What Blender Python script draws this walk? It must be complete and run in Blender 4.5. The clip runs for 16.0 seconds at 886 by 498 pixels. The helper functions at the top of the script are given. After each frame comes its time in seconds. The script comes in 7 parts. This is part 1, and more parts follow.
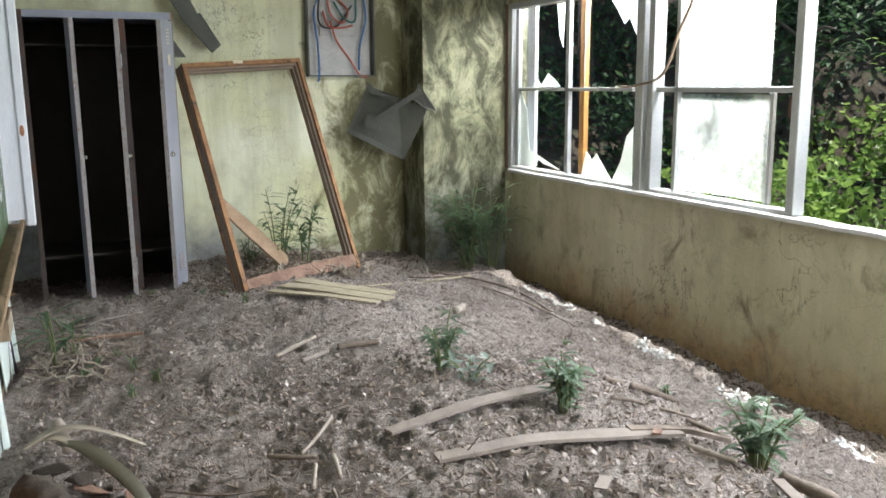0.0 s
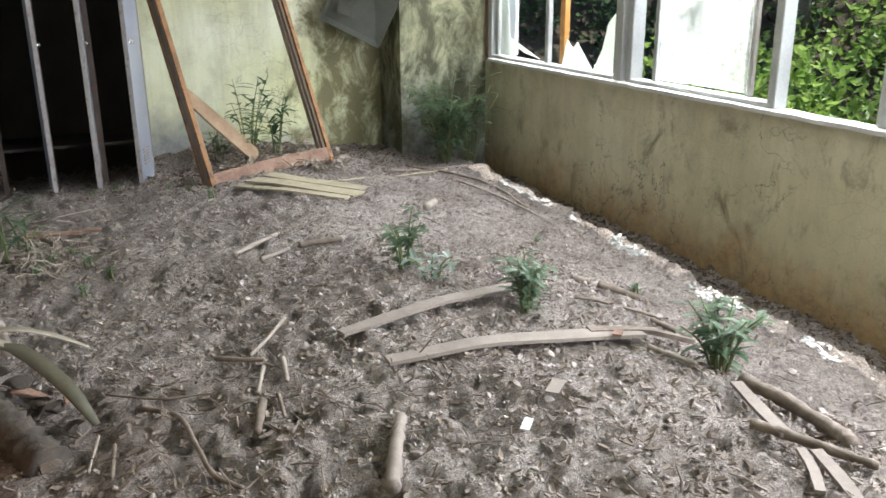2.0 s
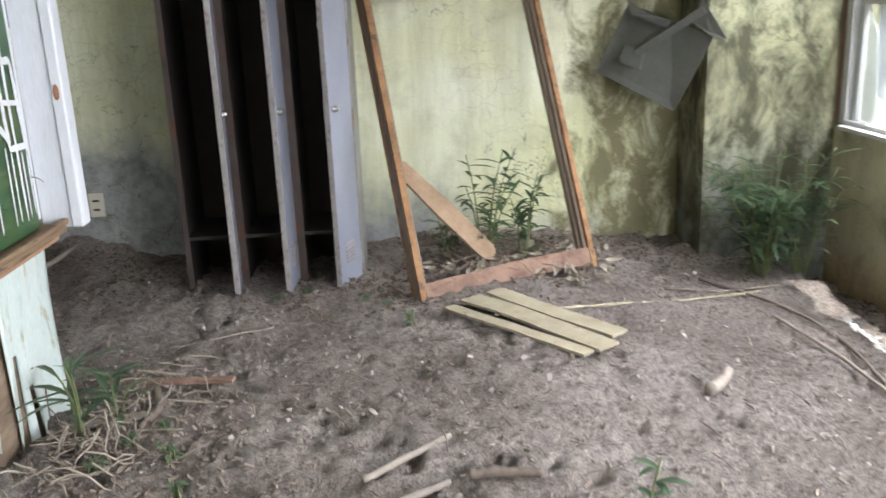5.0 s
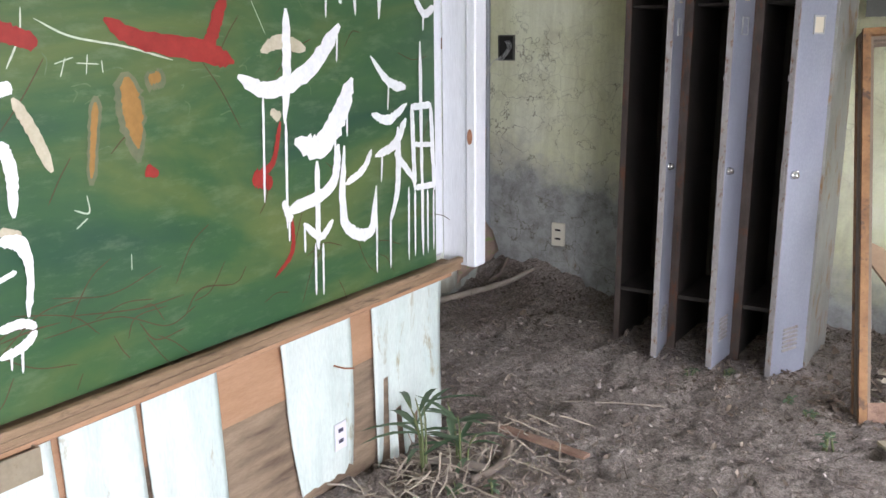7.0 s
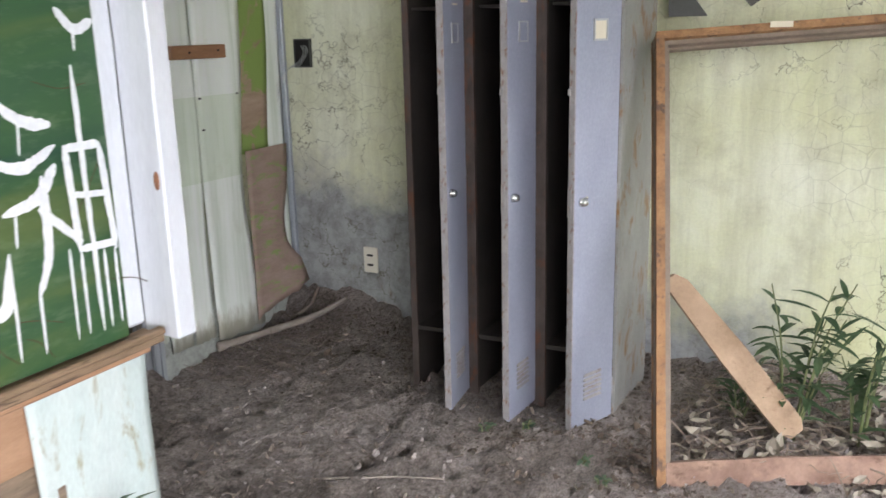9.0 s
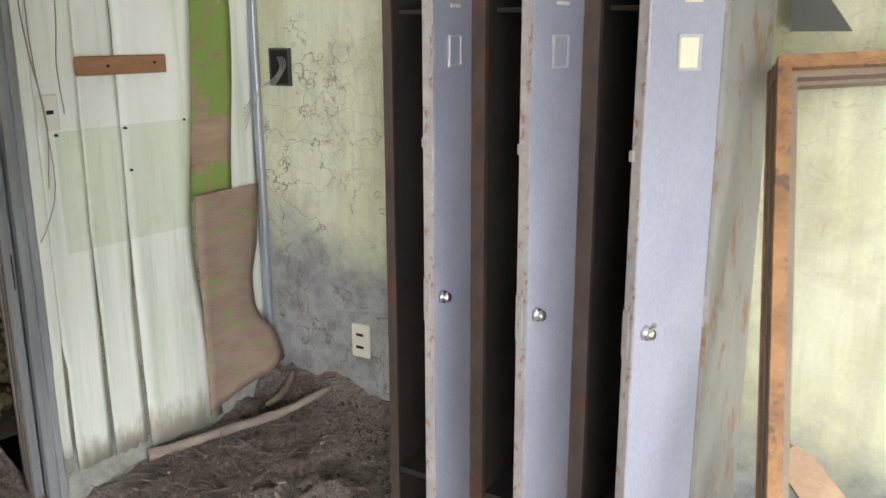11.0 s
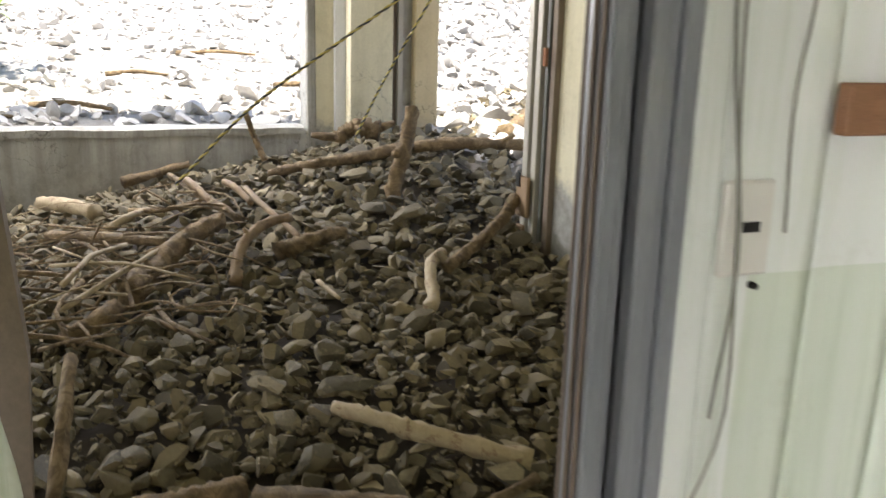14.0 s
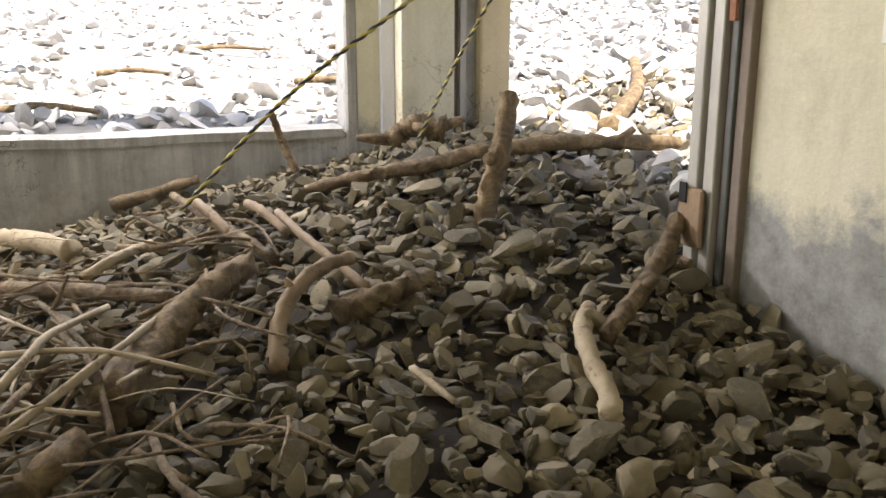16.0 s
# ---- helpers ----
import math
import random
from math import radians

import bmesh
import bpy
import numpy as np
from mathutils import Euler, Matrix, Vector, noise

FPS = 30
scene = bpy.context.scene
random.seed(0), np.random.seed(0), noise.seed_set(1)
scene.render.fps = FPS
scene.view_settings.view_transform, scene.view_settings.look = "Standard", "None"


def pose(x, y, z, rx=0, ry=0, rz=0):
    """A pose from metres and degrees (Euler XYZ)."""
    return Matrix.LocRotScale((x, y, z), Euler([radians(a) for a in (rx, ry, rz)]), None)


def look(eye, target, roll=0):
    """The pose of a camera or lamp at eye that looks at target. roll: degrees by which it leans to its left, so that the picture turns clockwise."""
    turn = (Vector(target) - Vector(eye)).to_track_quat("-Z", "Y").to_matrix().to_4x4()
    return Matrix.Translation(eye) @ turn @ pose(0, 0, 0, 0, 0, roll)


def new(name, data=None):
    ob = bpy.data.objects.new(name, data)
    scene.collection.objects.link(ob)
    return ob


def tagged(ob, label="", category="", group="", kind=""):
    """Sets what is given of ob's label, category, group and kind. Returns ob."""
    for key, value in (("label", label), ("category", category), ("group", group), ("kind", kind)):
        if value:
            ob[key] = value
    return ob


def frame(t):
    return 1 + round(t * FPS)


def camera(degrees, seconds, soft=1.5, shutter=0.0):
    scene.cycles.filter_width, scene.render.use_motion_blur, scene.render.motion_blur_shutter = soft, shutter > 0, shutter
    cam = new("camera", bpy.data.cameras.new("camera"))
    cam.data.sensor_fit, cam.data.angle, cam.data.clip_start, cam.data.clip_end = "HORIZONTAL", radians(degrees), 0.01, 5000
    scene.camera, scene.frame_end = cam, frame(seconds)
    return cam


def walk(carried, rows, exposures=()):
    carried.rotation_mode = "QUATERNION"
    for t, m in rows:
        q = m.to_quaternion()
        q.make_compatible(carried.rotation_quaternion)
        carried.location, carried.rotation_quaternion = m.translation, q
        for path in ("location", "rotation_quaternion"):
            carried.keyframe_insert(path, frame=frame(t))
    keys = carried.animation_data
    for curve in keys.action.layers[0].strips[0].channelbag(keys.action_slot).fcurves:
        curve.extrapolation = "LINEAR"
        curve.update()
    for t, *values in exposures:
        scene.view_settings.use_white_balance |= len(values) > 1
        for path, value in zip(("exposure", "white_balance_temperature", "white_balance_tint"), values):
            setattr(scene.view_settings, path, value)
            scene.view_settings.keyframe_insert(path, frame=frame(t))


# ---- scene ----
cam = camera(54.8, 16.0, soft=1.5, shutter=0.3)
# seconds, eye, target, roll in degrees
ROWS = [
    (0.0, (-0.036, -0.044, 1.652), (0.765, 1.75, 1.278), -0.5),
    (0.5, (-0.031, -0.034, 1.636), (0.777, 1.732, 1.158), -0.5),
    (1.0, (0.002, -0.016, 1.621), (0.813, 1.719, 1.048), -0.7),
    (1.5, (0.09, 0.014, 1.623), (0.914, 1.73, 1.011), -0.8),
    (2.0, (0.171, 0.037, 1.631), (0.955, 1.771, 1.013), -0.4),
    (2.5, (0.219, 0.139, 1.608), (0.883, 1.922, 0.991), -0.4),
    (3.0, (0.321, 0.356, 1.569), (0.928, 2.16, 0.954), -0.8),
    (3.2, (0.374, 0.435, 1.565), (0.973, 2.241, 0.947), -1.0),
    (5.5, (1.28, 2.036, 1.694), (0.999, 3.947, 1.175), -2.1),
    (6.0, (1.48, 2.12, 1.68), (0.777, 3.931, 1.207), -1.3),
    (6.5, (1.546, 2.199, 1.744), (0.567, 3.881, 1.281), -0.6),
    (7.0, (1.518, 2.272, 1.785), (0.435, 3.887, 1.318), -0.5),
    (7.5, (1.533, 2.376, 1.786), (0.435, 3.98, 1.316), -0.9),
    (8.0, (1.638, 2.588, 1.791), (0.594, 4.226, 1.313), -1.6),
    (8.5, (1.749, 2.868, 1.822), (0.798, 4.56, 1.338), -1.7),
    (9.0, (1.766, 3.16, 1.86), (0.858, 4.872, 1.367), -1.4),
    (9.2, (1.71, 3.321, 1.873), (0.816, 5.039, 1.375), -1.4),
    (11.3, (1.222, 4.612, 1.896), (0.144, 6.225, 1.411), -0.1),
    (11.5, (1.138, 4.739, 1.891), (0.021, 6.325, 1.405), -0.1),
    (12.0, (0.896, 5.047, 1.844), (-0.363, 6.525, 1.366), 0.2),
    (12.5, (0.549, 5.212, 1.816), (-0.927, 6.473, 1.335), 0.9),
    (13.0, (0.144, 5.355, 1.855), (-1.499, 6.391, 1.378), 1.3),
    (13.5, (-0.199, 5.463, 1.866), (-1.946, 6.314, 1.393), 1.7),
    (14.0, (-0.616, 5.504, 1.863), (-2.419, 6.228, 1.387), 1.6),
    (14.5, (-1.01, 5.52, 1.884), (-2.83, 6.202, 1.411), 1.2),
    (15.0, (-1.391, 5.59, 1.869), (-3.211, 6.265, 1.39), 0.8),
    (15.5, (-1.714, 5.6, 1.779), (-3.527, 6.29, 1.297), 0.4),
    (16.0, (-1.956, 5.616, 1.695), (-3.768, 6.322, 1.227), 0.0),
]

EXPOSURES = [(0.0, 0.70, 6200, 6), (1.5, 0.80, 6200, 6), (3.0, 0.80, 6150, 5), (5.5, 0.98, 6200, 11), (7.0, 0.93, 6200, 14), (8.0, 1.02, 6200, 13), (9.0, 1.03, 6250, 12), (11.5, 1.7, 6600, 10), (12.5, 1.85, 6550, 10), (13.5, 1.75, 6650, 10), (14.0, 1.6, 6700, 12), (14.5, 1.42, 6800, 14), (15.0, 1.8, 6800, 14), (16.0, 1.62, 6800, 15)]
walk(cam, [(t, look(eye, target, roll)) for t, eye, target, roll in ROWS], EXPOSURES)

# ---- daylight ----
SUN_ELEVATION, SUN_AZIMUTH = 70.0, 8.0
world = bpy.data.worlds.new("world")
scene.world = world
world.use_nodes = True
wn, wl = world.node_tree.nodes, world.node_tree.links
sky = wn.new("ShaderNodeTexSky")
sky.sky_type, sky.sun_disc = "NISHITA", False
sky.sun_elevation, sky.sun_rotation = radians(SUN_ELEVATION), radians(90 - SUN_AZIMUTH)
wl.new(sky.outputs["Color"], wn["Background"].inputs["Color"])
wn["Background"].inputs["Strength"].default_value = 0.15
sun = new("sun", bpy.data.lights.new("sun", "SUN"))
sun.data.energy, sun.data.angle, sun.data.color = 5.0, radians(0.5), (1.0, 0.95, 0.86)
sx = math.cos(radians(SUN_ELEVATION)) * math.cos(radians(SUN_AZIMUTH))
sy = math.cos(radians(SUN_ELEVATION)) * math.sin(radians(SUN_AZIMUTH))
sz = math.sin(radians(SUN_ELEVATION))
sun.matrix_world = look((20 * sx, 20 * sy, 20 * sz), (0, 0, 0))


def fill_lamp(name, m, wide, high, watts):
    """An added area lamp that stands in for skylight through an opening."""
    ob = new(name, bpy.data.lights.new(name, "AREA"))
    ob.data.shape, ob.data.size, ob.data.size_y = "RECTANGLE", wide, high
    ob.data.energy, ob.data.color = watts, (0.98, 0.97, 1.0)
    ob.matrix_world = m
    return ob


# added lamps; this one in window openings behind the walk's start
fill_lamp("window_light", pose(3.66, -0.9, 1.64, 90, 0, 90), 6.0, 1.36, 85)
# added and turned to brighten the torn panel and the floor
fill_lamp("window_light", pose(3.5, 1.3, 1.64, 90, 0, 62), 1.7, 1.36, 90)
# added out of view above the window head, to brighten floor and panel
fill_lamp("window_light", pose(3.98, 4.6, 2.42, 55, 0, 90), 4.4, 0.24, 245)
# added in an unseen, made-up opening to brighten the cream wall
fill_lamp("window_light", pose(-4.2, 2.06, 1.9, 90, 0, 0), 3.4, 1.3, 17)
# added out of view above the far opening, to brighten the next room
fill_lamp("window_light", pose(-6.62, 4.6, 2.42, 55, 0, -90), 4.4, 0.24, 58)

# ---- materials ----
def shader(name, rough=0.8, metal=0.0):
    m = bpy.data.materials.new(name)
    m.use_nodes = True
    b = m.node_tree.nodes["Principled BSDF"]
    b.inputs["Roughness"].default_value, b.inputs["Metallic"].default_value = rough, metal
    return m, m.node_tree.nodes, m.node_tree.links, b


def coords(n, l, stretch=(1, 1, 1), by_object=False):
    tc, mp = n.new("ShaderNodeTexCoord"), n.new("ShaderNodeMapping")
    l.new(tc.outputs["Object"], mp.inputs["Vector"])
    mp.inputs["Scale"].default_value = stretch
    if by_object:
        info, mul = n.new("ShaderNodeObjectInfo"), n.new("ShaderNodeMath")
        mul.operation = "MULTIPLY"
        mul.inputs[1].default_value = 37.0
        l.new(info.outputs["Random"], mul.inputs[0])
        l.new(mul.outputs[0], mp.inputs["Location"])
    return mp.outputs["Vector"]


def grain(n, l, vec, scale, detail=6.0, rough=0.6, distortion=0.0):
    t = n.new("ShaderNodeTexNoise")
    t.inputs["Scale"].default_value, t.inputs["Detail"].default_value = scale, detail
    t.inputs["Roughness"].default_value, t.inputs["Distortion"].default_value = rough, distortion
    l.new(vec, t.inputs["Vector"])
    return t.outputs["Fac"]


def ramp(n, l, fac, *stops):
    r = n.new("ShaderNodeValToRGB")
    e = r.color_ramp.elements
    while len(e) < len(stops):
        e.new(0.5)
    for el, (p, c) in zip(e, stops):
        el.position = p
        el.color = (*c, 1) if len(c) == 3 else c
    l.new(fac, r.inputs["Fac"])
    return r.outputs["Color"]


def blend(n, l, fac, a, b, mode="MIX"):
    x = n.new("ShaderNodeMix")
    x.data_type, x.blend_type = "RGBA", mode
    for sock, v in ((x.inputs["Factor"], fac), (x.inputs["A"], a), (x.inputs["B"], b)):
        if isinstance(v, (int, float)):
            sock.default_value = v
        elif isinstance(v, tuple):
            sock.default_value = (*v, 1)
        else:
            l.new(v, sock)
    return x.outputs["Result"]


def math_node(n, l, op, a, b=0.0, clamp=False):
    x = n.new("ShaderNodeMath")
    x.operation, x.use_clamp = op, clamp
    for sock, v in zip(x.inputs, (a, b)):
        if isinstance(v, (int, float)):
            sock.default_value = v
        else:
            l.new(v, sock)
    return x.outputs[0]


def relief(n, l, b, height, strength, distance=0.01):
    x = n.new("ShaderNodeBump")
    x.inputs["Strength"].default_value, x.inputs["Distance"].default_value = strength, distance
    l.new(height, x.inputs["Height"])
    l.new(x.outputs["Normal"], b.inputs["Normal"])


G0, G1 = (0, 0, 0), (1, 1, 1)


def plain(name, c1, c2, scale=6.0, rough=0.8, metal=0.0, bump=0.3, stretch=(1, 1, 1), fine=60.0, by_object=False, wear=None, wear_at=0.62):
    """A surface of two mixed tones, fine grain and, if given, worn patches of a third."""
    m, n, l, b = shader(name, rough, metal)
    v = coords(n, l, stretch, by_object)
    big, small = grain(n, l, v, scale, 8, 0.65), grain(n, l, v, fine, 4, 0.6)
    col = ramp(n, l, big, (0.3, c1), (0.7, c2))
    col = blend(n, l, 0.35, col, ramp(n, l, small, (0.25, (0.45, 0.45, 0.45)), (0.75, G1)), "MULTIPLY")
    if wear:
        w = grain(n, l, v, scale * 1.7, 10, 0.7, 0.4)
        col = blend(n, l, ramp(n, l, w, (wear_at - 0.03, G0), (wear_at + 0.06, G1)), col, wear)
    l.new(col, b.inputs["Base Color"])
    relief(n, l, b, small, bump, 0.004)
    return m


def plaster(name, paint, paint2, damp, patch=(0.42, 0.42, 0.40), low=0.25, high=1.0, moss=None, moss_at=0.55, streak=0.5, crack=0.8, lean=0.0, spots=None, craze=0.0, east=None):
    """Old wall paint: blotches, run-down streaks, hairline cracks, and a worn damp band near the floor."""
    m, n, l, b = shader(name, 0.88)
    v, tall = coords(n, l), coords(n, l, (7, 7, 0.7))
    col = ramp(n, l, grain(n, l, v, 1.1, 9, 0.65), (0.35, paint), (0.68, paint2))
    runs = ramp(n, l, grain(n, l, tall, 1.0, 8, 0.7), (0.42, G1), (0.62, G0))
    dirt = ramp(n, l, grain(n, l, v, 3.0, 9, 0.7, 0.3), (0.5, G0), (0.72, G1))
    col = blend(n, l, math_node(n, l, "MULTIPLY", math_node(n, l, "SUBTRACT", 1.0, runs), streak * 0.6), col, damp)
    col = blend(n, l, math_node(n, l, "MULTIPLY", dirt, 0.45), col, damp)
    sep = n.new("ShaderNodeSeparateXYZ")
    l.new(coords(n, l), sep.inputs[0])
    edge = math_node(n, l, "ADD", sep.outputs["Z"], math_node(n, l, "MULTIPLY", grain(n, l, v, 2.2, 9, 0.75), -0.9))
    if lean:
        edge = math_node(n, l, "ADD", edge, math_node(n, l, "MULTIPLY", sep.outputs["X"], lean))
    mr = n.new("ShaderNodeMapRange")
    mr.inputs["From Min"].default_value, mr.inputs["From Max"].default_value = low - 0.45, high - 0.45
    mr.inputs["To Min"].default_value, mr.inputs["To Max"].default_value = 1.0, 0.0
    l.new(edge, mr.inputs["Value"])
    flake = ramp(n, l, grain(n, l, v, 9.0, 8, 0.75), (0.4, patch), (0.66, tuple(c * 0.45 for c in patch)))
    col = blend(n, l, math_node(n, l, "MULTIPLY", mr.outputs["Result"], 0.9), col, flake)
    if moss:
        g = grain(n, l, coords(n, l, (1, 1, 0.6)), 4.2, 10, 0.72, 0.5)
        if east:
            side = n.new("ShaderNodeMapRange")
            side.inputs["From Min"].default_value, side.inputs["From Max"].default_value = east
            side.inputs["To Max"].default_value = 0.27
            l.new(sep.outputs["X"], side.inputs["Value"])
            g = math_node(n, l, "ADD", g, side.outputs["Result"])
        col = blend(n, l, ramp(n, l, g, (moss_at - 0.05, G0), (moss_at + 0.1, G1)), col, moss)
    if spots:
        g = grain(n, l, coords(n, l, (9, 9, 4)), 1.0, 7, 0.6, 0.2)
        near = ramp(n, l, grain(n, l, v, 1.3, 3), (0.5, G0), (0.58, G1))
        col = blend(n, l, math_node(n, l, "MULTIPLY", ramp(n, l, g, (0.64, G0), (0.72, G1)), math_node(n, l, "MULTIPLY", near, 0.75)), col, spots)
    if craze:
        fine_vor = n.new("ShaderNodeTexVoronoi")
        fine_vor.feature = "DISTANCE_TO_EDGE"
        fine_vor.inputs["Scale"].default_value = 9.0
        l.new(coords(n, l, (1, 1, 1.2)), fine_vor.inputs["Vector"])
        web = math_node(n, l, "MULTIPLY", ramp(n, l, fine_vor.outputs["Distance"], (0.0, G1), (0.03, G0)), ramp(n, l, grain(n, l, v, 1.6, 5), (0.48, G0), (0.6, G1)))
        col = blend(n, l, math_node(n, l, "MULTIPLY", web, craze), col, tuple(c * 0.6 for c in damp))
    vor = n.new("ShaderNodeTexVoronoi")
    vor.feature = "DISTANCE_TO_EDGE"
    vor.inputs["Scale"].default_value = 2.6
    warp = n.new("ShaderNodeVectorMath")
    warp.operation = "ADD"
    nz = n.new("ShaderNodeTexNoise")
    nz.inputs["Scale"].default_value, nz.inputs["Detail"].default_value = 5.0, 6.0
    l.new(v, nz.inputs["Vector"])
    l.new(v, warp.inputs[0])
    l.new(nz.outputs["Color"], warp.inputs[1])
    l.new(warp.outputs[0], vor.inputs["Vector"])
    line = ramp(n, l, vor.outputs["Distance"], (0.0, G1), (0.018, G0))
    some = ramp(n, l, grain(n, l, v, 0.9, 4), (0.48, G0), (0.6, G1))
    hair = math_node(n, l, "MULTIPLY", math_node(n, l, "MULTIPLY", line, some), crack)
    col = blend(n, l, hair, col, tuple(c * 0.4 for c in damp))
    fine = grain(n, l, v, 70, 5, 0.7)
    col = blend(n, l, 0.25, col, ramp(n, l, fine, (0.25, (0.5, 0.5, 0.5)), (0.7, G1)), "MULTIPLY")
    l.new(col, b.inputs["Base Color"])
    relief(n, l, b, math_node(n, l, "SUBTRACT", grain(n, l, v, 22, 9, 0.75), hair), 0.5, 0.008)
    return m


M_WALL = plaster("painted_plaster", (0.62, 0.64, 0.36), (0.72, 0.73, 0.52), (0.27, 0.27, 0.17), (0.45, 0.47, 0.45), 0.35, 1.0)
M_BACK = plaster("damp_plaster", (0.66, 0.67, 0.40), (0.80, 0.81, 0.66), (0.33, 0.31, 0.20), (0.37, 0.38, 0.40), 0.52, 0.84, (0.20, 0.185, 0.10), 0.68, crack=1.0, east=(1.85, 2.45), lean=0.24, spots=(0.22, 0.11, 0.05), craze=0.3)
M_SILLWALL = plaster("window_wall_plaster", (0.47, 0.43, 0.29), (0.64, 0.60, 0.45), (0.22, 0.19, 0.13), (0.42, 0.27, 0.13), -0.08, 0.30, (0.21, 0.175, 0.12), 0.60, 0.3, crack=1.0, spots=(0.20, 0.11, 0.05), craze=0.2)
M_COLUMN = plaster("mossy_plaster", (0.30, 0.30, 0.18), (0.44, 0.43, 0.29), (0.10, 0.09, 0.06), (0.22, 0.24, 0.24), 0.3, 1.0, (0.065, 0.065, 0.035), 0.46, 0.4)
M_SWITCHWALL = plaster("cream_plaster", (0.70, 0.65, 0.46), (0.78, 0.73, 0.56), (0.34, 0.31, 0.2), (0.31, 0.31, 0.30), 1.17, 1.30, (0.30, 0.32, 0.14), 0.74, 0.25, 0.7)
M_CONCRETE = plaster("bare_concrete", (0.36, 0.355, 0.33), (0.54, 0.525, 0.48), (0.17, 0.155, 0.13), (0.36, 0.335, 0.28), 0.75, 1.1, (0.16, 0.15, 0.13), 0.62, 1.0)
M_CEIL = plain("ceiling_paint", (0.6, 0.6, 0.5), (0.7, 0.7, 0.62), 1.5)
M_MUD, n_, l_, b_ = shader("dry_mud", 0.95)
v_ = coords(n_, l_)
mid_, fine_ = grain(n_, l_, v_, 32, 9, 0.75), grain(n_, l_, v_, 130, 6, 0.7)
c_ = ramp(n_, l_, grain(n_, l_, v_, 1.6, 8, 0.65), (0.3, (0.27, 0.222, 0.197)), (0.5, (0.49, 0.42, 0.384)), (0.72, (0.66, 0.59, 0.555)))
c_ = blend(n_, l_, 0.75, c_, ramp(n_, l_, mid_, (0.39, (0.30, 0.28, 0.26)), (0.49, (0.85, 0.84, 0.83)), (0.62, (1.25, 1.24, 1.23))), "MULTIPLY")
c_ = blend(n_, l_, 0.6, c_, ramp(n_, l_, fine_, (0.38, (0.22, 0.21, 0.20)), (0.6, (1.25, 1.25, 1.25))), "MULTIPLY")
l_.new(c_, b_.inputs["Base Color"])
relief(n_, l_, b_, math_node(n_, l_, "ADD", mid_, math_node(n_, l_, "MULTIPLY", fine_, 0.45)), 1.0, 0.075)
# Near-black inside of the lockers: the shade in the compartments is in this colour.
M_STEELSHADE = plain("locker_inside_shade", (0.018, 0.015, 0.013), (0.04, 0.032, 0.027), 4.0, 0.7, 0, 0.2)
M_OLDWOOD = plain("weathered_frame_wood", (0.18, 0.09, 0.04), (0.40, 0.215, 0.095), 11.0, 0.78, 0, 0.7, (1, 1, 1), 80, wear=(0.10, 0.06, 0.04), wear_at=0.57)
M_FRAMEIN = plain("grey_frame_moulding", (0.17, 0.13, 0.10), (0.26, 0.20, 0.15), 4.0, 0.7, 0, 0.4)
M_POST = plain("white_paint", (0.68, 0.70, 0.76), (0.78, 0.80, 0.84), 2.0, 0.45, 0, 0.1, (5, 5, 0.5))
M_TRAY = plain("chalk_tray_wood", (0.17, 0.11, 0.065), (0.33, 0.225, 0.14), 6.0, 0.8, 0, 0.7, (1, 0.5, 3), 60, wear=(0.10, 0.065, 0.04), wear_at=0.6)
M_BAREPLY = plain("orange_brown_plywood", (0.36, 0.20, 0.11), (0.48, 0.29, 0.18), 3.0, 0.75, 0, 0.4, (1, 1, 6))
M_ALU = plain("dull_aluminium", (0.42, 0.43, 0.43), (0.54, 0.55, 0.55), 3.0, 0.5, 0.2, 0.1)
# Earth under the debris; the shade between the stones is put into its colour.
M_GAPSHADE = plain("gap_shade_earth", (0.03, 0.024, 0.017), (0.07, 0.055, 0.04), 6.0, 0.95, 0, 0.9)
M_GROUND, n_, l_, b_ = shader("scree_and_forest_soil", 0.95)
v_ = coords(n_, l_)
sep_ = n_.new("ShaderNodeSeparateXYZ")
l_.new(v_, sep_.inputs[0])
east_ = math_node(n_, l_, "ADD", math_node(n_, l_, "MULTIPLY", sep_.outputs["X"], 0.2), 0.2, True)
stony_ = ramp(n_, l_, grain(n_, l_, v_, 3, 9, 0.7), (0.3, (0.28, 0.26, 0.23)), (0.7, (0.46, 0.43, 0.39)))
soil_ = ramp(n_, l_, grain(n_, l_, v_, 2.2, 10, 0.72), (0.3, (0.035, 0.028, 0.02)), (0.5, (0.075, 0.055, 0.038)), (0.66, (0.05, 0.075, 0.025)), (0.8, (0.10, 0.14, 0.04)))
l_.new(blend(n_, l_, east_, stony_, soil_), b_.inputs["Base Color"])
relief(n_, l_, b_, grain(n_, l_, v_, 12, 9, 0.75), 1.0, 0.05)


# ---- mesh helpers ----
def link(name, bm, material, parent=None, label="", smooth=False):
    me = bpy.data.meshes.new(name)
    bmesh.ops.recalc_face_normals(bm, faces=bm.faces)
    bm.to_mesh(me)
    bm.free()
    me.materials.append(material)
    if smooth:
        me.shade_smooth()
    ob = new(name, me)
    if parent:
        ob.parent = parent
    if label:
        ob["label"] = label
    return ob


def part(name, bm, material, parent, label="", smooth=False):
    return link(name, bm, material, parent, label, smooth)


def thing(name, label, category, group="", at=None):
    ob = tagged(new(name), label, category, group)
    if at is not None:
        ob.matrix_world = at
    return ob


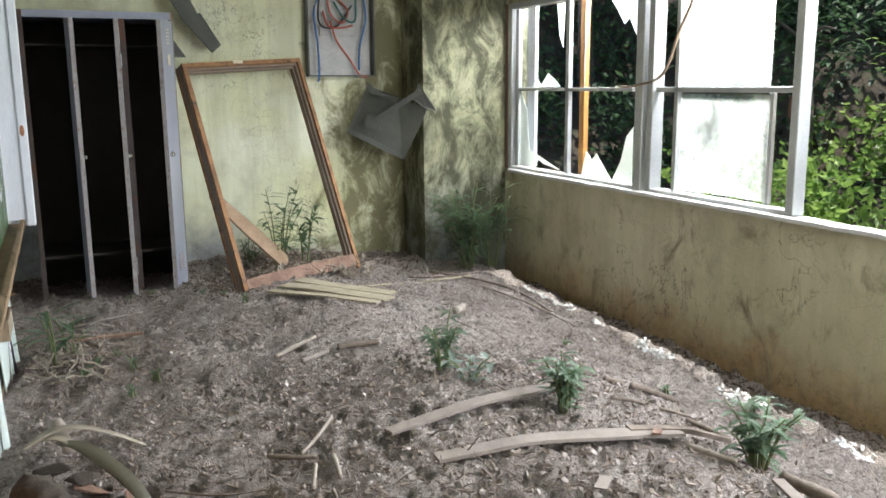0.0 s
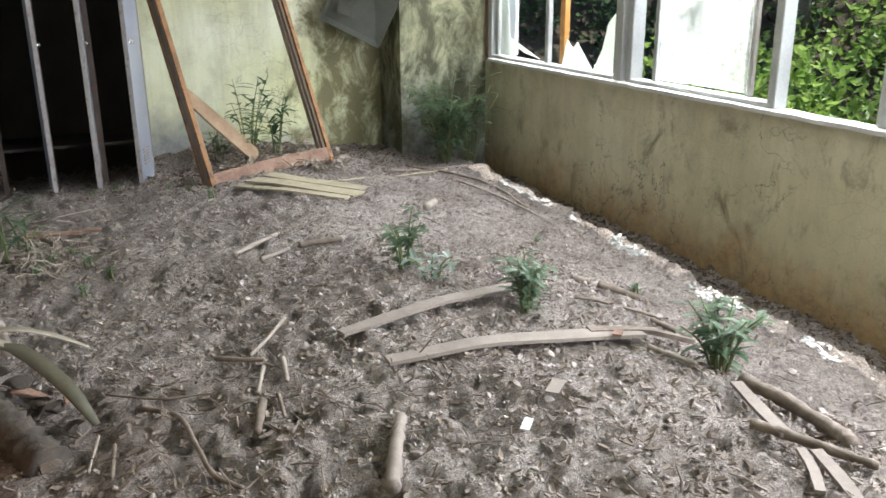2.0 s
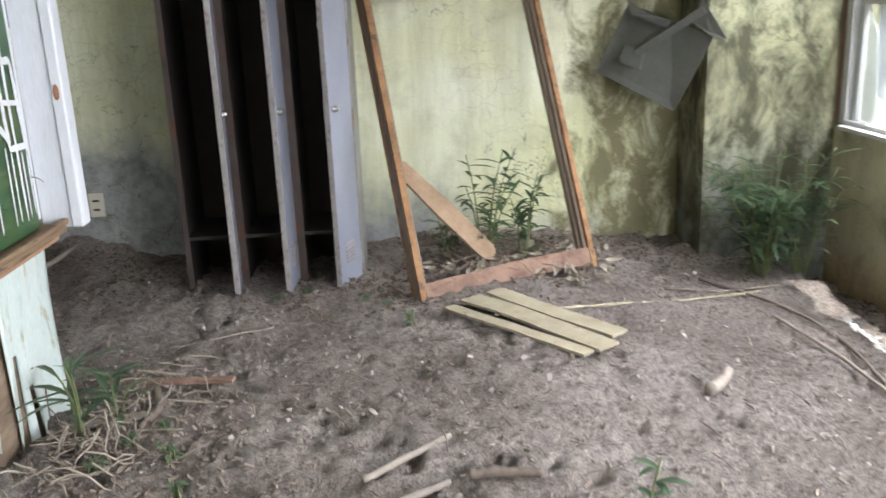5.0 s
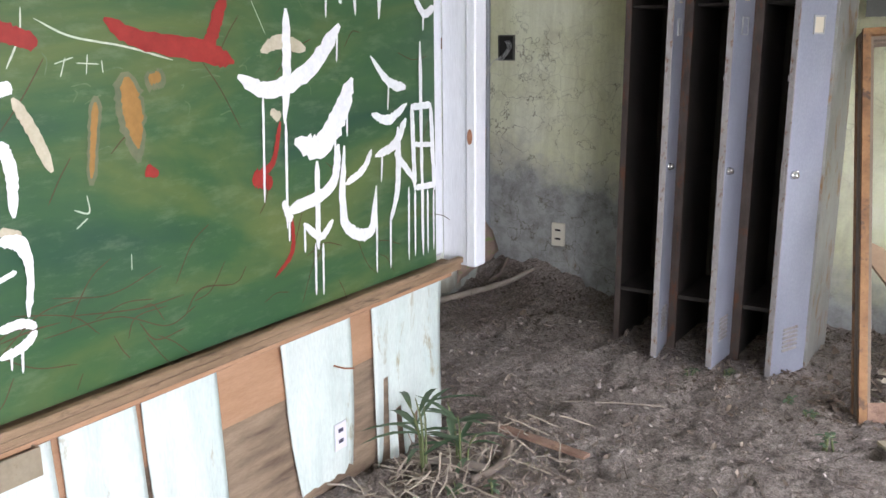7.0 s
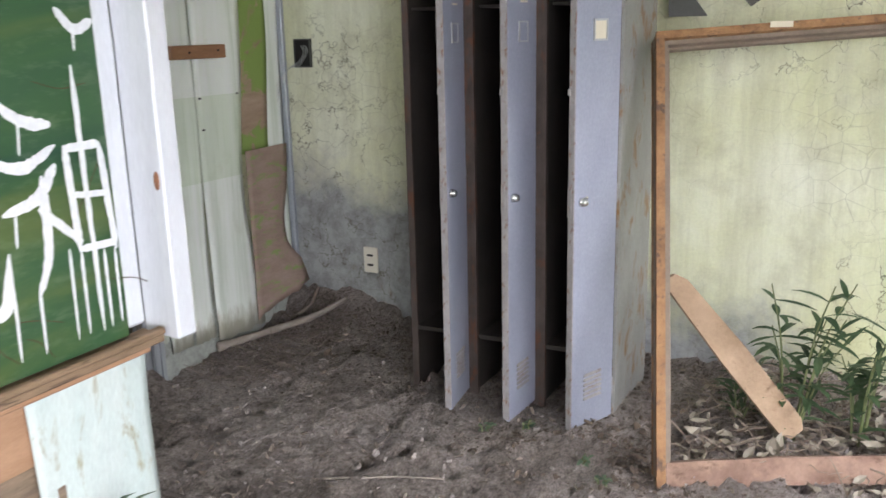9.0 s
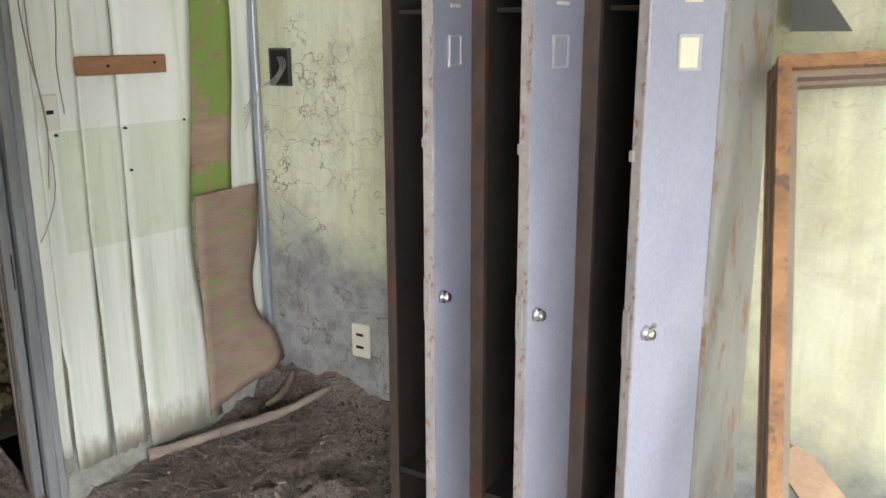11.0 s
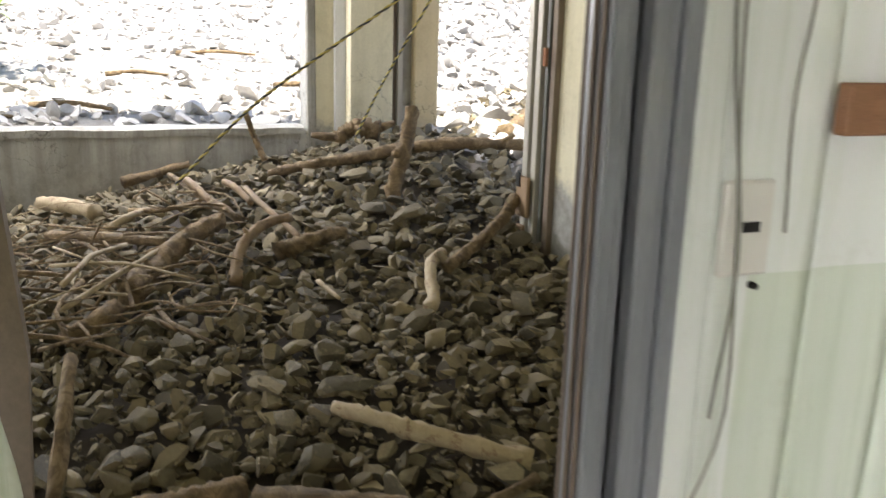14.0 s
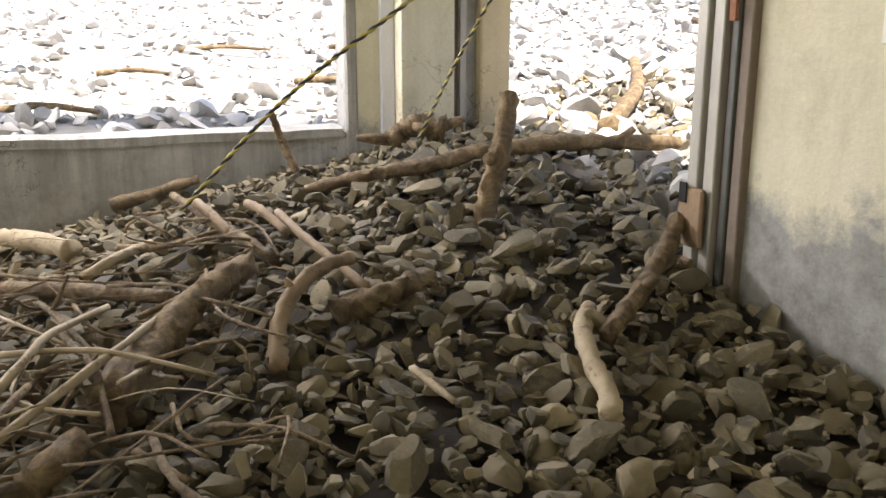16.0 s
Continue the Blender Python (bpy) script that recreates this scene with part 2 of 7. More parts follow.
def box(bm, x0, y0, z0, x1, y1, z1, bevel=0.0):
    r = bmesh.ops.create_cube(bm, size=1.0)
    for v in r["verts"]:
        v.co = Vector((x0 + (v.co.x + 0.5) * (x1 - x0), y0 + (v.co.y + 0.5) * (y1 - y0), z0 + (v.co.z + 0.5) * (z1 - z0)))
    if bevel > 0:
        bmesh.ops.bevel(bm, geom=list({e for v in r["verts"] for e in v.link_edges}), offset=bevel, segments=1, affect="EDGES")
    return bm


def boxed(*a, bevel=0.0):
    return box(bmesh.new(), *a, bevel=bevel)


def fbm(x, y, z=0.0, octaves=4):
    return noise.fractal(Vector((x, y, z)), 0.9, 2.1, octaves)


def smooth_step(a, b, v):
    t = min(1.0, max(0.0, (v - a) / (b - a)))
    return t * t * (3 - 2 * t)


def sheet(name, material, xs, ys, height, **kw):
    """A ground sheet over a grid of x and y, at height(x, y)."""
    verts = [(x, y, height(x, y)) for y in ys for x in xs]
    w = len(xs)
    faces = [(j * w + i, j * w + i + 1, (j + 1) * w + i + 1, (j + 1) * w + i) for j in range(len(ys) - 1) for i in range(w - 1)]
    me = bpy.data.meshes.new(name)
    me.from_pydata(verts, [], faces)
    me.materials.append(material)
    me.shade_smooth()
    return new(name, me)


def tube(bm, pts, radii, sides=8, rough=0.0, seed=0.0):
    """A tapered, uneven limb along pts."""
    rings = []
    for i, p in enumerate(pts):
        p = Vector(p)
        d = (Vector(pts[min(i + 1, len(pts) - 1)]) - Vector(pts[max(i - 1, 0)])).normalized()
        a = d.orthogonal().normalized() if abs(d.z) > 0.95 else d.cross(Vector((0, 0, 1))).normalized()
        b = d.cross(a)
        ring = []
        for k in range(sides):
            w = 2 * math.pi * k / sides
            r = radii[i] * (1 + rough * noise.noise(Vector((k * 1.7, i * 0.9, seed))))
            ring.append(bm.verts.new(p + a * math.cos(w) * r + b * math.sin(w) * r))
        rings.append(ring)
    for r0, r1 in zip(rings, rings[1:]):
        for k in range(sides):
            bm.faces.new((r0[k], r0[(k + 1) % sides], r1[(k + 1) % sides], r1[k]))
    bm.faces.new(rings[0][::-1])
    bm.faces.new(rings[-1])
    return bm


def spline(pts, n):
    """n points on a smooth curve through pts."""
    p = [Vector(q) for q in pts]
    p = [2 * p[0] - p[1]] + p + [2 * p[-1] - p[-2]]
    out = []
    for k in range(n):
        s = k / (n - 1) * (len(p) - 3)
        i = min(int(s), len(p) - 4)
        u = s - i
        a, b, c, d = p[i:i + 4]
        out.append(0.5 * (2 * b + (c - a) * u + (2 * a - 5 * b + 4 * c - d) * u * u + (3 * b - a - 3 * c + d) * u ** 3))
    return out


# ---- the ground ----
def lerp_table(table, v):
    if v <= table[0][0]:
        return table[0][1]
    for (a, p), (b, q) in zip(table, table[1:]):
        if v <= b:
            return p + (q - p) * (v - a) / (b - a)
    return table[-1][1]


def pile_base(x, y):
    """The stone debris that fills the next room and runs on outdoors."""
    z = lerp_table([(-6.6, 0.98), (-5.6, 1.0), (-4.8, 0.93), (-4.0, 0.88), (-3.0, 0.80), (-2.4, 0.68), (-1.9, 0.55), (-1.5, 0.38)], x)
    inside = smooth_step(-3.2, -5.2, x)
    z += inside * lerp_table([(4.6, -0.3), (5.2, -0.2), (6.2, 0.0), (6.9, 0.13), (7.5, 0.24), (8.4, 0.30)], y)
    return z


def mud_base(x, y):
    """Silt that lies deep on the classroom floor, and sinks towards the window wall."""
    z = lerp_table([(-1.5, 0.18), (-0.3, 0.25), (1.5, 0.31), (2.2, 0.24), (2.7, 0.12), (3.1, 0.065), (3.24, 0.05), (3.31, -0.07), (3.8, -0.11)], x - smooth_step(2.0, 3.0, x) * (lerp_table([(2.0, 3.25), (4.0, 3.30), (6.0, 3.38)], y) - 3.24 + 0.03 * noise.noise(Vector((0, y * 4, 2)))))
    z += smooth_step(2.1, 3.0, x) * lerp_table([(2.2, -0.09), (3.5, -0.06), (4.6, -0.02), (5.7, 0.02)], y) * (1.0 if x < 3.2 else 0.7)
    k = smooth_step(4.2, 6.2, y)
    z += k * (-0.09 + 0.09 * smooth_step(2.2, 3.2, x))
    c = smooth_step(-0.55, -1.0, x) * smooth_step(6.05, 6.35, y)
    z += c * (lerp_table([(6.2, 0.09), (7.0, 0.10), (7.25, 0.18), (7.4, 0.30)], y) - z)
    w = smooth_step(-1.25, -1.75, x) * smooth_step(6.25, 6.0, y)
    return z * (1 - w) + pile_base(x, y) * w - 0.03 * w


def mud(x, y):
    z = mud_base(x, y)
    pit = smooth_step(0.34, 0.12, noise.voronoi(Vector((x * 9.0, y * 9.0, 0.2)))[0][0])
    z -= 0.10 * pit * smooth_step(-0.35, 0.25, noise.noise(Vector((x * 1.6, y * 1.6, 8.0))))
    return z + 0.028 * fbm(x * 2.2, y * 2.2, 0.3, 3) + 0.032 * fbm(x * 9, y * 9, 4.0, 4) + 0.016 * fbm(x * 22, y * 26, 7.0, 2)


GX = [round(-1.9 + 0.026 * i, 4) for i in range(219)]
GY = [round(-4.0 + 0.06 * i, 4) for i in range(84)] + [round(1.04 + 0.026 * i, 4) for i in range(246)]
tagged(sheet("floor", M_MUD, GX, GY, mud), "dry brown silt covering the classroom floor", "floor", kind="structure")
RX = [round(-6.66 + 0.06 * i, 4) for i in range(84)]
RY = [round(2.0 + 0.06 * i, 4) for i in range(92)]
tagged(sheet("floor_rubble", M_GAPSHADE, RX, RY, lambda x, y: pile_base(x, y) - 0.05), "dark earth sheet that blackens gaps between the debris stones", "floor", kind="structure")


def outdoors(x, y):
    z = -0.6
    if x > 3.9:
        z = -0.35 + 0.5 * max(0.0, x - 8.0) + 0.25 * fbm(x * 0.3, y * 0.3) + 0.62 * min(14.0, max(0.0, y - 8.6))
    north = max(0.0, y - 7.55)
    west = max(0.0, -6.75 - x)
    if x < -3.2 and (north > 0 or west > 0):
        z = 1.12 + 0.11 * math.hypot(north, west) + 0.11 * min(north, 9.0) + 0.10 * fbm(x * 0.5, y * 0.5)
    if -3.2 <= x <= 3.9 and y > 7.55:
        z = 0.4
    return z


OX = [-400, -200, -100, -60, -45] + [-36 + 0.9 * i for i in range(25)] + [-14 + 0.25 * i for i in range(29)] + [-6.76, -6.5, -5.5, -4.5, -3.3, -3.1, -1, 1, 3.8, 3.95] + [5 + i for i in range(25)] + [35, 45, 60, 100, 200, 400]
OY = [-400, -200, -100, -60, -40, -30] + [-20 + 1.5 * i for i in range(15)] + [2 + 0.5 * i for i in range(11)] + [7.3, 7.54, 7.6] + [8 + 0.4 * i for i in range(30)] + [21, 24, 28, 34, 45, 60, 100, 200, 400]
tagged(sheet("ground", M_GROUND, OX, OY, outdoors), "stony ground and slope around the building", "ground", kind="structure")


# ---- walls ----
def wall(name, material, label, *boxes):
    bm = bmesh.new()
    for b in boxes:
        box(bm, *b)
    return tagged(link(name, bm, material), label, "wall", kind="structure")


CEIL = 2.95
SILL, HEAD, WX = 0.915, 2.36, 3.7
wall("wall_back", M_BACK, "yellow-green plaster wall with damp grey patches", (-1.62, 7.4, -0.6, 3.92, 7.58, CEIL))
wall("wall_back_next_room", M_SWITCHWALL, "cream plaster wall with a grey damp band", (-4.0, 7.4, -0.6, -1.62, 7.58, CEIL))
wall("wall_window_low", M_SILLWALL, "stained ochre plaster wall below the windows", (WX, -4.0, -0.6, WX + 0.1, 6.9, SILL - 0.03))
wall("wall_window_high", M_SILLWALL, "plaster band above the windows", (WX, -4.0, HEAD, WX + 0.16, 6.9, CEIL))
wall("column_corner", M_COLUMN, "mossy blackened plaster corner column", (2.89, 6.9, -0.6, 3.92, 7.397, CEIL))
wall("wall_south", M_WALL, "plain plaster end wall", (-1.62, -4.18, -0.6, 3.86, -4.0, CEIL))
wall("wall_partition", M_WALL, "partition wall behind the torn panels", (-1.66, 6.2, -0.6, -1.56, 7.4, CEIL), (-1.66, 2.0, -0.6, -1.56, 5.2, CEIL), (-1.66, 5.2, 2.5, -1.56, 6.2, CEIL))
# the gap in this unseen wall is added for a lamp
wall("wall_next_room_south", M_CONCRETE, "plain wall of the next room", (-6.5, 1.9, -0.6, -1.62, 2.0, 1.2), (-6.5, 1.9, 2.6, -1.62, 2.0, CEIL), (-6.5, 1.9, 1.2, -5.95, 2.0, 2.6), (-2.45, 1.9, 1.2, -1.62, 2.0, 2.6))
FX = -6.5
wall("wall_far", M_CONCRETE, "rough grey concrete wall under a wide opening", (FX - 0.2, 2.0, -0.6, FX, 6.89, 1.225), (FX - 0.2, 2.0, 2.55, FX, 6.89, CEIL))
wall("pillar_far", M_SWITCHWALL, "cream plaster pillar with damp stains", (FX - 0.2, 6.89, -0.6, FX, 7.70, CEIL))
tagged(link("ceiling", boxed(-6.9, -4.2, CEIL, 4.08, 7.9, CEIL + 0.15), M_CEIL), "pale painted ceiling slab", "ceiling", kind="structure")


# ---- windows of the classroom ----
M_SILLPAINT = plain("chalky_sill_paint", (0.55, 0.55, 0.54), (0.72, 0.72, 0.72), 4.0, 0.7, 0, 0.4)
M_ORANGE = plain("orange_timber", (0.50, 0.24, 0.06), (0.62, 0.34, 0.12), 3.0, 0.7, 0, 0.3, (4, 4, 0.6))
M_BROWNSTRIP = plain("dark_brown_strip", (0.10, 0.05, 0.03), (0.16, 0.08, 0.05), 4.0, 0.7)
M_GLASS, n_, l_, b_ = shader("dusty_glare_glass", 0.04)
b_.inputs["Transmission Weight"].default_value = 1.0
b_.inputs["Base Color"].default_value = (0.92, 0.97, 0.94, 1)
b_.inputs["IOR"].default_value = 1.2
# White veil on the glass: dust, made strong to imitate glare from outdoors.
clear_, dust_glare_, mix_ = n_.new("ShaderNodeBsdfTransparent"), n_.new("ShaderNodeBsdfTranslucent"), n_.new("ShaderNodeMixShader")
dust_glare_.inputs["Color"].default_value = (0.93, 0.96, 0.9, 1)
l_.new(ramp(n_, l_, grain(n_, l_, coords(n_, l_), 3.0, 8, 0.7), (0.36, (0.12, 0.12, 0.12)), (0.66, (0.62, 0.62, 0.62))), mix_.inputs[0])
l_.new(clear_.outputs[0], mix_.inputs[1])
l_.new(dust_glare_.outputs[0], mix_.inputs[2])
gloss_ = n_.new("ShaderNodeMixShader")
gloss_.inputs[0].default_value = 0.12
l_.new(mix_.outputs[0], gloss_.inputs[1])
l_.new(b_.outputs[0], gloss_.inputs[2])
l_.new(gloss_.outputs[0], n_["Material Output"].inputs["Surface"])
M_FROST, n_, l_, b_ = shader("milky_glass", 0.5)
b_.inputs["Base Color"].default_value = (0.9, 0.94, 0.9, 1)
b_.inputs["Transmission Weight"].default_value = 0.55


def bar(name, parent, y0, z0, y1, z1, x0=WX + 0.03, x1=WX + 0.07, material=None, label=""):
    return part(name, boxed(x0, y0, z0, x1, y1, z1, bevel=0.004), material or M_ALU, parent, label)


def shard(parent, pts, x=WX + 0.05, material=None):
    """A broken pane left in its sash: an uneven polygon of 4 mm glass."""
    bm = bmesh.new()
    a = [bm.verts.new((x, y, z)) for y, z in pts]
    b = [bm.verts.new((x + 0.004, y, z)) for y, z in pts]
    bm.faces.new(a)
    bm.faces.new(b[::-1])
    for i in range(len(pts)):
        j = (i + 1) % len(pts)
        bm.faces.new((a[i], b[i], b[j], a[j]))
    ob = part("glass_shard", bm, material or M_GLASS, parent, "jagged broken glass")
    ob.visible_shadow = False
    return ob


win = tagged(new("window_1"), "aluminium sliding window with broken panes", "window", kind="structure")
bar("window_frame", win, 6.79, SILL, 6.86, HEAD, WX + 0.0, WX + 0.1)
bar("window_frame", win, 4.90, SILL, 4.985, HEAD, WX + 0.0, WX + 0.09)
bar("window_frame", win, 4.99, SILL, 6.79, SILL + 0.025, WX + 0.0, WX + 0.1)
bar("window_frame", win, 4.99, HEAD - 0.05, 6.79, HEAD, WX + 0.0, WX + 0.1)
bar("sash_stile", win, 6.72, SILL + 0.03, 6.77, HEAD - 0.05)
bar("sash_stile", win, 5.90, SILL + 0.03, 5.95, HEAD - 0.05)
bar("sash_stile", win, 5.02, SILL + 0.03, 5.06, HEAD - 0.05, WX + 0.07, WX + 0.1)
bar("transom", win, 5.06, 1.605, 6.72, 1.635)
bar("timber_post", win, 5.80, SILL + 0.03, 5.87, HEAD, WX + 0.115, WX + 0.16, M_ORANGE, "orange timber post")
bar("white_board", win, 6.58, SILL + 0.03, 6.71, HEAD, WX + 0.115, WX + 0.15, M_POST, "peeling white board")
bar("edge_strip", win, 6.865, SILL, 6.89, HEAD, WX - 0.012, WX + 0.02, M_BROWNSTRIP, "dark brown wooden strip")
shard(win, [(6.71, 0.95), (6.45, 0.95), (6.40, 1.02), (6.30, 0.99), (6.05, 0.96), (6.55, 1.10), (6.60, 1.45), (6.71, 1.6)], material=M_FROST)
shard(win, [(6.50, 1.64), (6.44, 1.72), (6.36, 1.66), (6.25, 1.75), (6.14, 1.70), (6.05, 1.64)], material=M_FROST)
shard(win, [(6.12, 2.30), (6.0, 2.3), (6.02, 1.95), (6.08, 2.05)], material=M_FROST)
shard(win, [(5.72, 0.95), (5.32, 0.95), (5.52, 1.13), (5.58, 1.08), (5.66, 1.14)], material=M_FROST)
shard(win, [(5.30, 0.95), (5.06, 0.95), (5.06, 1.35), (5.14, 1.28), (5.20, 1.10)], material=M_FROST)
shard(win, [(5.40, 2.30), (5.06, 2.30), (5.06, 2.0), (5.14, 2.12), (5.20, 2.08), (5.30, 2.2)], material=M_FROST)
bar("wire", win, 5.700, 1.60, 5.706, 2.3, WX + 0.05, WX + 0.056, M_POST)

win2 = tagged(new("window_2"), "aluminium sliding window with dusty panes whitened for glare", "window", kind="structure")
bar("window_frame", win2, 4.80, SILL, 4.862, HEAD, WX + 0.01, WX + 0.11)
bar("window_frame", win2, 3.50, SILL, 3.56, HEAD, WX + 0.0, WX + 0.09)
bar("window_frame", win2, 3.55, SILL, 4.79, SILL + 0.025, WX + 0.0, WX + 0.1)
bar("window_frame", win2, 3.55, HEAD - 0.05, 4.79, HEAD, WX + 0.0, WX + 0.1)
bar("sash_stile", win2, 4.56, SILL + 0.03, 4.60, HEAD - 0.05)
bar("sash_stile", win2, 3.76, SILL + 0.03, 3.80, 1.6, WX + 0.07, WX + 0.1)
bar("transom", win2, 3.56, 1.60, 4.79, 1.635)
bar("timber_post", win2, 3.60, SILL + 0.03, 3.66, HEAD, WX + 0.115, WX + 0.16, M_ORANGE, "orange timber post")
bar("latch", win2, 3.585, 1.46, 3.60, 1.585, WX + 0.02, WX + 0.035, M_BROWNSTRIP)
pane = shard(win2, [(4.55, 0.96), (4.55, 1.59), (3.77, 1.59), (3.77, 0.96)])
pane2 = shard(win2, [(4.55, 1.64), (4.55, 2.30), (3.77, 2.30), (3.77, 1.64), (4.1, 1.64)])
pane.name = pane2.name = "pane"
shard(win2, [(4.54, 0.955), (4.30, 0.955), (4.38, 1.06), (4.46, 1.09), (4.54, 1.16)], WX + 0.06, M_FROST)

win3 = tagged(new("window_3"), "bare window post and empty opening", "window", kind="structure")
bar("window_frame", win3, 2.70, SILL, 2.86, HEAD, WX + 0.0, WX + 0.11)
bar("window_frame", win3, -0.1, SILL, 0.02, HEAD, WX + 0.0, WX + 0.11)

bm = bmesh.new()
ys = [-4.0 + 0.12 * i for i in range(91)]
prof = [(WX - 0.035, SILL - 0.03), (WX - 0.035, SILL - 0.008), (WX - 0.02, SILL), (WX + 0.11, SILL - 0.01), (WX + 0.11, SILL - 0.03)]
rows_ = [[bm.verts.new((x + 0.006 * noise.noise(Vector((y * 6, x * 9, 0))), min(y, 6.9), z + 0.006 * noise.noise(Vector((y * 7, x * 9, 5))))) for x, z in prof] for y in ys]
for r0, r1 in zip(rows_, rows_[1:]):
    for k in range(len(prof)):
        m_ = (k + 1) % len(prof)
        bm.faces.new((r0[k], r0[m_], r1[m_], r1[k]))
tagged(link("window_sill", bm, M_SILLPAINT), "chipped pale window sill", "sill", kind="structure")

# a bare vine hangs in the opening
M_VINE = plain("dry_vine", (0.16, 0.11, 0.07), (0.26, 0.19, 0.13), 9, 0.85)
bm = bmesh.new()
tube(bm, spline([(WX - 0.03, 4.32, 2.6), (WX - 0.02, 4.36, 2.25), (WX - 0.015, 4.52, 1.98), (WX - 0.02, 4.66, 1.72), (WX - 0.02, 4.96, 1.645), (WX - 0.015, 5.2, 1.64)], 26), [0.014 - 0.0003 * i for i in range(26)], 6, 0.3)
tagged(link("vine", bm, M_VINE, smooth=True), "bare dry vine hanging through the window", "vine")

# the roof's edge outside, unseen; added to trim the sun to a strip
tagged(link("eave", boxed(3.86, -4.2, 2.45, 4.05, 7.9, 2.6), M_CONCRETE), "unseen concrete eave added to narrow the sun strip", "eave", kind="structure")


# ---- the chalkboard wall ----
BX = -0.31
M_GREEN, n_, l_, b_ = shader("green_chalkboard", 0.42)
v_ = coords(n_, l_)
c_ = ramp(n_, l_, grain(n_, l_, coords(n_, l_, (1, 0.5, 1.6)), 2.0, 9, 0.6, 0.6), (0.32, (0.018, 0.062, 0.036)), (0.5, (0.036, 0.092, 0.036)), (0.68, (0.095, 0.13, 0.04)))
c_ = blend(n_, l_, math_node(n_, l_, "MULTIPLY", ramp(n_, l_, grain(n_, l_, coords(n_, l_, (1, 2, 7)), 3.0, 10, 0.75), (0.52, G0), (0.7, G1)), 0.28), c_, (0.22, 0.26, 0.17))
l_.new(c_, b_.inputs["Base Color"])
relief(n_, l_, b_, grain(n_, l_, v_, 90, 4), 0.06, 0.002)
l_.new(ramp(n_, l_, grain(n_, l_, v_, 3.0, 6), (0.3, (0.3, 0.3, 0.3)), (0.7, (0.55, 0.55, 0.55))), b_.inputs["Roughness"])
M_SPRAY = plain("white_spray_paint", (0.74, 0.75, 0.80), (0.84, 0.85, 0.88), 5, 0.5, 0, 0.05)
M_FADED = plain("thin_tan_spray", (0.42, 0.37, 0.26), (0.60, 0.55, 0.45), 14, 0.6, 0, 0.05)
M_RED = plain("red_paint", (0.22, 0.015, 0.012), (0.34, 0.03, 0.025), 8, 0.5, 0, 0.05)
M_OCHRE = plain("ochre_paint", (0.27, 0.14, 0.035), (0.37, 0.20, 0.055), 12, 0.6, 0, 0.05)
M_FAINTCHALK = plain("rubbed_chalk", (0.09, 0.15, 0.075), (0.16, 0.21, 0.12), 30, 0.9)
M_RIM = plain("grey_olive_paint", (0.10, 0.13, 0.075), (0.17, 0.17, 0.10), 20, 0.6, 0, 0.05)
M_CHALK = plain("chalk", (0.45, 0.52, 0.42), (0.6, 0.64, 0.56), 30, 0.9)
M_SCRATCH = plain("dark_scratch", (0.07, 0.045, 0.025), (0.12, 0.07, 0.04), 10, 0.8)
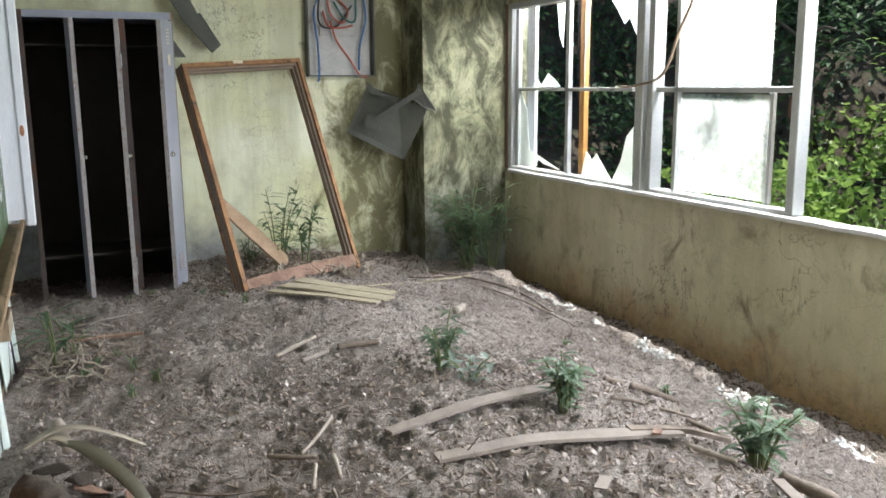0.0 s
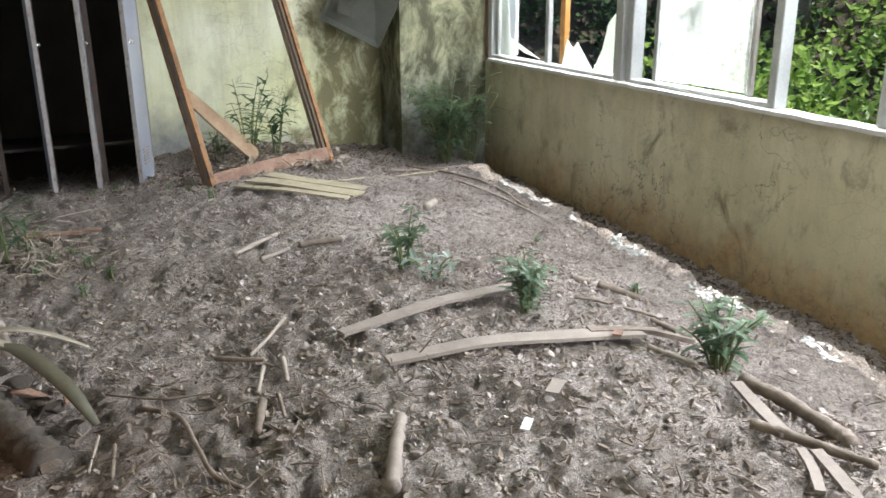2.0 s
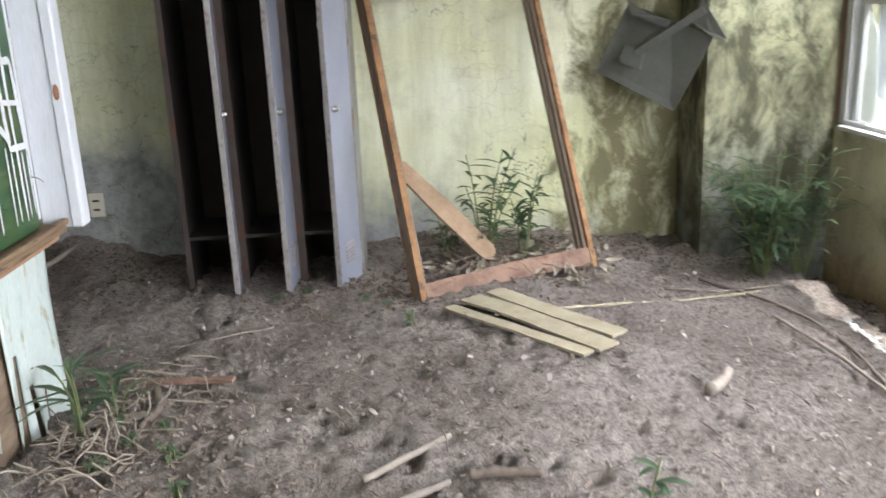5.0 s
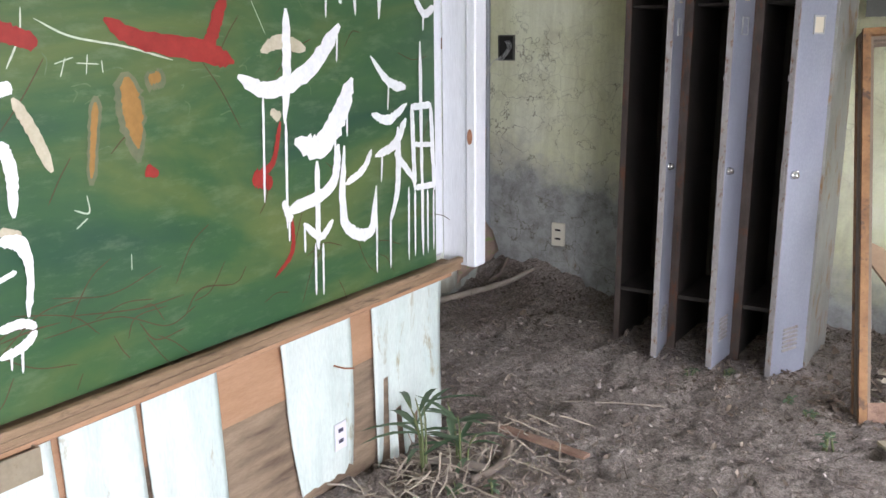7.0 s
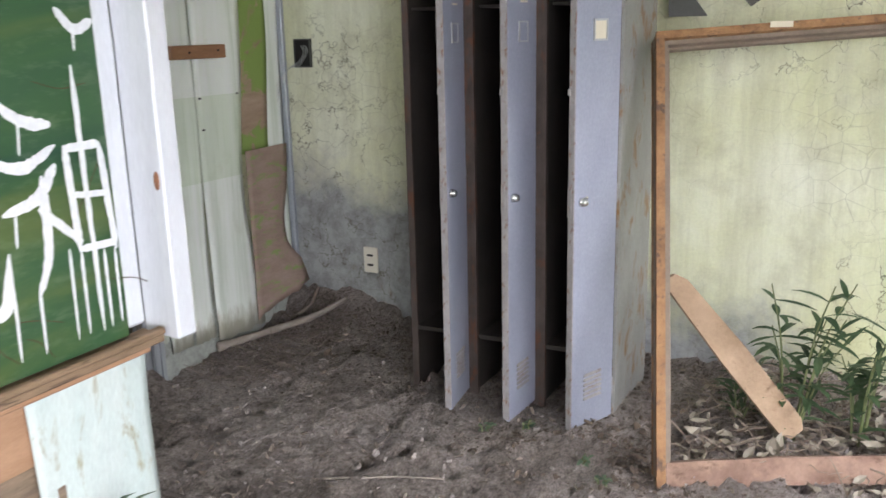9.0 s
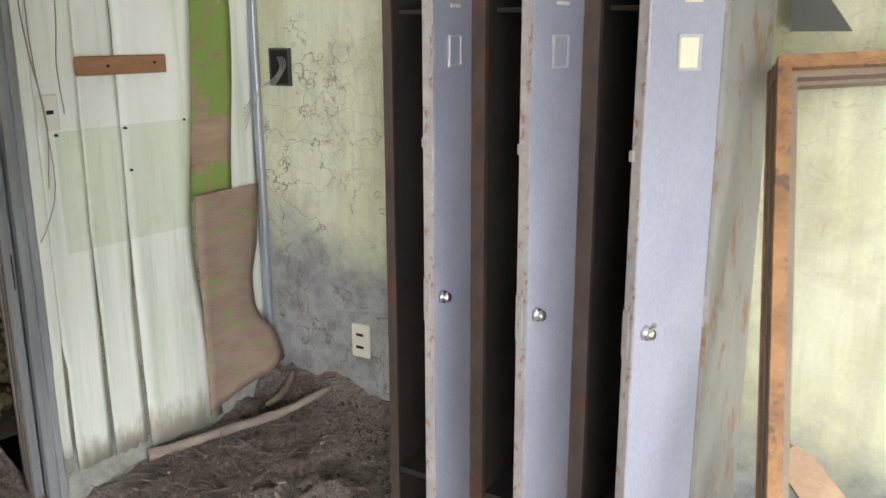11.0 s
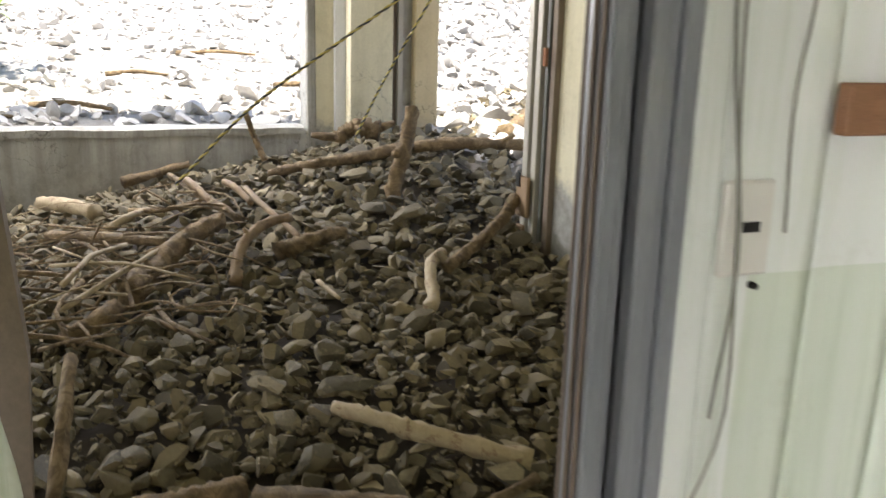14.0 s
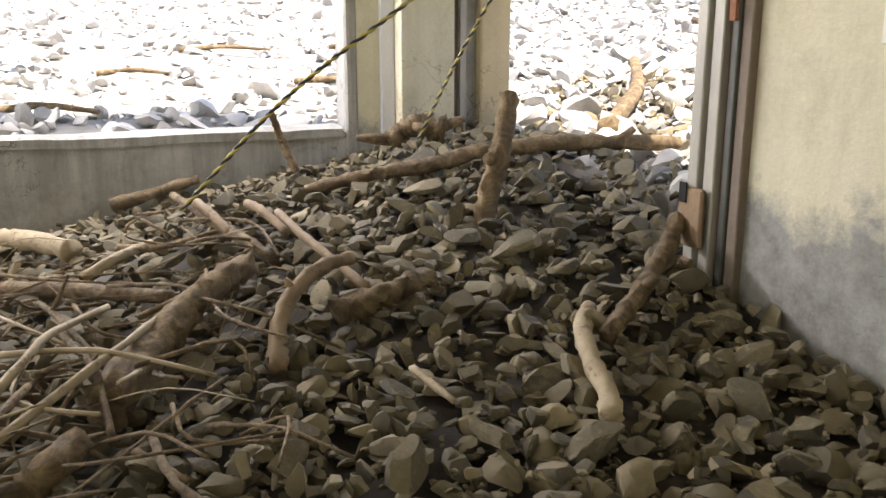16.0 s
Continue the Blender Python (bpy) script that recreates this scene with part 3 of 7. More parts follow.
WHITE_STROKES = [
    ((3.934, 1.702, 0.035), (4.051, 1.658, 0.049), (4.224, 1.709, 0.055), (4.377, 1.846, 0.047)),
    ((4.137, 1.89, 0.027), (4.13, 1.72, 0.037), (4.11, 1.555, 0.017)),
    ((4.028, 1.651, 0.01), (4.01, 1.333, 0.008)),
    ((4.115, 1.563, 0.012), (4.099, 1.236, 0.009)),
    ((4.148, 1.5, 0.048), (4.263, 1.475, 0.079), (4.364, 1.571, 0.073), (4.431, 1.68, 0.041)),
    ((4.35, 1.472, 0.029), (4.305, 1.339, 0.04), (4.092, 1.285, 0.042)),
    ((4.088, 1.326, 0.024), (4.115, 1.256, 0.031)),
    ((4.17, 1.241, 0.021), (4.247, 1.184, 0.026), (4.31, 1.229, 0.022)),
    ((4.378, 1.464, 0.026), (4.362, 1.235, 0.034), (4.424, 1.162, 0.042), (4.511, 1.162, 0.04), (4.542, 1.309, 0.02)),
    ((4.521, 1.436, 0.019), (4.472, 1.374, 0.027), (4.378, 1.336, 0.023)),
    ((4.244, 1.429, 0.025), (4.234, 1.145, 0.022)),
    ((4.221, 1.167, 0.011), (4.215, 0.997, 0.009)),
    ((4.257, 1.16, 0.011), (4.25, 0.988, 0.009)),
    ((4.175, 1.24, 0.009), (4.172, 1.147, 0.009)),
    ((4.109, 1.27, 0.009), (4.104, 1.197, 0.007)),
    ((4.336, 1.528, 0.011), (4.329, 1.373, 0.009)),
    ((4.399, 1.605, 0.009), (4.394, 1.492, 0.007)),
    ((4.362, 1.82, 0.009), (4.355, 1.732, 0.007)),
    ((4.526, 1.748, 0.011), (4.624, 1.659, 0.031), (4.723, 1.635, 0.032)),
    ((4.525, 1.555, 0.019), (4.62, 1.53, 0.036), (4.729, 1.579, 0.018)),
    ((4.721, 1.527, 0.028), (4.651, 1.442, 0.036), (4.539, 1.411, 0.023)),
    ((4.672, 1.501, 0.028), (4.664, 1.288, 0.029), (4.616, 1.167, 0.02)),
    ((4.65, 1.412, 0.028), (4.78, 1.289, 0.025)),
    ((4.757, 1.575, 0.025), (4.769, 1.261, 0.025)),
    ((4.756, 1.565, 0.025), (4.88, 1.566, 0.025)),
    ((4.876, 1.568, 0.025), (4.896, 1.242, 0.024)),
    ((4.761, 1.43, 0.019), (4.886, 1.417, 0.019)),
    ((4.769, 1.269, 0.023), (4.896, 1.264, 0.024)),
    ((4.813, 1.794, 0.02), (4.817, 1.003, 0.015)),
    ((4.538, 1.195, 0.012), (4.532, 1.001, 0.008)),
    ((4.617, 1.182, 0.012), (4.612, 1.0, 0.008)),
    ((4.73, 1.279, 0.012), (4.724, 1.005, 0.008)),
    ((4.769, 1.263, 0.013), (4.765, 1.01, 0.009)),
    ((4.85, 1.251, 0.013), (4.848, 1.006, 0.009)),
    ((4.889, 1.246, 0.011), (4.887, 1.011, 0.009)),
    ((4.623, 1.655, 0.008), (4.614, 1.564, 0.008)),
    ((4.577, 1.41, 0.01), (4.568, 1.318, 0.008)),
    ((4.781, 1.949, 0.024), (4.839, 1.891, 0.029), (4.905, 1.916, 0.029)),
    ((4.836, 1.893, 0.012), (4.832, 1.831, 0.008)),
    ((4.314, 1.938, 0.01), (4.31, 1.867, 0.007)),
    ((4.378, 1.94, 0.018), (4.382, 1.91, 0.014)),
    ((4.451, 1.944, 0.018), (4.454, 1.877, 0.007)),
    ((4.582, 1.95, 0.023), (4.576, 1.866, 0.008)),
    ((3.238, 1.694, 0.031), (3.279, 1.702, 0.029)),
    ((3.236, 1.587, 0.032), (3.253, 1.524, 0.03), (3.247, 1.418, 0.02)),
    ((3.202, 1.372, 0.025), (3.253, 1.357, 0.033), (3.268, 1.291, 0.02), (3.252, 1.187, 0.018)),
    ((3.176, 1.172, 0.02), (3.235, 1.176, 0.023), (3.268, 1.159, 0.018)),
    ((3.174, 1.109, 0.018), (3.231, 1.123, 0.023), (3.267, 1.151, 0.018)),
    ((3.202, 1.128, 0.008), (3.198, 1.075, 0.005)),
    ((3.229, 1.129, 0.008), (3.222, 1.061, 0.005)),
    ((3.19, 1.283, 0.012), (3.237, 1.298, 0.013)),
]
FADED_STROKES = [
    ((4.028, 1.767, 0.023), (4.107, 1.795, 0.043), (4.215, 1.772, 0.034)),
    ((3.278, 1.678, 0.022), (3.315, 1.605, 0.03), (3.352, 1.507, 0.023)),
    ((4.056, 1.6, 0.023), (4.092, 1.573, 0.034)),
    ((3.211, 1.393, 0.022), (3.26, 1.371, 0.028)),
]
RED_STROKES = [
    ((3.255, 1.824, 0.047), (3.352, 1.793, 0.037)),
    ((3.525, 1.849, 0.029), (3.618, 1.803, 0.047), (3.829, 1.768, 0.057), (3.926, 1.74, 0.031)),
    ((3.829, 1.768, 0.045), (3.876, 1.86, 0.039), (3.904, 1.919, 0.027)),
    ((4.092, 1.565, 0.015), (4.055, 1.45, 0.02), (3.998, 1.419, 0.03)),
    ((3.97, 1.416, 0.056), (4.046, 1.382, 0.041)),
    ((3.605, 1.481, 0.037), (3.643, 1.464, 0.02)),
    ((4.123, 1.267, 0.012), (4.114, 1.161, 0.018), (4.036, 1.097, 0.009)),
]
RIM_STROKES = [
    ((3.570, 1.725, 0.062), (3.578, 1.624, 0.084), (3.588, 1.500, 0.03)),
    ((3.484, 1.672, 0.036), (3.448, 1.462, 0.028)),
    ((3.626, 1.700, 0.05), (3.690, 1.706, 0.045)),
]
ORANGE_STROKES = [
    ((3.573, 1.713, 0.036), (3.583, 1.624, 0.056), (3.59, 1.536, 0.017)),
    ((3.481, 1.657, 0.019), (3.45, 1.479, 0.013)),
    ((3.638, 1.704, 0.028), (3.676, 1.711, 0.026)),
]
CHALK_STROKES = [
    ((3.351, 1.847, 0.004), (3.436, 1.809, 0.005), (3.584, 1.784, 0.005), (3.719, 1.75, 0.006)),
    ((3.323, 1.87, 0.004), (3.313, 1.811, 0.004), (3.275, 1.74, 0.005)),
    ((3.387, 1.748, 0.003), (3.437, 1.762, 0.003)),
    ((3.416, 1.762, 0.003), (3.4, 1.719, 0.003)),
    ((3.443, 1.749, 0.003), (3.502, 1.745, 0.003)),
    ((3.474, 1.768, 0.003), (3.466, 1.723, 0.003)),
    ((3.51, 1.754, 0.003), (3.511, 1.724, 0.003)),
    ((3.396, 1.41, 0.004), (3.435, 1.398, 0.004), (3.434, 1.441, 0.003)),
    ((3.398, 1.365, 0.004), (3.431, 1.386, 0.003)),
    ((3.541, 1.275, 0.003), (3.538, 1.232, 0.003)),
    ((4.003, 1.908, 0.003), (4.051, 1.817, 0.003)),
]
LINE_STROKES = [
    ((3.315, 1.214, 0.003), (3.471, 1.186, 0.003), (3.628, 1.224, 0.003)),
    ((3.345, 1.162, 0.003), (3.548, 1.128, 0.004), (3.693, 1.129, 0.003)),
    ((3.283, 1.124, 0.004), (3.48, 1.124, 0.003), (3.63, 1.059, 0.003), (3.729, 1.088, 0.005)),
    ((3.544, 1.091, 0.003), (3.591, 1.031, 0.004), (3.685, 1.035, 0.003)),
    ((3.688, 1.067, 0.003), (3.752, 1.131, 0.005), (3.876, 1.117, 0.003), (3.924, 1.158, 0.003)),
    ((3.372, 1.009, 0.003), (3.352, 0.972, 0.003)),
    ((3.211, 1.199, 0.003), (3.359, 1.158, 0.003), (3.428, 1.094, 0.003)),
    ((3.506, 1.056, 0.003), (3.537, 1.108, 0.003), (3.635, 1.113, 0.003)),
    ((3.178, 1.142, 0.003), (3.259, 1.152, 0.004), (3.329, 1.152, 0.003)),
]


def stroke(bm, pts, x, softness=0.15, seed=0.0):
    """A hand-painted stroke on the board: a flat ribbon with uneven edges and round ends."""
    n = 6 + 6 * len(pts)
    mid = spline([(0, p[0] + 0.038, p[1]) for p in pts], n)
    wid = [w.y for w in spline([(0, p[2], 0) for p in pts], n)]
    rows = []
    for i, p in enumerate(mid):
        d = (mid[min(i + 1, n - 1)] - mid[max(i - 1, 0)]).normalized()
        s = Vector((0, -d.z, d.y))
        u = i / (n - 1)
        w = 0.5 * max(wid[i], 0.003) * min(1.0, 0.35 + 6 * u, 0.35 + 6 * (1 - u))
        a = w * (1 + softness * noise.noise(Vector((i * 0.9, seed, 1))))
        b = w * (1 + softness * noise.noise(Vector((i * 0.9, seed, 7))))
        rows.append((bm.verts.new((x, p.y + s.y * a, p.z + s.z * a)), bm.verts.new((x, p.y - s.y * b, p.z - s.z * b))))
    for (a, b), (c, d) in zip(rows, rows[1:]):
        bm.faces.new((a, b, d, c))


board = thing("chalkboard", "green chalkboard covered with dripping white graffiti and red paint", "chalkboard")
part("board_surface", boxed(BX - 0.03, 0.6, 0.955, BX, 4.95, 2.55), M_GREEN, board)
depth = 0.0016
for name, table, material in (("chalk_mark", CHALK_STROKES, M_CHALK), ("scratch", LINE_STROKES, M_SCRATCH), ("paint_rim", RIM_STROKES, M_RIM), ("ochre_paint", ORANGE_STROKES, M_OCHRE),
                              ("red_paint", RED_STROKES, M_RED), ("faded_spray", FADED_STROKES, M_FADED), ("white_graffiti", WHITE_STROKES, M_SPRAY)):
    for k, pts in enumerate(table):
        bm = bmesh.new()
        stroke(bm, pts, BX + depth, 0.35, k * 1.3)
        part(name, bm, material, board)
        depth += 0.00007
random.seed(11)
bm = bmesh.new()
for k in range(26):
    y, z = random.gauss(3.72, 0.20), random.gauss(1.66, 0.09)
    a, ln = random.uniform(0, 3.1), random.uniform(0.02, 0.09)
    stroke(bm, [(y, z, 0.002), (y + 0.5 * ln * math.cos(a) + 0.01, z + 0.5 * ln * math.sin(a), 0.002), (y + ln * math.cos(a), z + ln * math.sin(a) - 0.012, 0.0015)], BX + 0.0010, 0.1, k)
for k in range(5):
    y, z = random.uniform(3.2, 4.3), random.uniform(1.8, 2.1)
    stroke(bm, [(y, z, 0.002), (y + 0.09, z - random.uniform(0.02, 0.10), 0.003), (y + 0.2, z - random.uniform(0.04, 0.2), 0.002)], BX + 0.0011, 0.1, k)
tagged(part("chalk_scribble", bm, M_FAINTCHALK, board), kind="stuff")
bm = bmesh.new()
for k in range(34):
    y, z = random.uniform(3.1, 4.9), random.uniform(1.0, 1.95)
    if random.random() < 0.6:
        z = random.uniform(0.98, 1.2)
    a = random.uniform(-1.2, 1.2)
    ln = random.uniform(0.05, 0.25)
    stroke(bm, [(y, z, 0.003), (y + ln * 0.5 * math.cos(a), z + ln * 0.5 * math.sin(a) + random.uniform(-0.03, 0.03), 0.003), (y + ln * math.cos(a), z + ln * math.sin(a), 0.002)], BX + 0.0012, 0.1, k)
tagged(part("scratch", bm, M_SCRATCH, board), kind="stuff")
def worn_rail(x0, x1, z0, z1, y0, y1, seed, step=0.09):
    """A long batten with chipped, wavering edges and rounded arrises."""
    bm = bmesh.new()
    n = int((y1 - y0) / step) + 1
    rings = []
    for i in range(n + 1):
        y = y0 + (y1 - y0) * i / n
        w = [0.005 * noise.noise(Vector((y * 7, k * 3.7, seed))) for k in range(4)]
        c = 0.005
        rings.append([bm.verts.new((x, y, z)) for x, z in ((x0, z0), (x1 - c, z0), (x1 + w[0], z0 + c), (x1 + w[0], z1 - c + w[1]), (x1 - c, z1 + w[1]), (x0, z1 + w[2]))])
    for r0, r1 in zip(rings, rings[1:]):
        for k in range(6):
            bm.faces.new((r0[k], r0[(k + 1) % 6], r1[(k + 1) % 6], r1[k]))
    bm.faces.new(rings[0][::-1])
    bm.faces.new(rings[-1])
    return bm


tray = thing("chalk_tray", "worn brown wooden chalk ledge under the chalkboard", "ledge")
part("ledge_board", worn_rail(BX - 0.03, BX + 0.066, 0.917, 0.945, 0.6, 5.03, 1.0), M_TRAY, tray)
part("front_lip", worn_rail(BX + 0.052, BX + 0.078, 0.9455, 0.966, 0.6, 5.025, 2.0), M_TRAY, tray)
part("bottom_batten", worn_rail(BX + 0.01, BX + 0.05, 0.895, 0.9165, 0.6, 4.98, 3.0), M_BAREPLY, tray, "paler batten under the ledge")

# painted end boards of the partition
post = thing("end_post", "white painted wooden end post of the chalkboard wall", "post")
part("post_trim", boxed(BX - 0.10, 4.957, 0.96, BX - 0.028, 5.05, CEIL, bevel=0.012), M_POST, post)
part("post_face", boxed(BX - 0.028, 5.045, 0.93, BX + 0.085, 5.09, CEIL), M_POST, post)
part("post_edge", boxed(BX + 0.085, 5.03, 0.93, BX + 0.13, 5.11, CEIL, bevel=0.006), M_POST, post)
M_RUSTSPOT = plain("rust_spot", (0.25, 0.10, 0.05), (0.4, 0.2, 0.12), 30, 0.9)
bm = bmesh.new()
bmesh.ops.create_uvsphere(bm, u_segments=10, v_segments=6, radius=1, matrix=Matrix.Translation((BX + 0.105, 5.029, 1.44)) @ Matrix.Diagonal((0.012, 0.004, 0.03, 1)))
part("rusty_hinge_spot", bm, M_RUSTSPOT, post, "rust-brown spot")

# boards under the ledge
M_WBOARD = plain("mouldy_white_board", (0.56, 0.66, 0.64), (0.74, 0.80, 0.78), 2.2, 0.5, 0, 0.3, (1, 3, 0.9), 40, False, (0.34, 0.32, 0.22), 0.62)
M_ROTTEN = plain("rotten_plywood", (0.12, 0.08, 0.055), (0.40, 0.30, 0.21), 3.0, 0.9, 0, 0.9, (1, 1, 6))
backing = thing("partition_backing", "bare brown plywood behind torn white boards", "plywood")
part("plywood_upper", boxed(BX - 0.075, 2.9, 0.66, BX - 0.05, 4.955, 0.915), M_BAREPLY, backing)
part("plywood_lower", boxed(BX - 0.08, 2.9, -0.2, BX - 0.058, 4.94, 0.655), M_ROTTEN, backing, "rotten delaminating plywood")
tagged(link("wall_chalkboard_core", boxed(BX - 0.13, 0.5, -0.6, BX - 0.085, 4.965, CEIL), M_BAREPLY), "plywood partition behind the chalkboard", "wall", kind="structure")
tagged(link("wall_chalkboard_end", boxed(BX - 0.13, -4.0, -0.6, BX - 0.02, 0.5, CEIL), M_WALL), "plain wall beside the chalkboard", "wall", kind="structure")


def torn_board(y0, y1, y2, y3, z0, seed, slits=()):
    """A thin white board nailed under the ledge: top from y0 to y1, ragged foot from y2 to y3, with split ends."""
    bm = bmesh.new()
    nu, nv = 14, 10
    front, back = [], []
    for j in range(nv + 1):
        v = j / nv
        row, rb = [], []
        for i in range(nu + 1):
            u = i / nu
            y = (y0 + (y1 - y0) * u) * v + (y2 + (y3 - y2) * u) * (1 - v)
            foot = z0 + 0.035 * noise.noise(Vector((u * 7, seed, 2)))
            z = foot + (0.913 - foot) * v
            x = BX - 0.035 + (0.02 * noise.noise(Vector((u * 2.5, v * 1.5, seed))) + 0.035 * (1 - v) ** 2 * noise.noise(Vector((u * 4, seed, 9))))
            row.append(bm.verts.new((x, y, z)))
            rb.append(bm.verts.new((x - 0.005, y, z)))
        front.append(row)
        back.append(rb)
    for j in range(nv):
        for i in range(nu):
            gap = any(abs((i + 0.5) / nu - s) < 0.5 / nu and (j + 0.5) / nv < h for s, h in slits)
            if gap:
                continue
            bm.faces.new((front[j][i], front[j][i + 1], front[j + 1][i + 1], front[j + 1][i]))
            bm.faces.new((back[j][i + 1], back[j][i], back[j + 1][i], back[j + 1][i + 1]))
    for j in range(nv):
        bm.faces.new((front[j][0], front[j + 1][0], back[j + 1][0], back[j][0]))
        bm.faces.new((front[j][nu], back[j][nu], back[j + 1][nu], front[j + 1][nu]))
    loose = [v for v in bm.verts if not v.link_faces]
    bmesh.ops.delete(bm, geom=loose, context="VERTS")
    return tagged(link("white_board", bm, M_WBOARD, smooth=True), "thin white painted board with splits and mould", "board", "boards under the chalkboard")


torn_board(4.585, 5.03, 4.60, 5.035, 0.20, 1.0, ((0.18, 0.5), (0.32, 0.35), (0.62, 0.2)))
torn_board(4.105, 4.46, 4.185, 4.46, 0.29, 2.0)
torn_board(3.59, 3.85, 3.61, 3.87, 0.2, 3.0, ((0.45, 0.35),))
torn_board(3.35, 3.57, 3.36, 3.60, 0.2, 4.0, ((0.85, 0.4),))
torn_board(3.0, 3.325, 3.0, 3.35, 0.2, 5.0, ((0.5, 0.6),))
M_STICKER, n_, l_, b_ = shader("paper_sticker", 0.7)
b_.inputs["Base Color"].default_value = (0.72, 0.70, 0.80, 1)
M_INK, n_, l_, b_ = shader("dark_ink", 0.8)
b_.inputs["Base Color"].default_value = (0.05, 0.05, 0.09, 1)
st = thing("sticker", "small pale sticker with two dark lines on a white board", "sticker")
part("paper", boxed(BX - 0.016, 4.335, 0.40, BX - 0.014, 4.395, 0.50), M_STICKER, st)
for z in (0.425, 0.465):
    part("printed_bar", boxed(BX - 0.0135, 4.353, z, BX - 0.012, 4.377, z + 0.014), M_INK, st)

# an open tin on the ledge's end
M_TIN = plain("rusty_tin", (0.30, 0.25, 0.18), (0.42, 0.36, 0.27), 8, 0.5, 0.4, 0.3, wear=(0.2, 0.1, 0.05))
bm = bmesh.new()
box(bm, BX - 0.02, 3.03, 0.835, BX + 0.075, 3.24, 0.841)
box(bm, BX - 0.02, 3.03, 0.841, BX + 0.075, 3.036, 0.905)
box(bm, BX - 0.02, 3.234, 0.841, BX + 0.075, 3.24, 0.905)
box(bm, BX + 0.069, 3.036, 0.841, BX + 0.075, 3.234, 0.905)
box(bm, BX - 0.02, 3.036, 0.841, BX - 0.014, 3.234, 0.915)
tagged(link("metal_tray", bm, M_TIN), "small rusty metal tray fixed below the chalk ledge", "tray")
nail = thing("nail", "bent rusty nail in the plywood", "nail")
bm = bmesh.new()
tube(bm, [(BX - 0.06, 4.36, 0.71), (BX + 0.01, 4.37, 0.705), (BX + 0.03, 4.40, 0.70)], [0.003] * 3, 6)
part("shank", bm, M_RUSTSPOT, nail)


# ---- the steel lockers ----
M_PAINT = plain("lilac_grey_locker_paint", (0.28, 0.30, 0.37), (0.37, 0.385, 0.47), 2.5, 0.3, 0, 0.06, (1, 1, 0.6), 120, False, (0.22, 0.12, 0.07), 0.735)
M_RUSTEDGE = plain("rusted_locker_edge", (0.26, 0.24, 0.24), (0.36, 0.34, 0.34), 24, 0.6, 0, 0.3, (1, 1, 0.6), 90, False, (0.17, 0.085, 0.05), 0.58)
M_DARKRUST = plain("dark_rusted_steel", (0.04, 0.028, 0.022), (0.095, 0.072, 0.062), 9, 0.7, 0, 0.5, (1, 1, 0.5), 80, False, (0.10, 0.04, 0.02), 0.56)
M_RUSTSIDE = plain("rust_mottled_paint", (0.24, 0.24, 0.22), (0.34, 0.34, 0.33), 5, 0.5, 0, 0.2, (1, 1, 0.7), 90, False, (0.22, 0.12, 0.05), 0.57)
M_CHROME, n_, l_, b_ = shader("worn_chrome", 0.25, 1.0)
b_.inputs["Base Color"].default_value = (0.75, 0.75, 0.72, 1)
M_CARD, n_, l_, b_ = shader("yellowed_card", 0.8)
b_.inputs["Base Color"].default_value = (0.70, 0.64, 0.50, 1)
LX0, LX1, LY0, LY1, LZ0, LZ1 = -0.22, 0.79, 6.57, 7.08, 0.05, 2.19
lockers = thing("locker_cabinet", "grey steel three-door locker standing open in the silt", "locker")
part("side_panel", boxed(LX0, LY0 + 0.006, LZ0, LX0 + 0.012, LY1, LZ1), M_STEELSHADE, lockers)
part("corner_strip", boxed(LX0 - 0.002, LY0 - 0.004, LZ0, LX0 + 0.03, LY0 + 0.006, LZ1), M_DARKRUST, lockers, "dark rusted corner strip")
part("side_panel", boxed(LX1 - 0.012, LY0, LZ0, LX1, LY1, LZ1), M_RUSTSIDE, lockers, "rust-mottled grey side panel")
part("back_panel", boxed(LX0 + 0.012, LY1 - 0.01, LZ0, LX1 - 0.012, LY1, LZ1), M_STEELSHADE, lockers)
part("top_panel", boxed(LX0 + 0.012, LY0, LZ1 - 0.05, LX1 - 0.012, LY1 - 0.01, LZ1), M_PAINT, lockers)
part("floor_shelf", boxed(LX0 + 0.012, LY0 + 0.02, 0.455, LX1 - 0.012, LY1 - 0.01, 0.475), M_STEELSHADE, lockers)
pitch = (LX1 - LX0) / 3
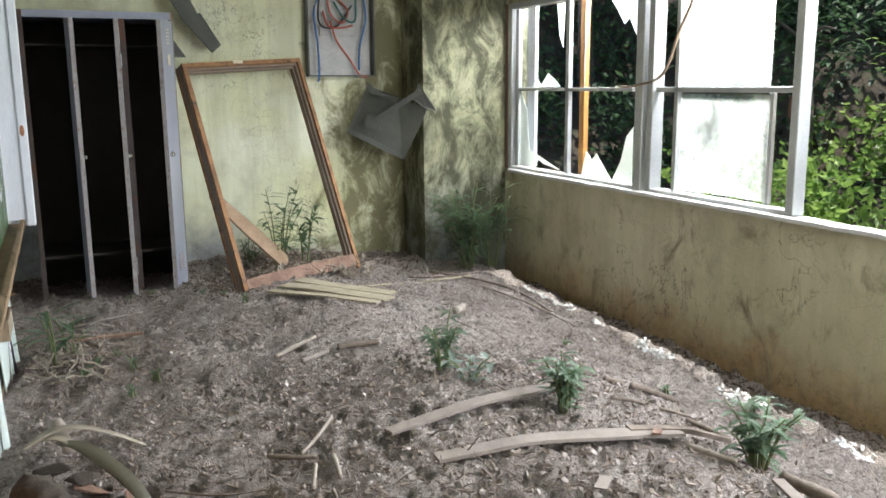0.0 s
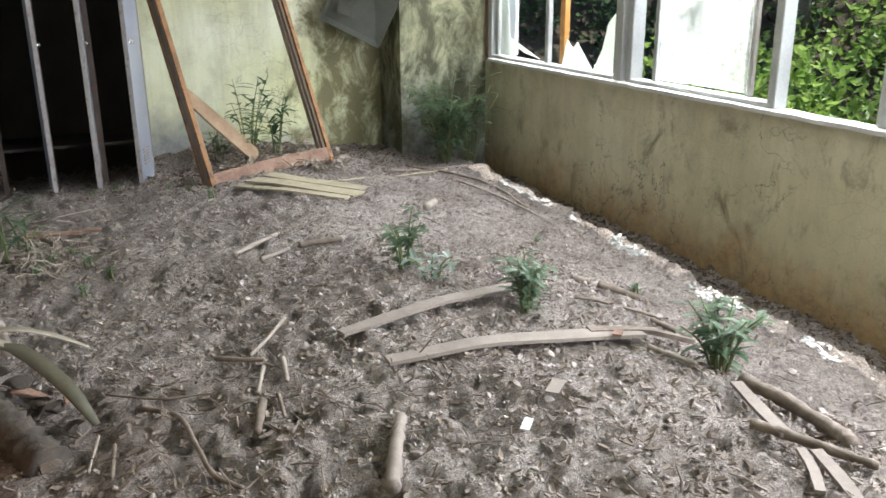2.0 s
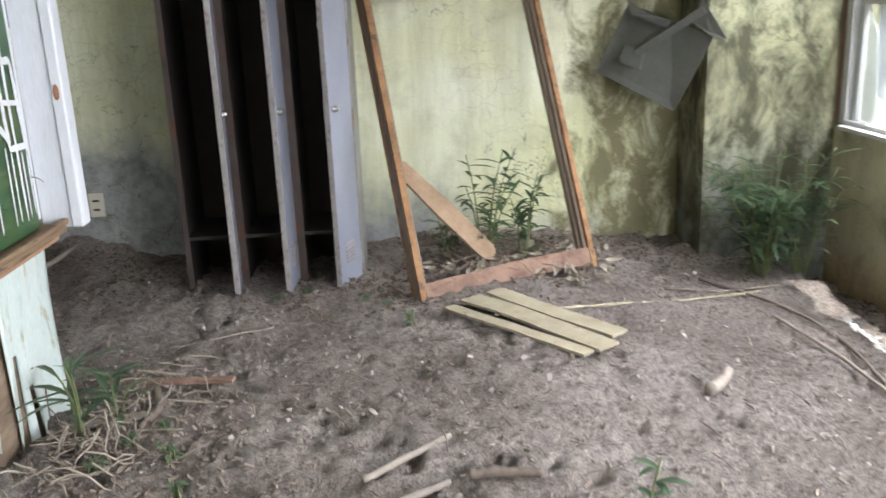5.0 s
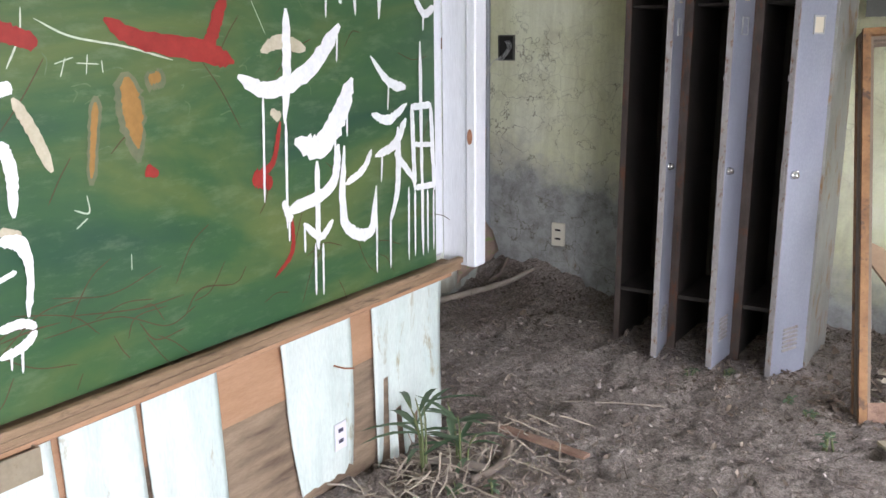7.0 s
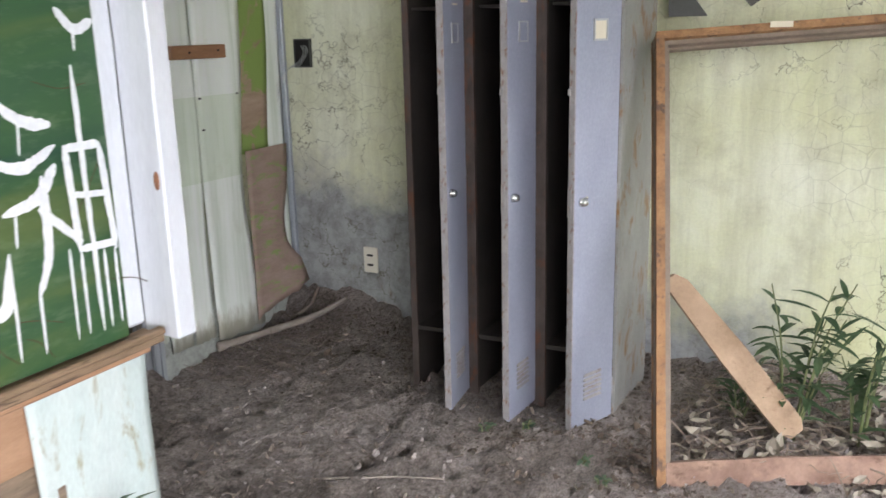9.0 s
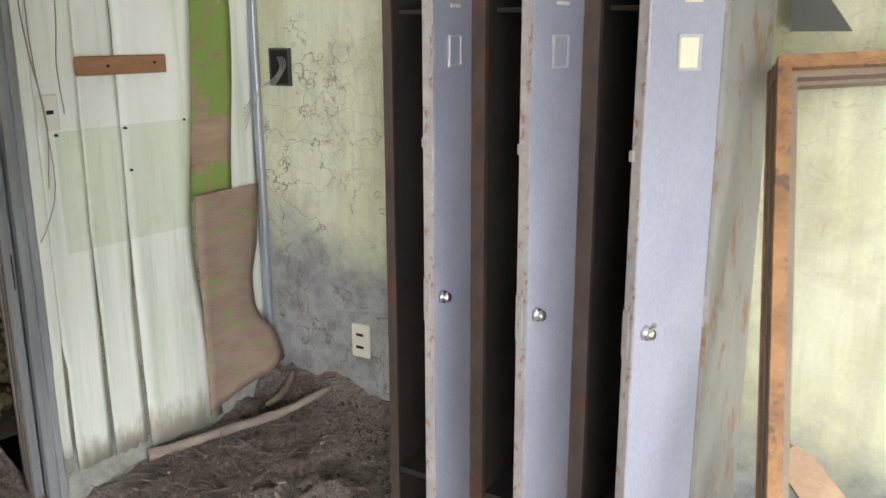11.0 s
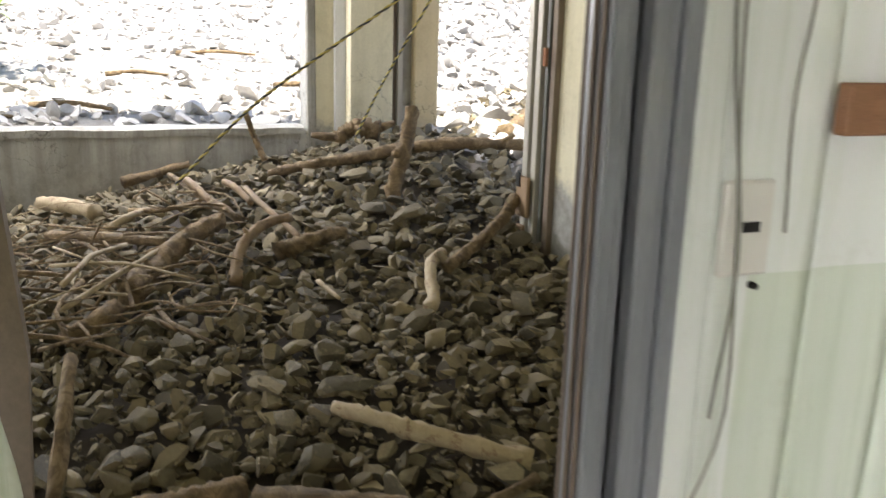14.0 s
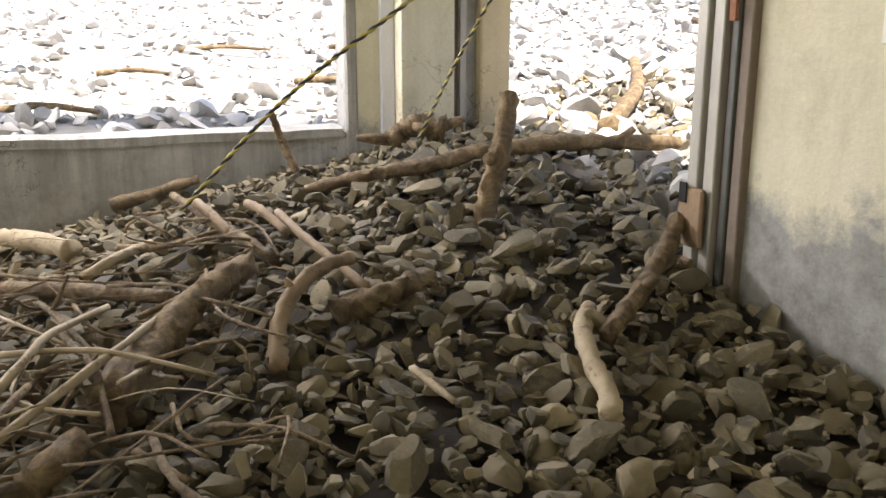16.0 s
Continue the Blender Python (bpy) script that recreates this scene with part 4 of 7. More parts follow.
for k in range(3):
    xa, xb = LX0 + pitch * k, LX0 + pitch * (k + 1)
    if k:
        part("divider", boxed(xa - 0.006, LY0 + 0.025, 0.2, xa + 0.006, LY1 - 0.01, LZ1 - 0.05), M_STEELSHADE, lockers)
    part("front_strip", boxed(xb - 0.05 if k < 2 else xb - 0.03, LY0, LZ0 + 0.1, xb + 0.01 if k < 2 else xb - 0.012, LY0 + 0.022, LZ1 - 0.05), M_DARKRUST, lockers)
    part("hat_shelf", boxed(xa + 0.014, LY0 + 0.06, 1.955, xb - 0.014, LY1 - 0.01, 1.967), M_STEELSHADE, lockers)
    # open door, hinged on the compartment's right
    turn = (-98, -86, -67)[k]
    hinge = Matrix.Translation((xb - (0.05, 0.05, 0.025)[k], LY0 - 0.002, 0)) @ Matrix.Rotation(radians(-turn), 4, "Z")
    w, zb, zt = 0.262, 0.205, 2.13
    door = part("door", boxed(-w, -0.018, zb, 0, 0, zt, bevel=0.004), M_PAINT, lockers)
    door.matrix_basis = hinge
    part("free_edge", boxed(-w - 0.002, -0.017, zb + 0.01, -w + 0.006, 0.012, zt - 0.01), M_RUSTEDGE, door, "rust-speckled door edge")
    part("inner_lip", boxed(-w + 0.006, 0.0, zb + 0.01, -w + 0.012, 0.014, zt - 0.01), M_RUSTEDGE, door)
    bm = bmesh.new()
    for a, b in (((-0.168, 1.812), (-0.087, 1.818)), ((-0.168, 1.888), (-0.087, 1.894)), ((-0.168, 1.812), (-0.161, 1.894)), ((-0.094, 1.812), (-0.087, 1.894))):
        box(bm, a[0], -0.024, a[1], b[0], -0.0185, b[1])
    part("card_holder", bm, M_ALU, door, "small metal card holder")
    part("name_card", boxed(-0.160, -0.0215, 1.819, -0.095, -0.0188, 1.887), M_CARD if k == 2 else M_PAINT, door)
    bm = bmesh.new()
    bmesh.ops.create_cone(bm, cap_ends=True, segments=16, radius1=0.02, radius2=0.017, depth=0.012, matrix=Matrix.Translation((-w + 0.045, -0.024, 1.19)) @ Matrix.Rotation(radians(90), 4, "X"))
    bmesh.ops.create_uvsphere(bm, u_segments=14, v_segments=8, radius=0.015, matrix=Matrix.Translation((-w + 0.045, -0.036, 1.19)) @ Matrix.Diagonal((1, 0.75, 1, 1)))
    part("knob", bm, M_CHROME, door, "chrome knob", True)
    part("lock_plate", boxed(-w - 0.006, -0.006, 1.13, -w - 0.002, 0.012, 1.25), M_RUSTEDGE, door)
    part("catch", boxed(-w - 0.012, 0.003, 1.61, -w - 0.002, 0.012, 1.635), M_RUSTEDGE, door)
    if k == 2:
        bm = bmesh.new()
        bmesh.ops.create_uvsphere(bm, u_segments=8, v_segments=6, radius=0.008, matrix=Matrix.Translation((-w + 0.07, -0.02, 1.205)))
        part("key_lock", bm, M_CHROME, door)
    for i in range(6):
        z = 0.33 + 0.021 * i
        bm = bmesh.new()
        vs = [bm.verts.new(c) for c in ((-0.19, -0.0185, z), (-0.08, -0.0185, z), (-0.08, -0.027, z + 0.004), (-0.19, -0.027, z + 0.004), (-0.19, -0.0185, z + 0.014), (-0.08, -0.0185, z + 0.014))]
        bm.faces.new((vs[3], vs[2], vs[5], vs[4]))
        bm.faces.new((vs[0], vs[1], vs[2], vs[3]))
        bm.faces.new((vs[0], vs[3], vs[4]))
        bm.faces.new((vs[1], vs[5], vs[2]))
        part("louvre", bm, M_RUSTEDGE, door)
    for i in range(5):
        part("vent_slot", boxed(-0.15, -0.0215, 1.965 + 0.024 * i, -0.09, -0.0184, 1.973 + 0.024 * i), M_CARD, door)
    for z in (0.34, 1.2, 1.98):
        bm = bmesh.new()
        bmesh.ops.create_cone(bm, cap_ends=True, segments=8, radius1=0.007, radius2=0.007, depth=0.08, matrix=Matrix.Translation((0.004, -0.009, z)))
        part("hinge", bm, M_RUSTEDGE, door)

# grey steel strips dumped behind the locker top
def bent_plate(name, corners, thick, material, label, category, fold=None):
    bm = bmesh.new()
    c = [Vector(p) for p in corners]
    nrm = (c[1] - c[0]).cross(c[2] - c[0]).normalized() * thick
    a = [bm.verts.new(p) for p in c]
    b = [bm.verts.new(p + nrm) for p in c]
    bm.faces.new(a)
    bm.faces.new(b[::-1])
    for i in range(len(c)):
        j = (i + 1) % len(c)
        bm.faces.new((a[i], b[i], b[j], a[j]))
    return tagged(link(name, bm, material), label, category)


M_PLATE = plain("dull_grey_sheet_steel", (0.06, 0.062, 0.052), (0.095, 0.097, 0.084), 4, 0.6, 0, 0.15, wear=(0.16, 0.10, 0.06), wear_at=0.7)
bent_plate("steel_strip", [(0.80, 7.12, 2.42), (0.98, 7.20, 2.42), (1.07, 7.22, 2.24), (1.09, 7.22, 2.25), (1.25, 7.26, 2.00), (1.17, 7.2, 1.935), (0.95, 7.15, 2.18)], 0.012, M_PLATE, "grey steel offcut leaning against the wall", "metal strip")
bent_plate("steel_strip", [(0.80, 7.22, 2.14), (0.97, 7.28, 1.90), (0.80, 7.25, 1.90)], 0.01, M_PLATE, "small grey steel offcut wedged behind the frame", "metal strip")

# ---- the leaning timber frame ----
frame_ob = thing("timber_frame", "old rusty-brown wooden frame leaning against the wall", "frame")
BL, BR, TL, TR = Vector((1.115, 6.03, 0.17)), Vector((2.15, 6.505, 0.20)), Vector((0.865, 6.775, 1.84)), Vector((1.90, 7.247, 1.90))
NRM = (BR - BL).cross(TL - BL).normalized()
if NRM.y > 0:
    NRM = -NRM


def rail(name, a, b, inward, wide, deep, material, label="", lift=0.0, bow=0.0):
    """A square rail from a to b; inward points into the frame's opening, depth runs back towards the wall."""
    d = (b - a).normalized()
    bm = bmesh.new()
    n, rings = 9, []
    for i in range(n):
        u = i / (n - 1)
        o = a.lerp(b, u) - NRM * lift + inward * bow * math.sin(math.pi * u)
        k = 1 + 0.05 * noise.noise(Vector((u * 8, a.x * 3, lift * 20)))
        rings.append([bm.verts.new(o + inward * s * k - NRM * q) for s, q in ((0, 0), (wide, 0), (wide, deep), (0, deep))])
    for r0, r1 in zip(rings, rings[1:]):
        for k in range(4):
            bm.faces.new((r0[k], r0[(k + 1) % 4], r1[(k + 1) % 4], r1[k]))
    bm.faces.new(rings[0][::-1])
    bm.faces.new(rings[-1])
    bmesh.ops.bevel(bm, geom=[e for e in bm.edges if len(e.link_faces) == 2 and e.calc_face_angle() > 1.0], offset=0.003, segments=1, affect="EDGES")
    return part(name, bm, material, frame_ob, label)


right, up = (BR - BL).normalized(), (TL - BL).normalized()
M_RUSTWOOD = plain("red_brown_bottom_rail", (0.16, 0.09, 0.065), (0.36, 0.235, 0.175), 9, 0.9, 0, 0.8, (1, 1, 1), 60, wear=(0.13, 0.075, 0.05), wear_at=0.58)
for a, b, side, tag in ((BL, TL, right, "stile"), (BR, TR, -right, "stile"), (TL, TR, -up, "head_rail")):
    rail(tag, a, b, side, 0.034, 0.022, M_OLDWOOD)
    rail("inner_moulding", a + side * 0.006, b + side * 0.006, side, 0.046, 0.03, M_FRAMEIN, "grooved grey-brown moulding", 0.024)
    rail("inner_moulding", a + side * 0.003, b + side * 0.003, side, 0.06, 0.03, M_FRAMEIN, "", 0.056)
    rail("back_stop", a, b, side, 0.046, 0.028, M_OLDWOOD, "", 0.088)
rail("bottom_rail", BL + right * 0.036 + up * 0.02, BR - right * 0.036 + up * 0.02, up, 0.10, 0.11, M_RUSTWOOD, "rotten red-brown bottom rail", 0.0, 0.012)
part("paper_tag", boxed(-0.045, -0.003, -0.012, 0.045, 0.0, 0.012), M_CARD, frame_ob, "small cream paper tag").matrix_basis = Matrix.Translation(TL.lerp(TR, 0.44) + NRM * 0.004 - up * 0.012) @ Matrix.Rotation(radians(25), 4, "Z")
brace = bmesh.new()
pa, pb = Vector((1.0, 6.62, 0.85)), Vector((1.535, 6.535, 0.285))
dd, sd = (pb - pa).normalized(), Vector((0.55, -0.75, 0.15)).normalized()
nn = dd.cross(sd).normalized()
ring = []
for u, h in ((0.0, 0.02), (0.06, 0.045), (0.5, 0.058), (0.95, 0.055), (1.0, 0.03)):
    o = pa.lerp(pb, u)
    ring.append([brace.verts.new(o + nn * h * s + sd * q) for s, q in ((-1, -0.012), (1, -0.012), (1, 0.012), (-1, 0.012))])
for r0, r1 in zip(ring, ring[1:]):
    for k in range(4):
        brace.faces.new((r0[k], r0[(k + 1) % 4], r1[(k + 1) % 4], r1[k]))
brace.faces.new(ring[0][::-1])
brace.faces.new(ring[-1])
M_SLAT = plain("pale_brown_slat", (0.26, 0.17, 0.10), (0.42, 0.29, 0.19), 6, 0.75, 0, 0.5, wear=(0.15, 0.09, 0.05), wear_at=0.6)
part("loose_slat", brace, M_SLAT, frame_ob, "pale brown slat hanging across the frame")

# ---- fuse box and its torn cover ----
M_BOXIN = plain("fuse_box_enamel", (0.34, 0.34, 0.33), (0.50, 0.49, 0.47), 5, 0.5, 0, 0.2, wear=(0.20, 0.11, 0.07), wear_at=0.62)
fuse = thing("fuse_box", "open grey steel fuse box with torn coloured wires", "fuse box")
ex0, ex1, ez0, ez1, ey = 1.99, 2.60, 1.745, 2.56, 7.40
part("back_plate", boxed(ex0 + 0.012, ey - 0.012, ez0 + 0.012, ex1 - 0.012, ey - 0.002, ez1 - 0.012), M_BOXIN, fuse)
for nm, b in (("side", (ex0, ey - 0.1, ez0, ex0 + 0.012, ey - 0.001, ez1)), ("side", (ex1 - 0.012, ey - 0.1, ez0, ex1, ey - 0.001, ez1)),
              ("bottom", (ex0 + 0.012, ey - 0.1, ez0, ex1 - 0.012, ey - 0.001, ez0 + 0.012)), ("top", (ex0 + 0.012, ey - 0.1, ez1 - 0.012, ex1 - 0.012, ey - 0.001, ez1))):
    part(nm, boxed(*b), M_PLATE, fuse)
part("mounting_board", boxed(2.12, ey - 0.035, 2.10, 2.42, ey - 0.013, 2.46), M_BOXIN, fuse)
M_BLUE, n_, l_, b_ = shader("blue_cable", 0.5)
b_.inputs["Base Color"].default_value = (0.04, 0.13, 0.32, 1)
M_REDW, n_, l_, b_ = shader("red_cable", 0.5)
b_.inputs["Base Color"].default_value = (0.33, 0.07, 0.04, 1)
M_BLACKW, n_, l_, b_ = shader("black_cable", 0.5)
b_.inputs["Base Color"].default_value = (0.025, 0.028, 0.03, 1)
M_GREENW, n_, l_, b_ = shader("green_cable", 0.5)
b_.inputs["Base Color"].default_value = (0.03, 0.13, 0.12, 1)


def cable(parent, pts, radius, material, label):
    bm = bmesh.new()
    tube(bm, spline(pts, 18), [radius] * 18, 6)
    return part("cable", bm, material, parent, label, True)


for mat, lab, pts in ((M_BLUE, "blue cable", [(2.14, 7.35, 2.45), (2.06, 7.33, 2.30), (2.08, 7.32, 2.05), (2.09, 7.32, 1.85), (2.08, 7.30, 1.74), (2.07, 7.30, 1.70)]),
                      (M_BLUE, "blue cable", [(2.50, 7.35, 2.5), (2.53, 7.34, 2.25), (2.47, 7.34, 2.0), (2.46, 7.34, 1.80)]),
                      (M_REDW, "red cable", [(2.18, 7.34, 2.48), (2.2, 7.31, 2.28), (2.3, 7.30, 2.2), (2.36, 7.31, 2.3), (2.28, 7.33, 2.4)]),
                      (M_REDW, "red cable", [(2.14, 7.33, 2.30), (2.18, 7.30, 2.17), (2.30, 7.30, 2.16), (2.40, 7.31, 2.18)]),
                      (M_REDW, "dark red cable", [(2.2, 7.32, 2.22), (2.25, 7.31, 2.05), (2.36, 7.31, 1.90), (2.45, 7.31, 1.76), (2.52, 7.30, 1.74)]),
                      (M_GREENW, "green cable", [(2.24, 7.33, 2.38), (2.32, 7.30, 2.24), (2.42, 7.31, 2.22), (2.44, 7.33, 2.42)]),
                      (M_BLACKW, "black cable", [(2.12, 7.33, 2.5), (2.10, 7.31, 2.2), (2.25, 7.31, 2.17), (2.40, 7.33, 2.35)])):
    cable(fuse, pts, 0.009, mat, lab)
cover = thing("fuse_box_cover", "bent dark grey steel cover hanging on the corner", "metal cover")
for nm, pts, lab in (("cover_plate", [(2.50, 7.24, 1.66), (2.29, 7.2, 1.26), (2.71, 6.93, 1.02), (2.905, 6.84, 1.46), (2.70, 7.02, 1.56)], ""),
                     ("folded_flap", [(2.84, 6.87, 1.68), (2.975, 6.80, 1.44), (2.88, 6.85, 1.47), (2.80, 6.92, 1.55)], "folded triangular flap"),
                     ("bent_rim", [(2.50, 7.23, 1.70), (2.60, 7.14, 1.60), (2.72, 7.0, 1.56), (2.69, 7.0, 1.52), (2.52, 7.18, 1.60)], ""),
                     ("diagonal_strap", [(2.83, 6.85, 1.64), (2.86, 6.85, 1.60), (2.52, 7.06, 1.36), (2.49, 7.07, 1.39)], "pale diagonal metal strap"),
                     ("latch_plate", [(2.45, 7.115, 1.42), (2.56, 7.045, 1.38), (2.53, 7.04, 1.27), (2.42, 7.11, 1.31)], "")):
    bm = bmesh.new()
    c = [Vector(p) for p in pts]
    nr = (c[1] - c[0]).cross(c[2] - c[0]).normalized()
    nr = -nr if nr.y > 0 else nr
    off = {"cover_plate": 0.0, "folded_flap": 0.03, "bent_rim": 0.02, "diagonal_strap": 0.022, "latch_plate": 0.018}[nm]
    a = [bm.verts.new(p + nr * off) for p in c]
    b = [bm.verts.new(p + nr * (off + 0.008)) for p in c]
    bm.faces.new(a)
    bm.faces.new(b[::-1])
    for i in range(len(c)):
        j = (i + 1) % len(c)
        bm.faces.new((a[i], b[i], b[j], a[j]))
    part(nm, bm, M_PLATE, cover, lab)


# ---- the torn partition by the doorway ----
PX = -1.53
M_PANEL, n_, l_, b_ = shader("white_panel_paint", 0.55)
v_ = coords(n_, l_)
run_ = grain(n_, l_, coords(n_, l_, (9, 9, 0.5)), 1.6, 8, 0.65)
c_ = ramp(n_, l_, run_, (0.32, (0.66, 0.72, 0.62)), (0.5, (0.82, 0.86, 0.80)), (0.7, (0.87, 0.89, 0.87)))
c_ = blend(n_, l_, math_node(n_, l_, "MULTIPLY", ramp(n_, l_, grain(n_, l_, v_, 4, 9, 0.7), (0.58, G0), (0.75, G1)), 0.3), c_, (0.42, 0.42, 0.28))
sep_ = n_.new("ShaderNodeSeparateXYZ")
l_.new(v_, sep_.inputs[0])
tint_ = 1.0
for axis_, lo_, hi_ in (("Y", 6.33, 6.99), ("Z", 1.095, 1.555)):
    tint_ = math_node(n_, l_, "MULTIPLY", tint_, math_node(n_, l_, "MULTIPLY", math_node(n_, l_, "GREATER_THAN", sep_.outputs[axis_], lo_), math_node(n_, l_, "LESS_THAN", sep_.outputs[axis_], hi_)))
c_ = blend(n_, l_, math_node(n_, l_, "MULTIPLY", tint_, 0.75), c_, (0.80, 0.85, 0.74), "MULTIPLY")
foot_ = ramp(n_, l_, math_node(n_, l_, "ADD", sep_.outputs["Z"], math_node(n_, l_, "MULTIPLY", grain(n_, l_, coords(n_, l_, (6, 6, 1.5)), 2.0, 8, 0.7), -0.45)), (0.0, G1), (0.12, G0))
c_ = blend(n_, l_, math_node(n_, l_, "MULTIPLY", foot_, 0.75), c_, (0.30, 0.27, 0.18))
l_.new(c_, b_.inputs["Base Color"])
relief(n_, l_, b_, run_, 0.25, 0.01)
M_GREENPLY, n_, l_, b_ = shader("green_and_brown_plywood", 0.8)
v_ = coords(n_, l_)
c_ = ramp(n_, l_, grain(n_, l_, coords(n_, l_, (1, 1, 5)), 3, 9, 0.7), (0.3, (0.24, 0.16, 0.11)), (0.7, (0.42, 0.31, 0.23)))
c_ = blend(n_, l_, ramp(n_, l_, grain(n_, l_, v_, 3.2, 9, 0.65, 0.5), (0.43, G0), (0.47, G1)), c_, (0.22, 0.31, 0.08))
l_.new(c_, b_.inputs["Base Color"])
relief(n_, l_, b_, grain(n_, l_, v_, 40, 6), 0.4, 0.005)
M_BROWNPLY = plain("mauve_brown_plywood", (0.30, 0.21, 0.17), (0.42, 0.31, 0.26), 4, 0.85, 0, 0.5, (1, 1, 3), 50, False, (0.24, 0.32, 0.11), 0.56)


def strip_sheet(name, parent, x, left, right_edge, z0, z1, material, wave=0.01, thick=0.006, ragged=0.02, seed=0.0, nu=8, nv=26, label=""):
    """A thin upright sheet, bounded by left(z) and right_edge(z), that waves a little and has a ragged foot."""
    bm = bmesh.new()
    f, g = [], []
    for j in range(nv + 1):
        a, b = [], []
        for i in range(nu + 1):
            u, v = i / nu, j / nv
            foot = z0 + ragged * noise.noise(Vector((u * 6 + seed * 3, seed, 3)))
            z = foot + (z1 - foot) * v
            y = left(z) + (right_edge(z) - left(z)) * u
            dx = wave * noise.noise(Vector((y * 5, z * 1.2, seed)))
            a.append(bm.verts.new((x + dx, y, z)))
            b.append(bm.verts.new((x + dx - thick, y, z)))
        f.append(a)
        g.append(b)
    for j in range(nv):
        for i in range(nu):
            bm.faces.new((f[j][i], f[j][i + 1], f[j + 1][i + 1], f[j + 1][i]))
            bm.faces.new((g[j][i + 1], g[j][i], g[j + 1][i], g[j + 1][i + 1]))
        bm.faces.new((f[j][0], f[j + 1][0], g[j + 1][0], g[j][0]))
        bm.faces.new((f[j][nu], g[j][nu], g[j + 1][nu], f[j + 1][nu]))
    for i in range(nu):
        bm.faces.new((f[0][i], g[0][i], g[0][i + 1], f[0][i + 1]))
    return part(name, bm, material, parent, label, True)


panel = thing("wall_panel", "white painted thin wall panel, split and warped, beside the doorway", "panel")


def slit(y, bend, start):
    return lambda z: y + bend * math.sin((z - 0.2) * 2.1) * smooth_step(start, 0.3, z) + (0.013 * smooth_step(start, 0.7, z))


def slit_right(y, bend, start):
    return lambda z: y + bend * math.sin((z - 0.2) * 2.1) * smooth_step(start, 0.3, z) - (0.008 * smooth_step(start, 0.7, z)) - 0.0006


edges = [(6.205, 0.0, 0.5), (6.265, -0.01, 0.75), (6.44, -0.012, 1.5), (6.615, -0.02, 1.5)]
strip_sheet("panel_strip", panel, PX, slit(*edges[0]), slit_right(*edges[1]), 0.30, CEIL, M_PANEL, 0.008, seed=1)
strip_sheet("panel_strip", panel, PX + 0.004, slit(*edges[1]), slit_right(*edges[2]), 0.22, CEIL, M_PANEL, 0.012, seed=2)
strip_sheet("panel_strip", panel, PX + 0.002, slit(*edges[2]), slit_right(*edges[3]), 0.21, CEIL, M_PANEL, 0.012, seed=3)
strip_sheet("panel_strip", panel, PX + 0.006, slit(*edges[3]), lambda z: 6.965 + 0.045 * math.sin(z * 2.6 + 2.2) + 0.05 * smooth_step(1.2, 0.3, z), 0.17, CEIL, M_PANEL, 0.02, seed=4, ragged=0.04)
ply = thing("plywood_sheet", "curled plywood with flaking green paint behind the panel", "plywood")
strip_sheet("upper_sheet", ply, PX - 0.012, lambda z: 6.9, lambda z: 7.22 + 0.03 * math.sin(z * 4.0), 1.2, CEIL, M_GREENPLY, 0.012, 0.006, 0.01, 7)
low_ply = strip_sheet("lower_sheet", ply, PX + 0.0, lambda z: 6.93, lambda z: lerp_table([(0.2, 7.35), (0.42, 7.34), (0.62, 7.26), (0.8, 7.255), (0.95, 7.30), (1.05, 7.31), (1.22, 7.325)], z), 0.22, 1.225, M_BROWNPLY, 0.02, 0.006, 0.02, 8, label="mauve-brown stained plywood")
for v in low_ply.data.vertices:
    v.co.z += (v.co.y - 6.95) * 0.36 * smooth_step(0.7, 0.22, v.co.z)
    v.co.x += 0.035 + 0.10 * smooth_step(0.75, 0.25, v.co.z) * smooth_step(6.95, 7.35, v.co.y)
side = thing("side_board", "pale warped board strip in the corner", "board")
strip_sheet("strip", side, PX - 0.024, lambda z: 7.16, lambda z: 7.375, 0.36, CEIL, M_PANEL, 0.012, 0.006, 0.05, 9)
M_CONDUIT = plain("grey_metal_conduit", (0.33, 0.36, 0.40), (0.42, 0.45, 0.49), 4, 0.45, 0.3, 0.1)
bm = bmesh.new()
box(bm, -1.555, 7.366, 0.2, -1.515, 7.398, CEIL, bevel=0.006)
tagged(link("corner_strip", bm, M_CONDUIT), "grey metal corner strip", "trim", kind="structure")

# small block, switch, wires and screws on the panel
M_BLOCK = plain("reddish_wood_block", (0.27, 0.13, 0.065), (0.40, 0.21, 0.11), 4, 0.65, 0, 0.4, (1, 1, 5))
blk = thing("wood_block", "short reddish wooden batten screwed to the panel", "batten")
part("batten", boxed(PX + 0.024, 6.425, 1.752, PX + 0.05, 6.825, 1.822, bevel=0.003), M_BLOCK, blk)
# Holes and slots are solid bits; their inner shade is this near-black colour.
M_HOLE, n_, l_, b_ = shader("black_hole", 0.9)
b_.inputs["Base Color"].default_value = (0.012, 0.011, 0.01, 1)


def disc(parent, name, x, y, z, r, material, axis="Y", deep=0.006):
    bm = bmesh.new()
    bmesh.ops.create_cone(bm, cap_ends=True, segments=12, radius1=r, radius2=r * 0.8, depth=deep, matrix=Matrix.Translation((x, y, z)) @ Matrix.Rotation(radians(90), 4, axis))
    return part(name, bm, material, parent)


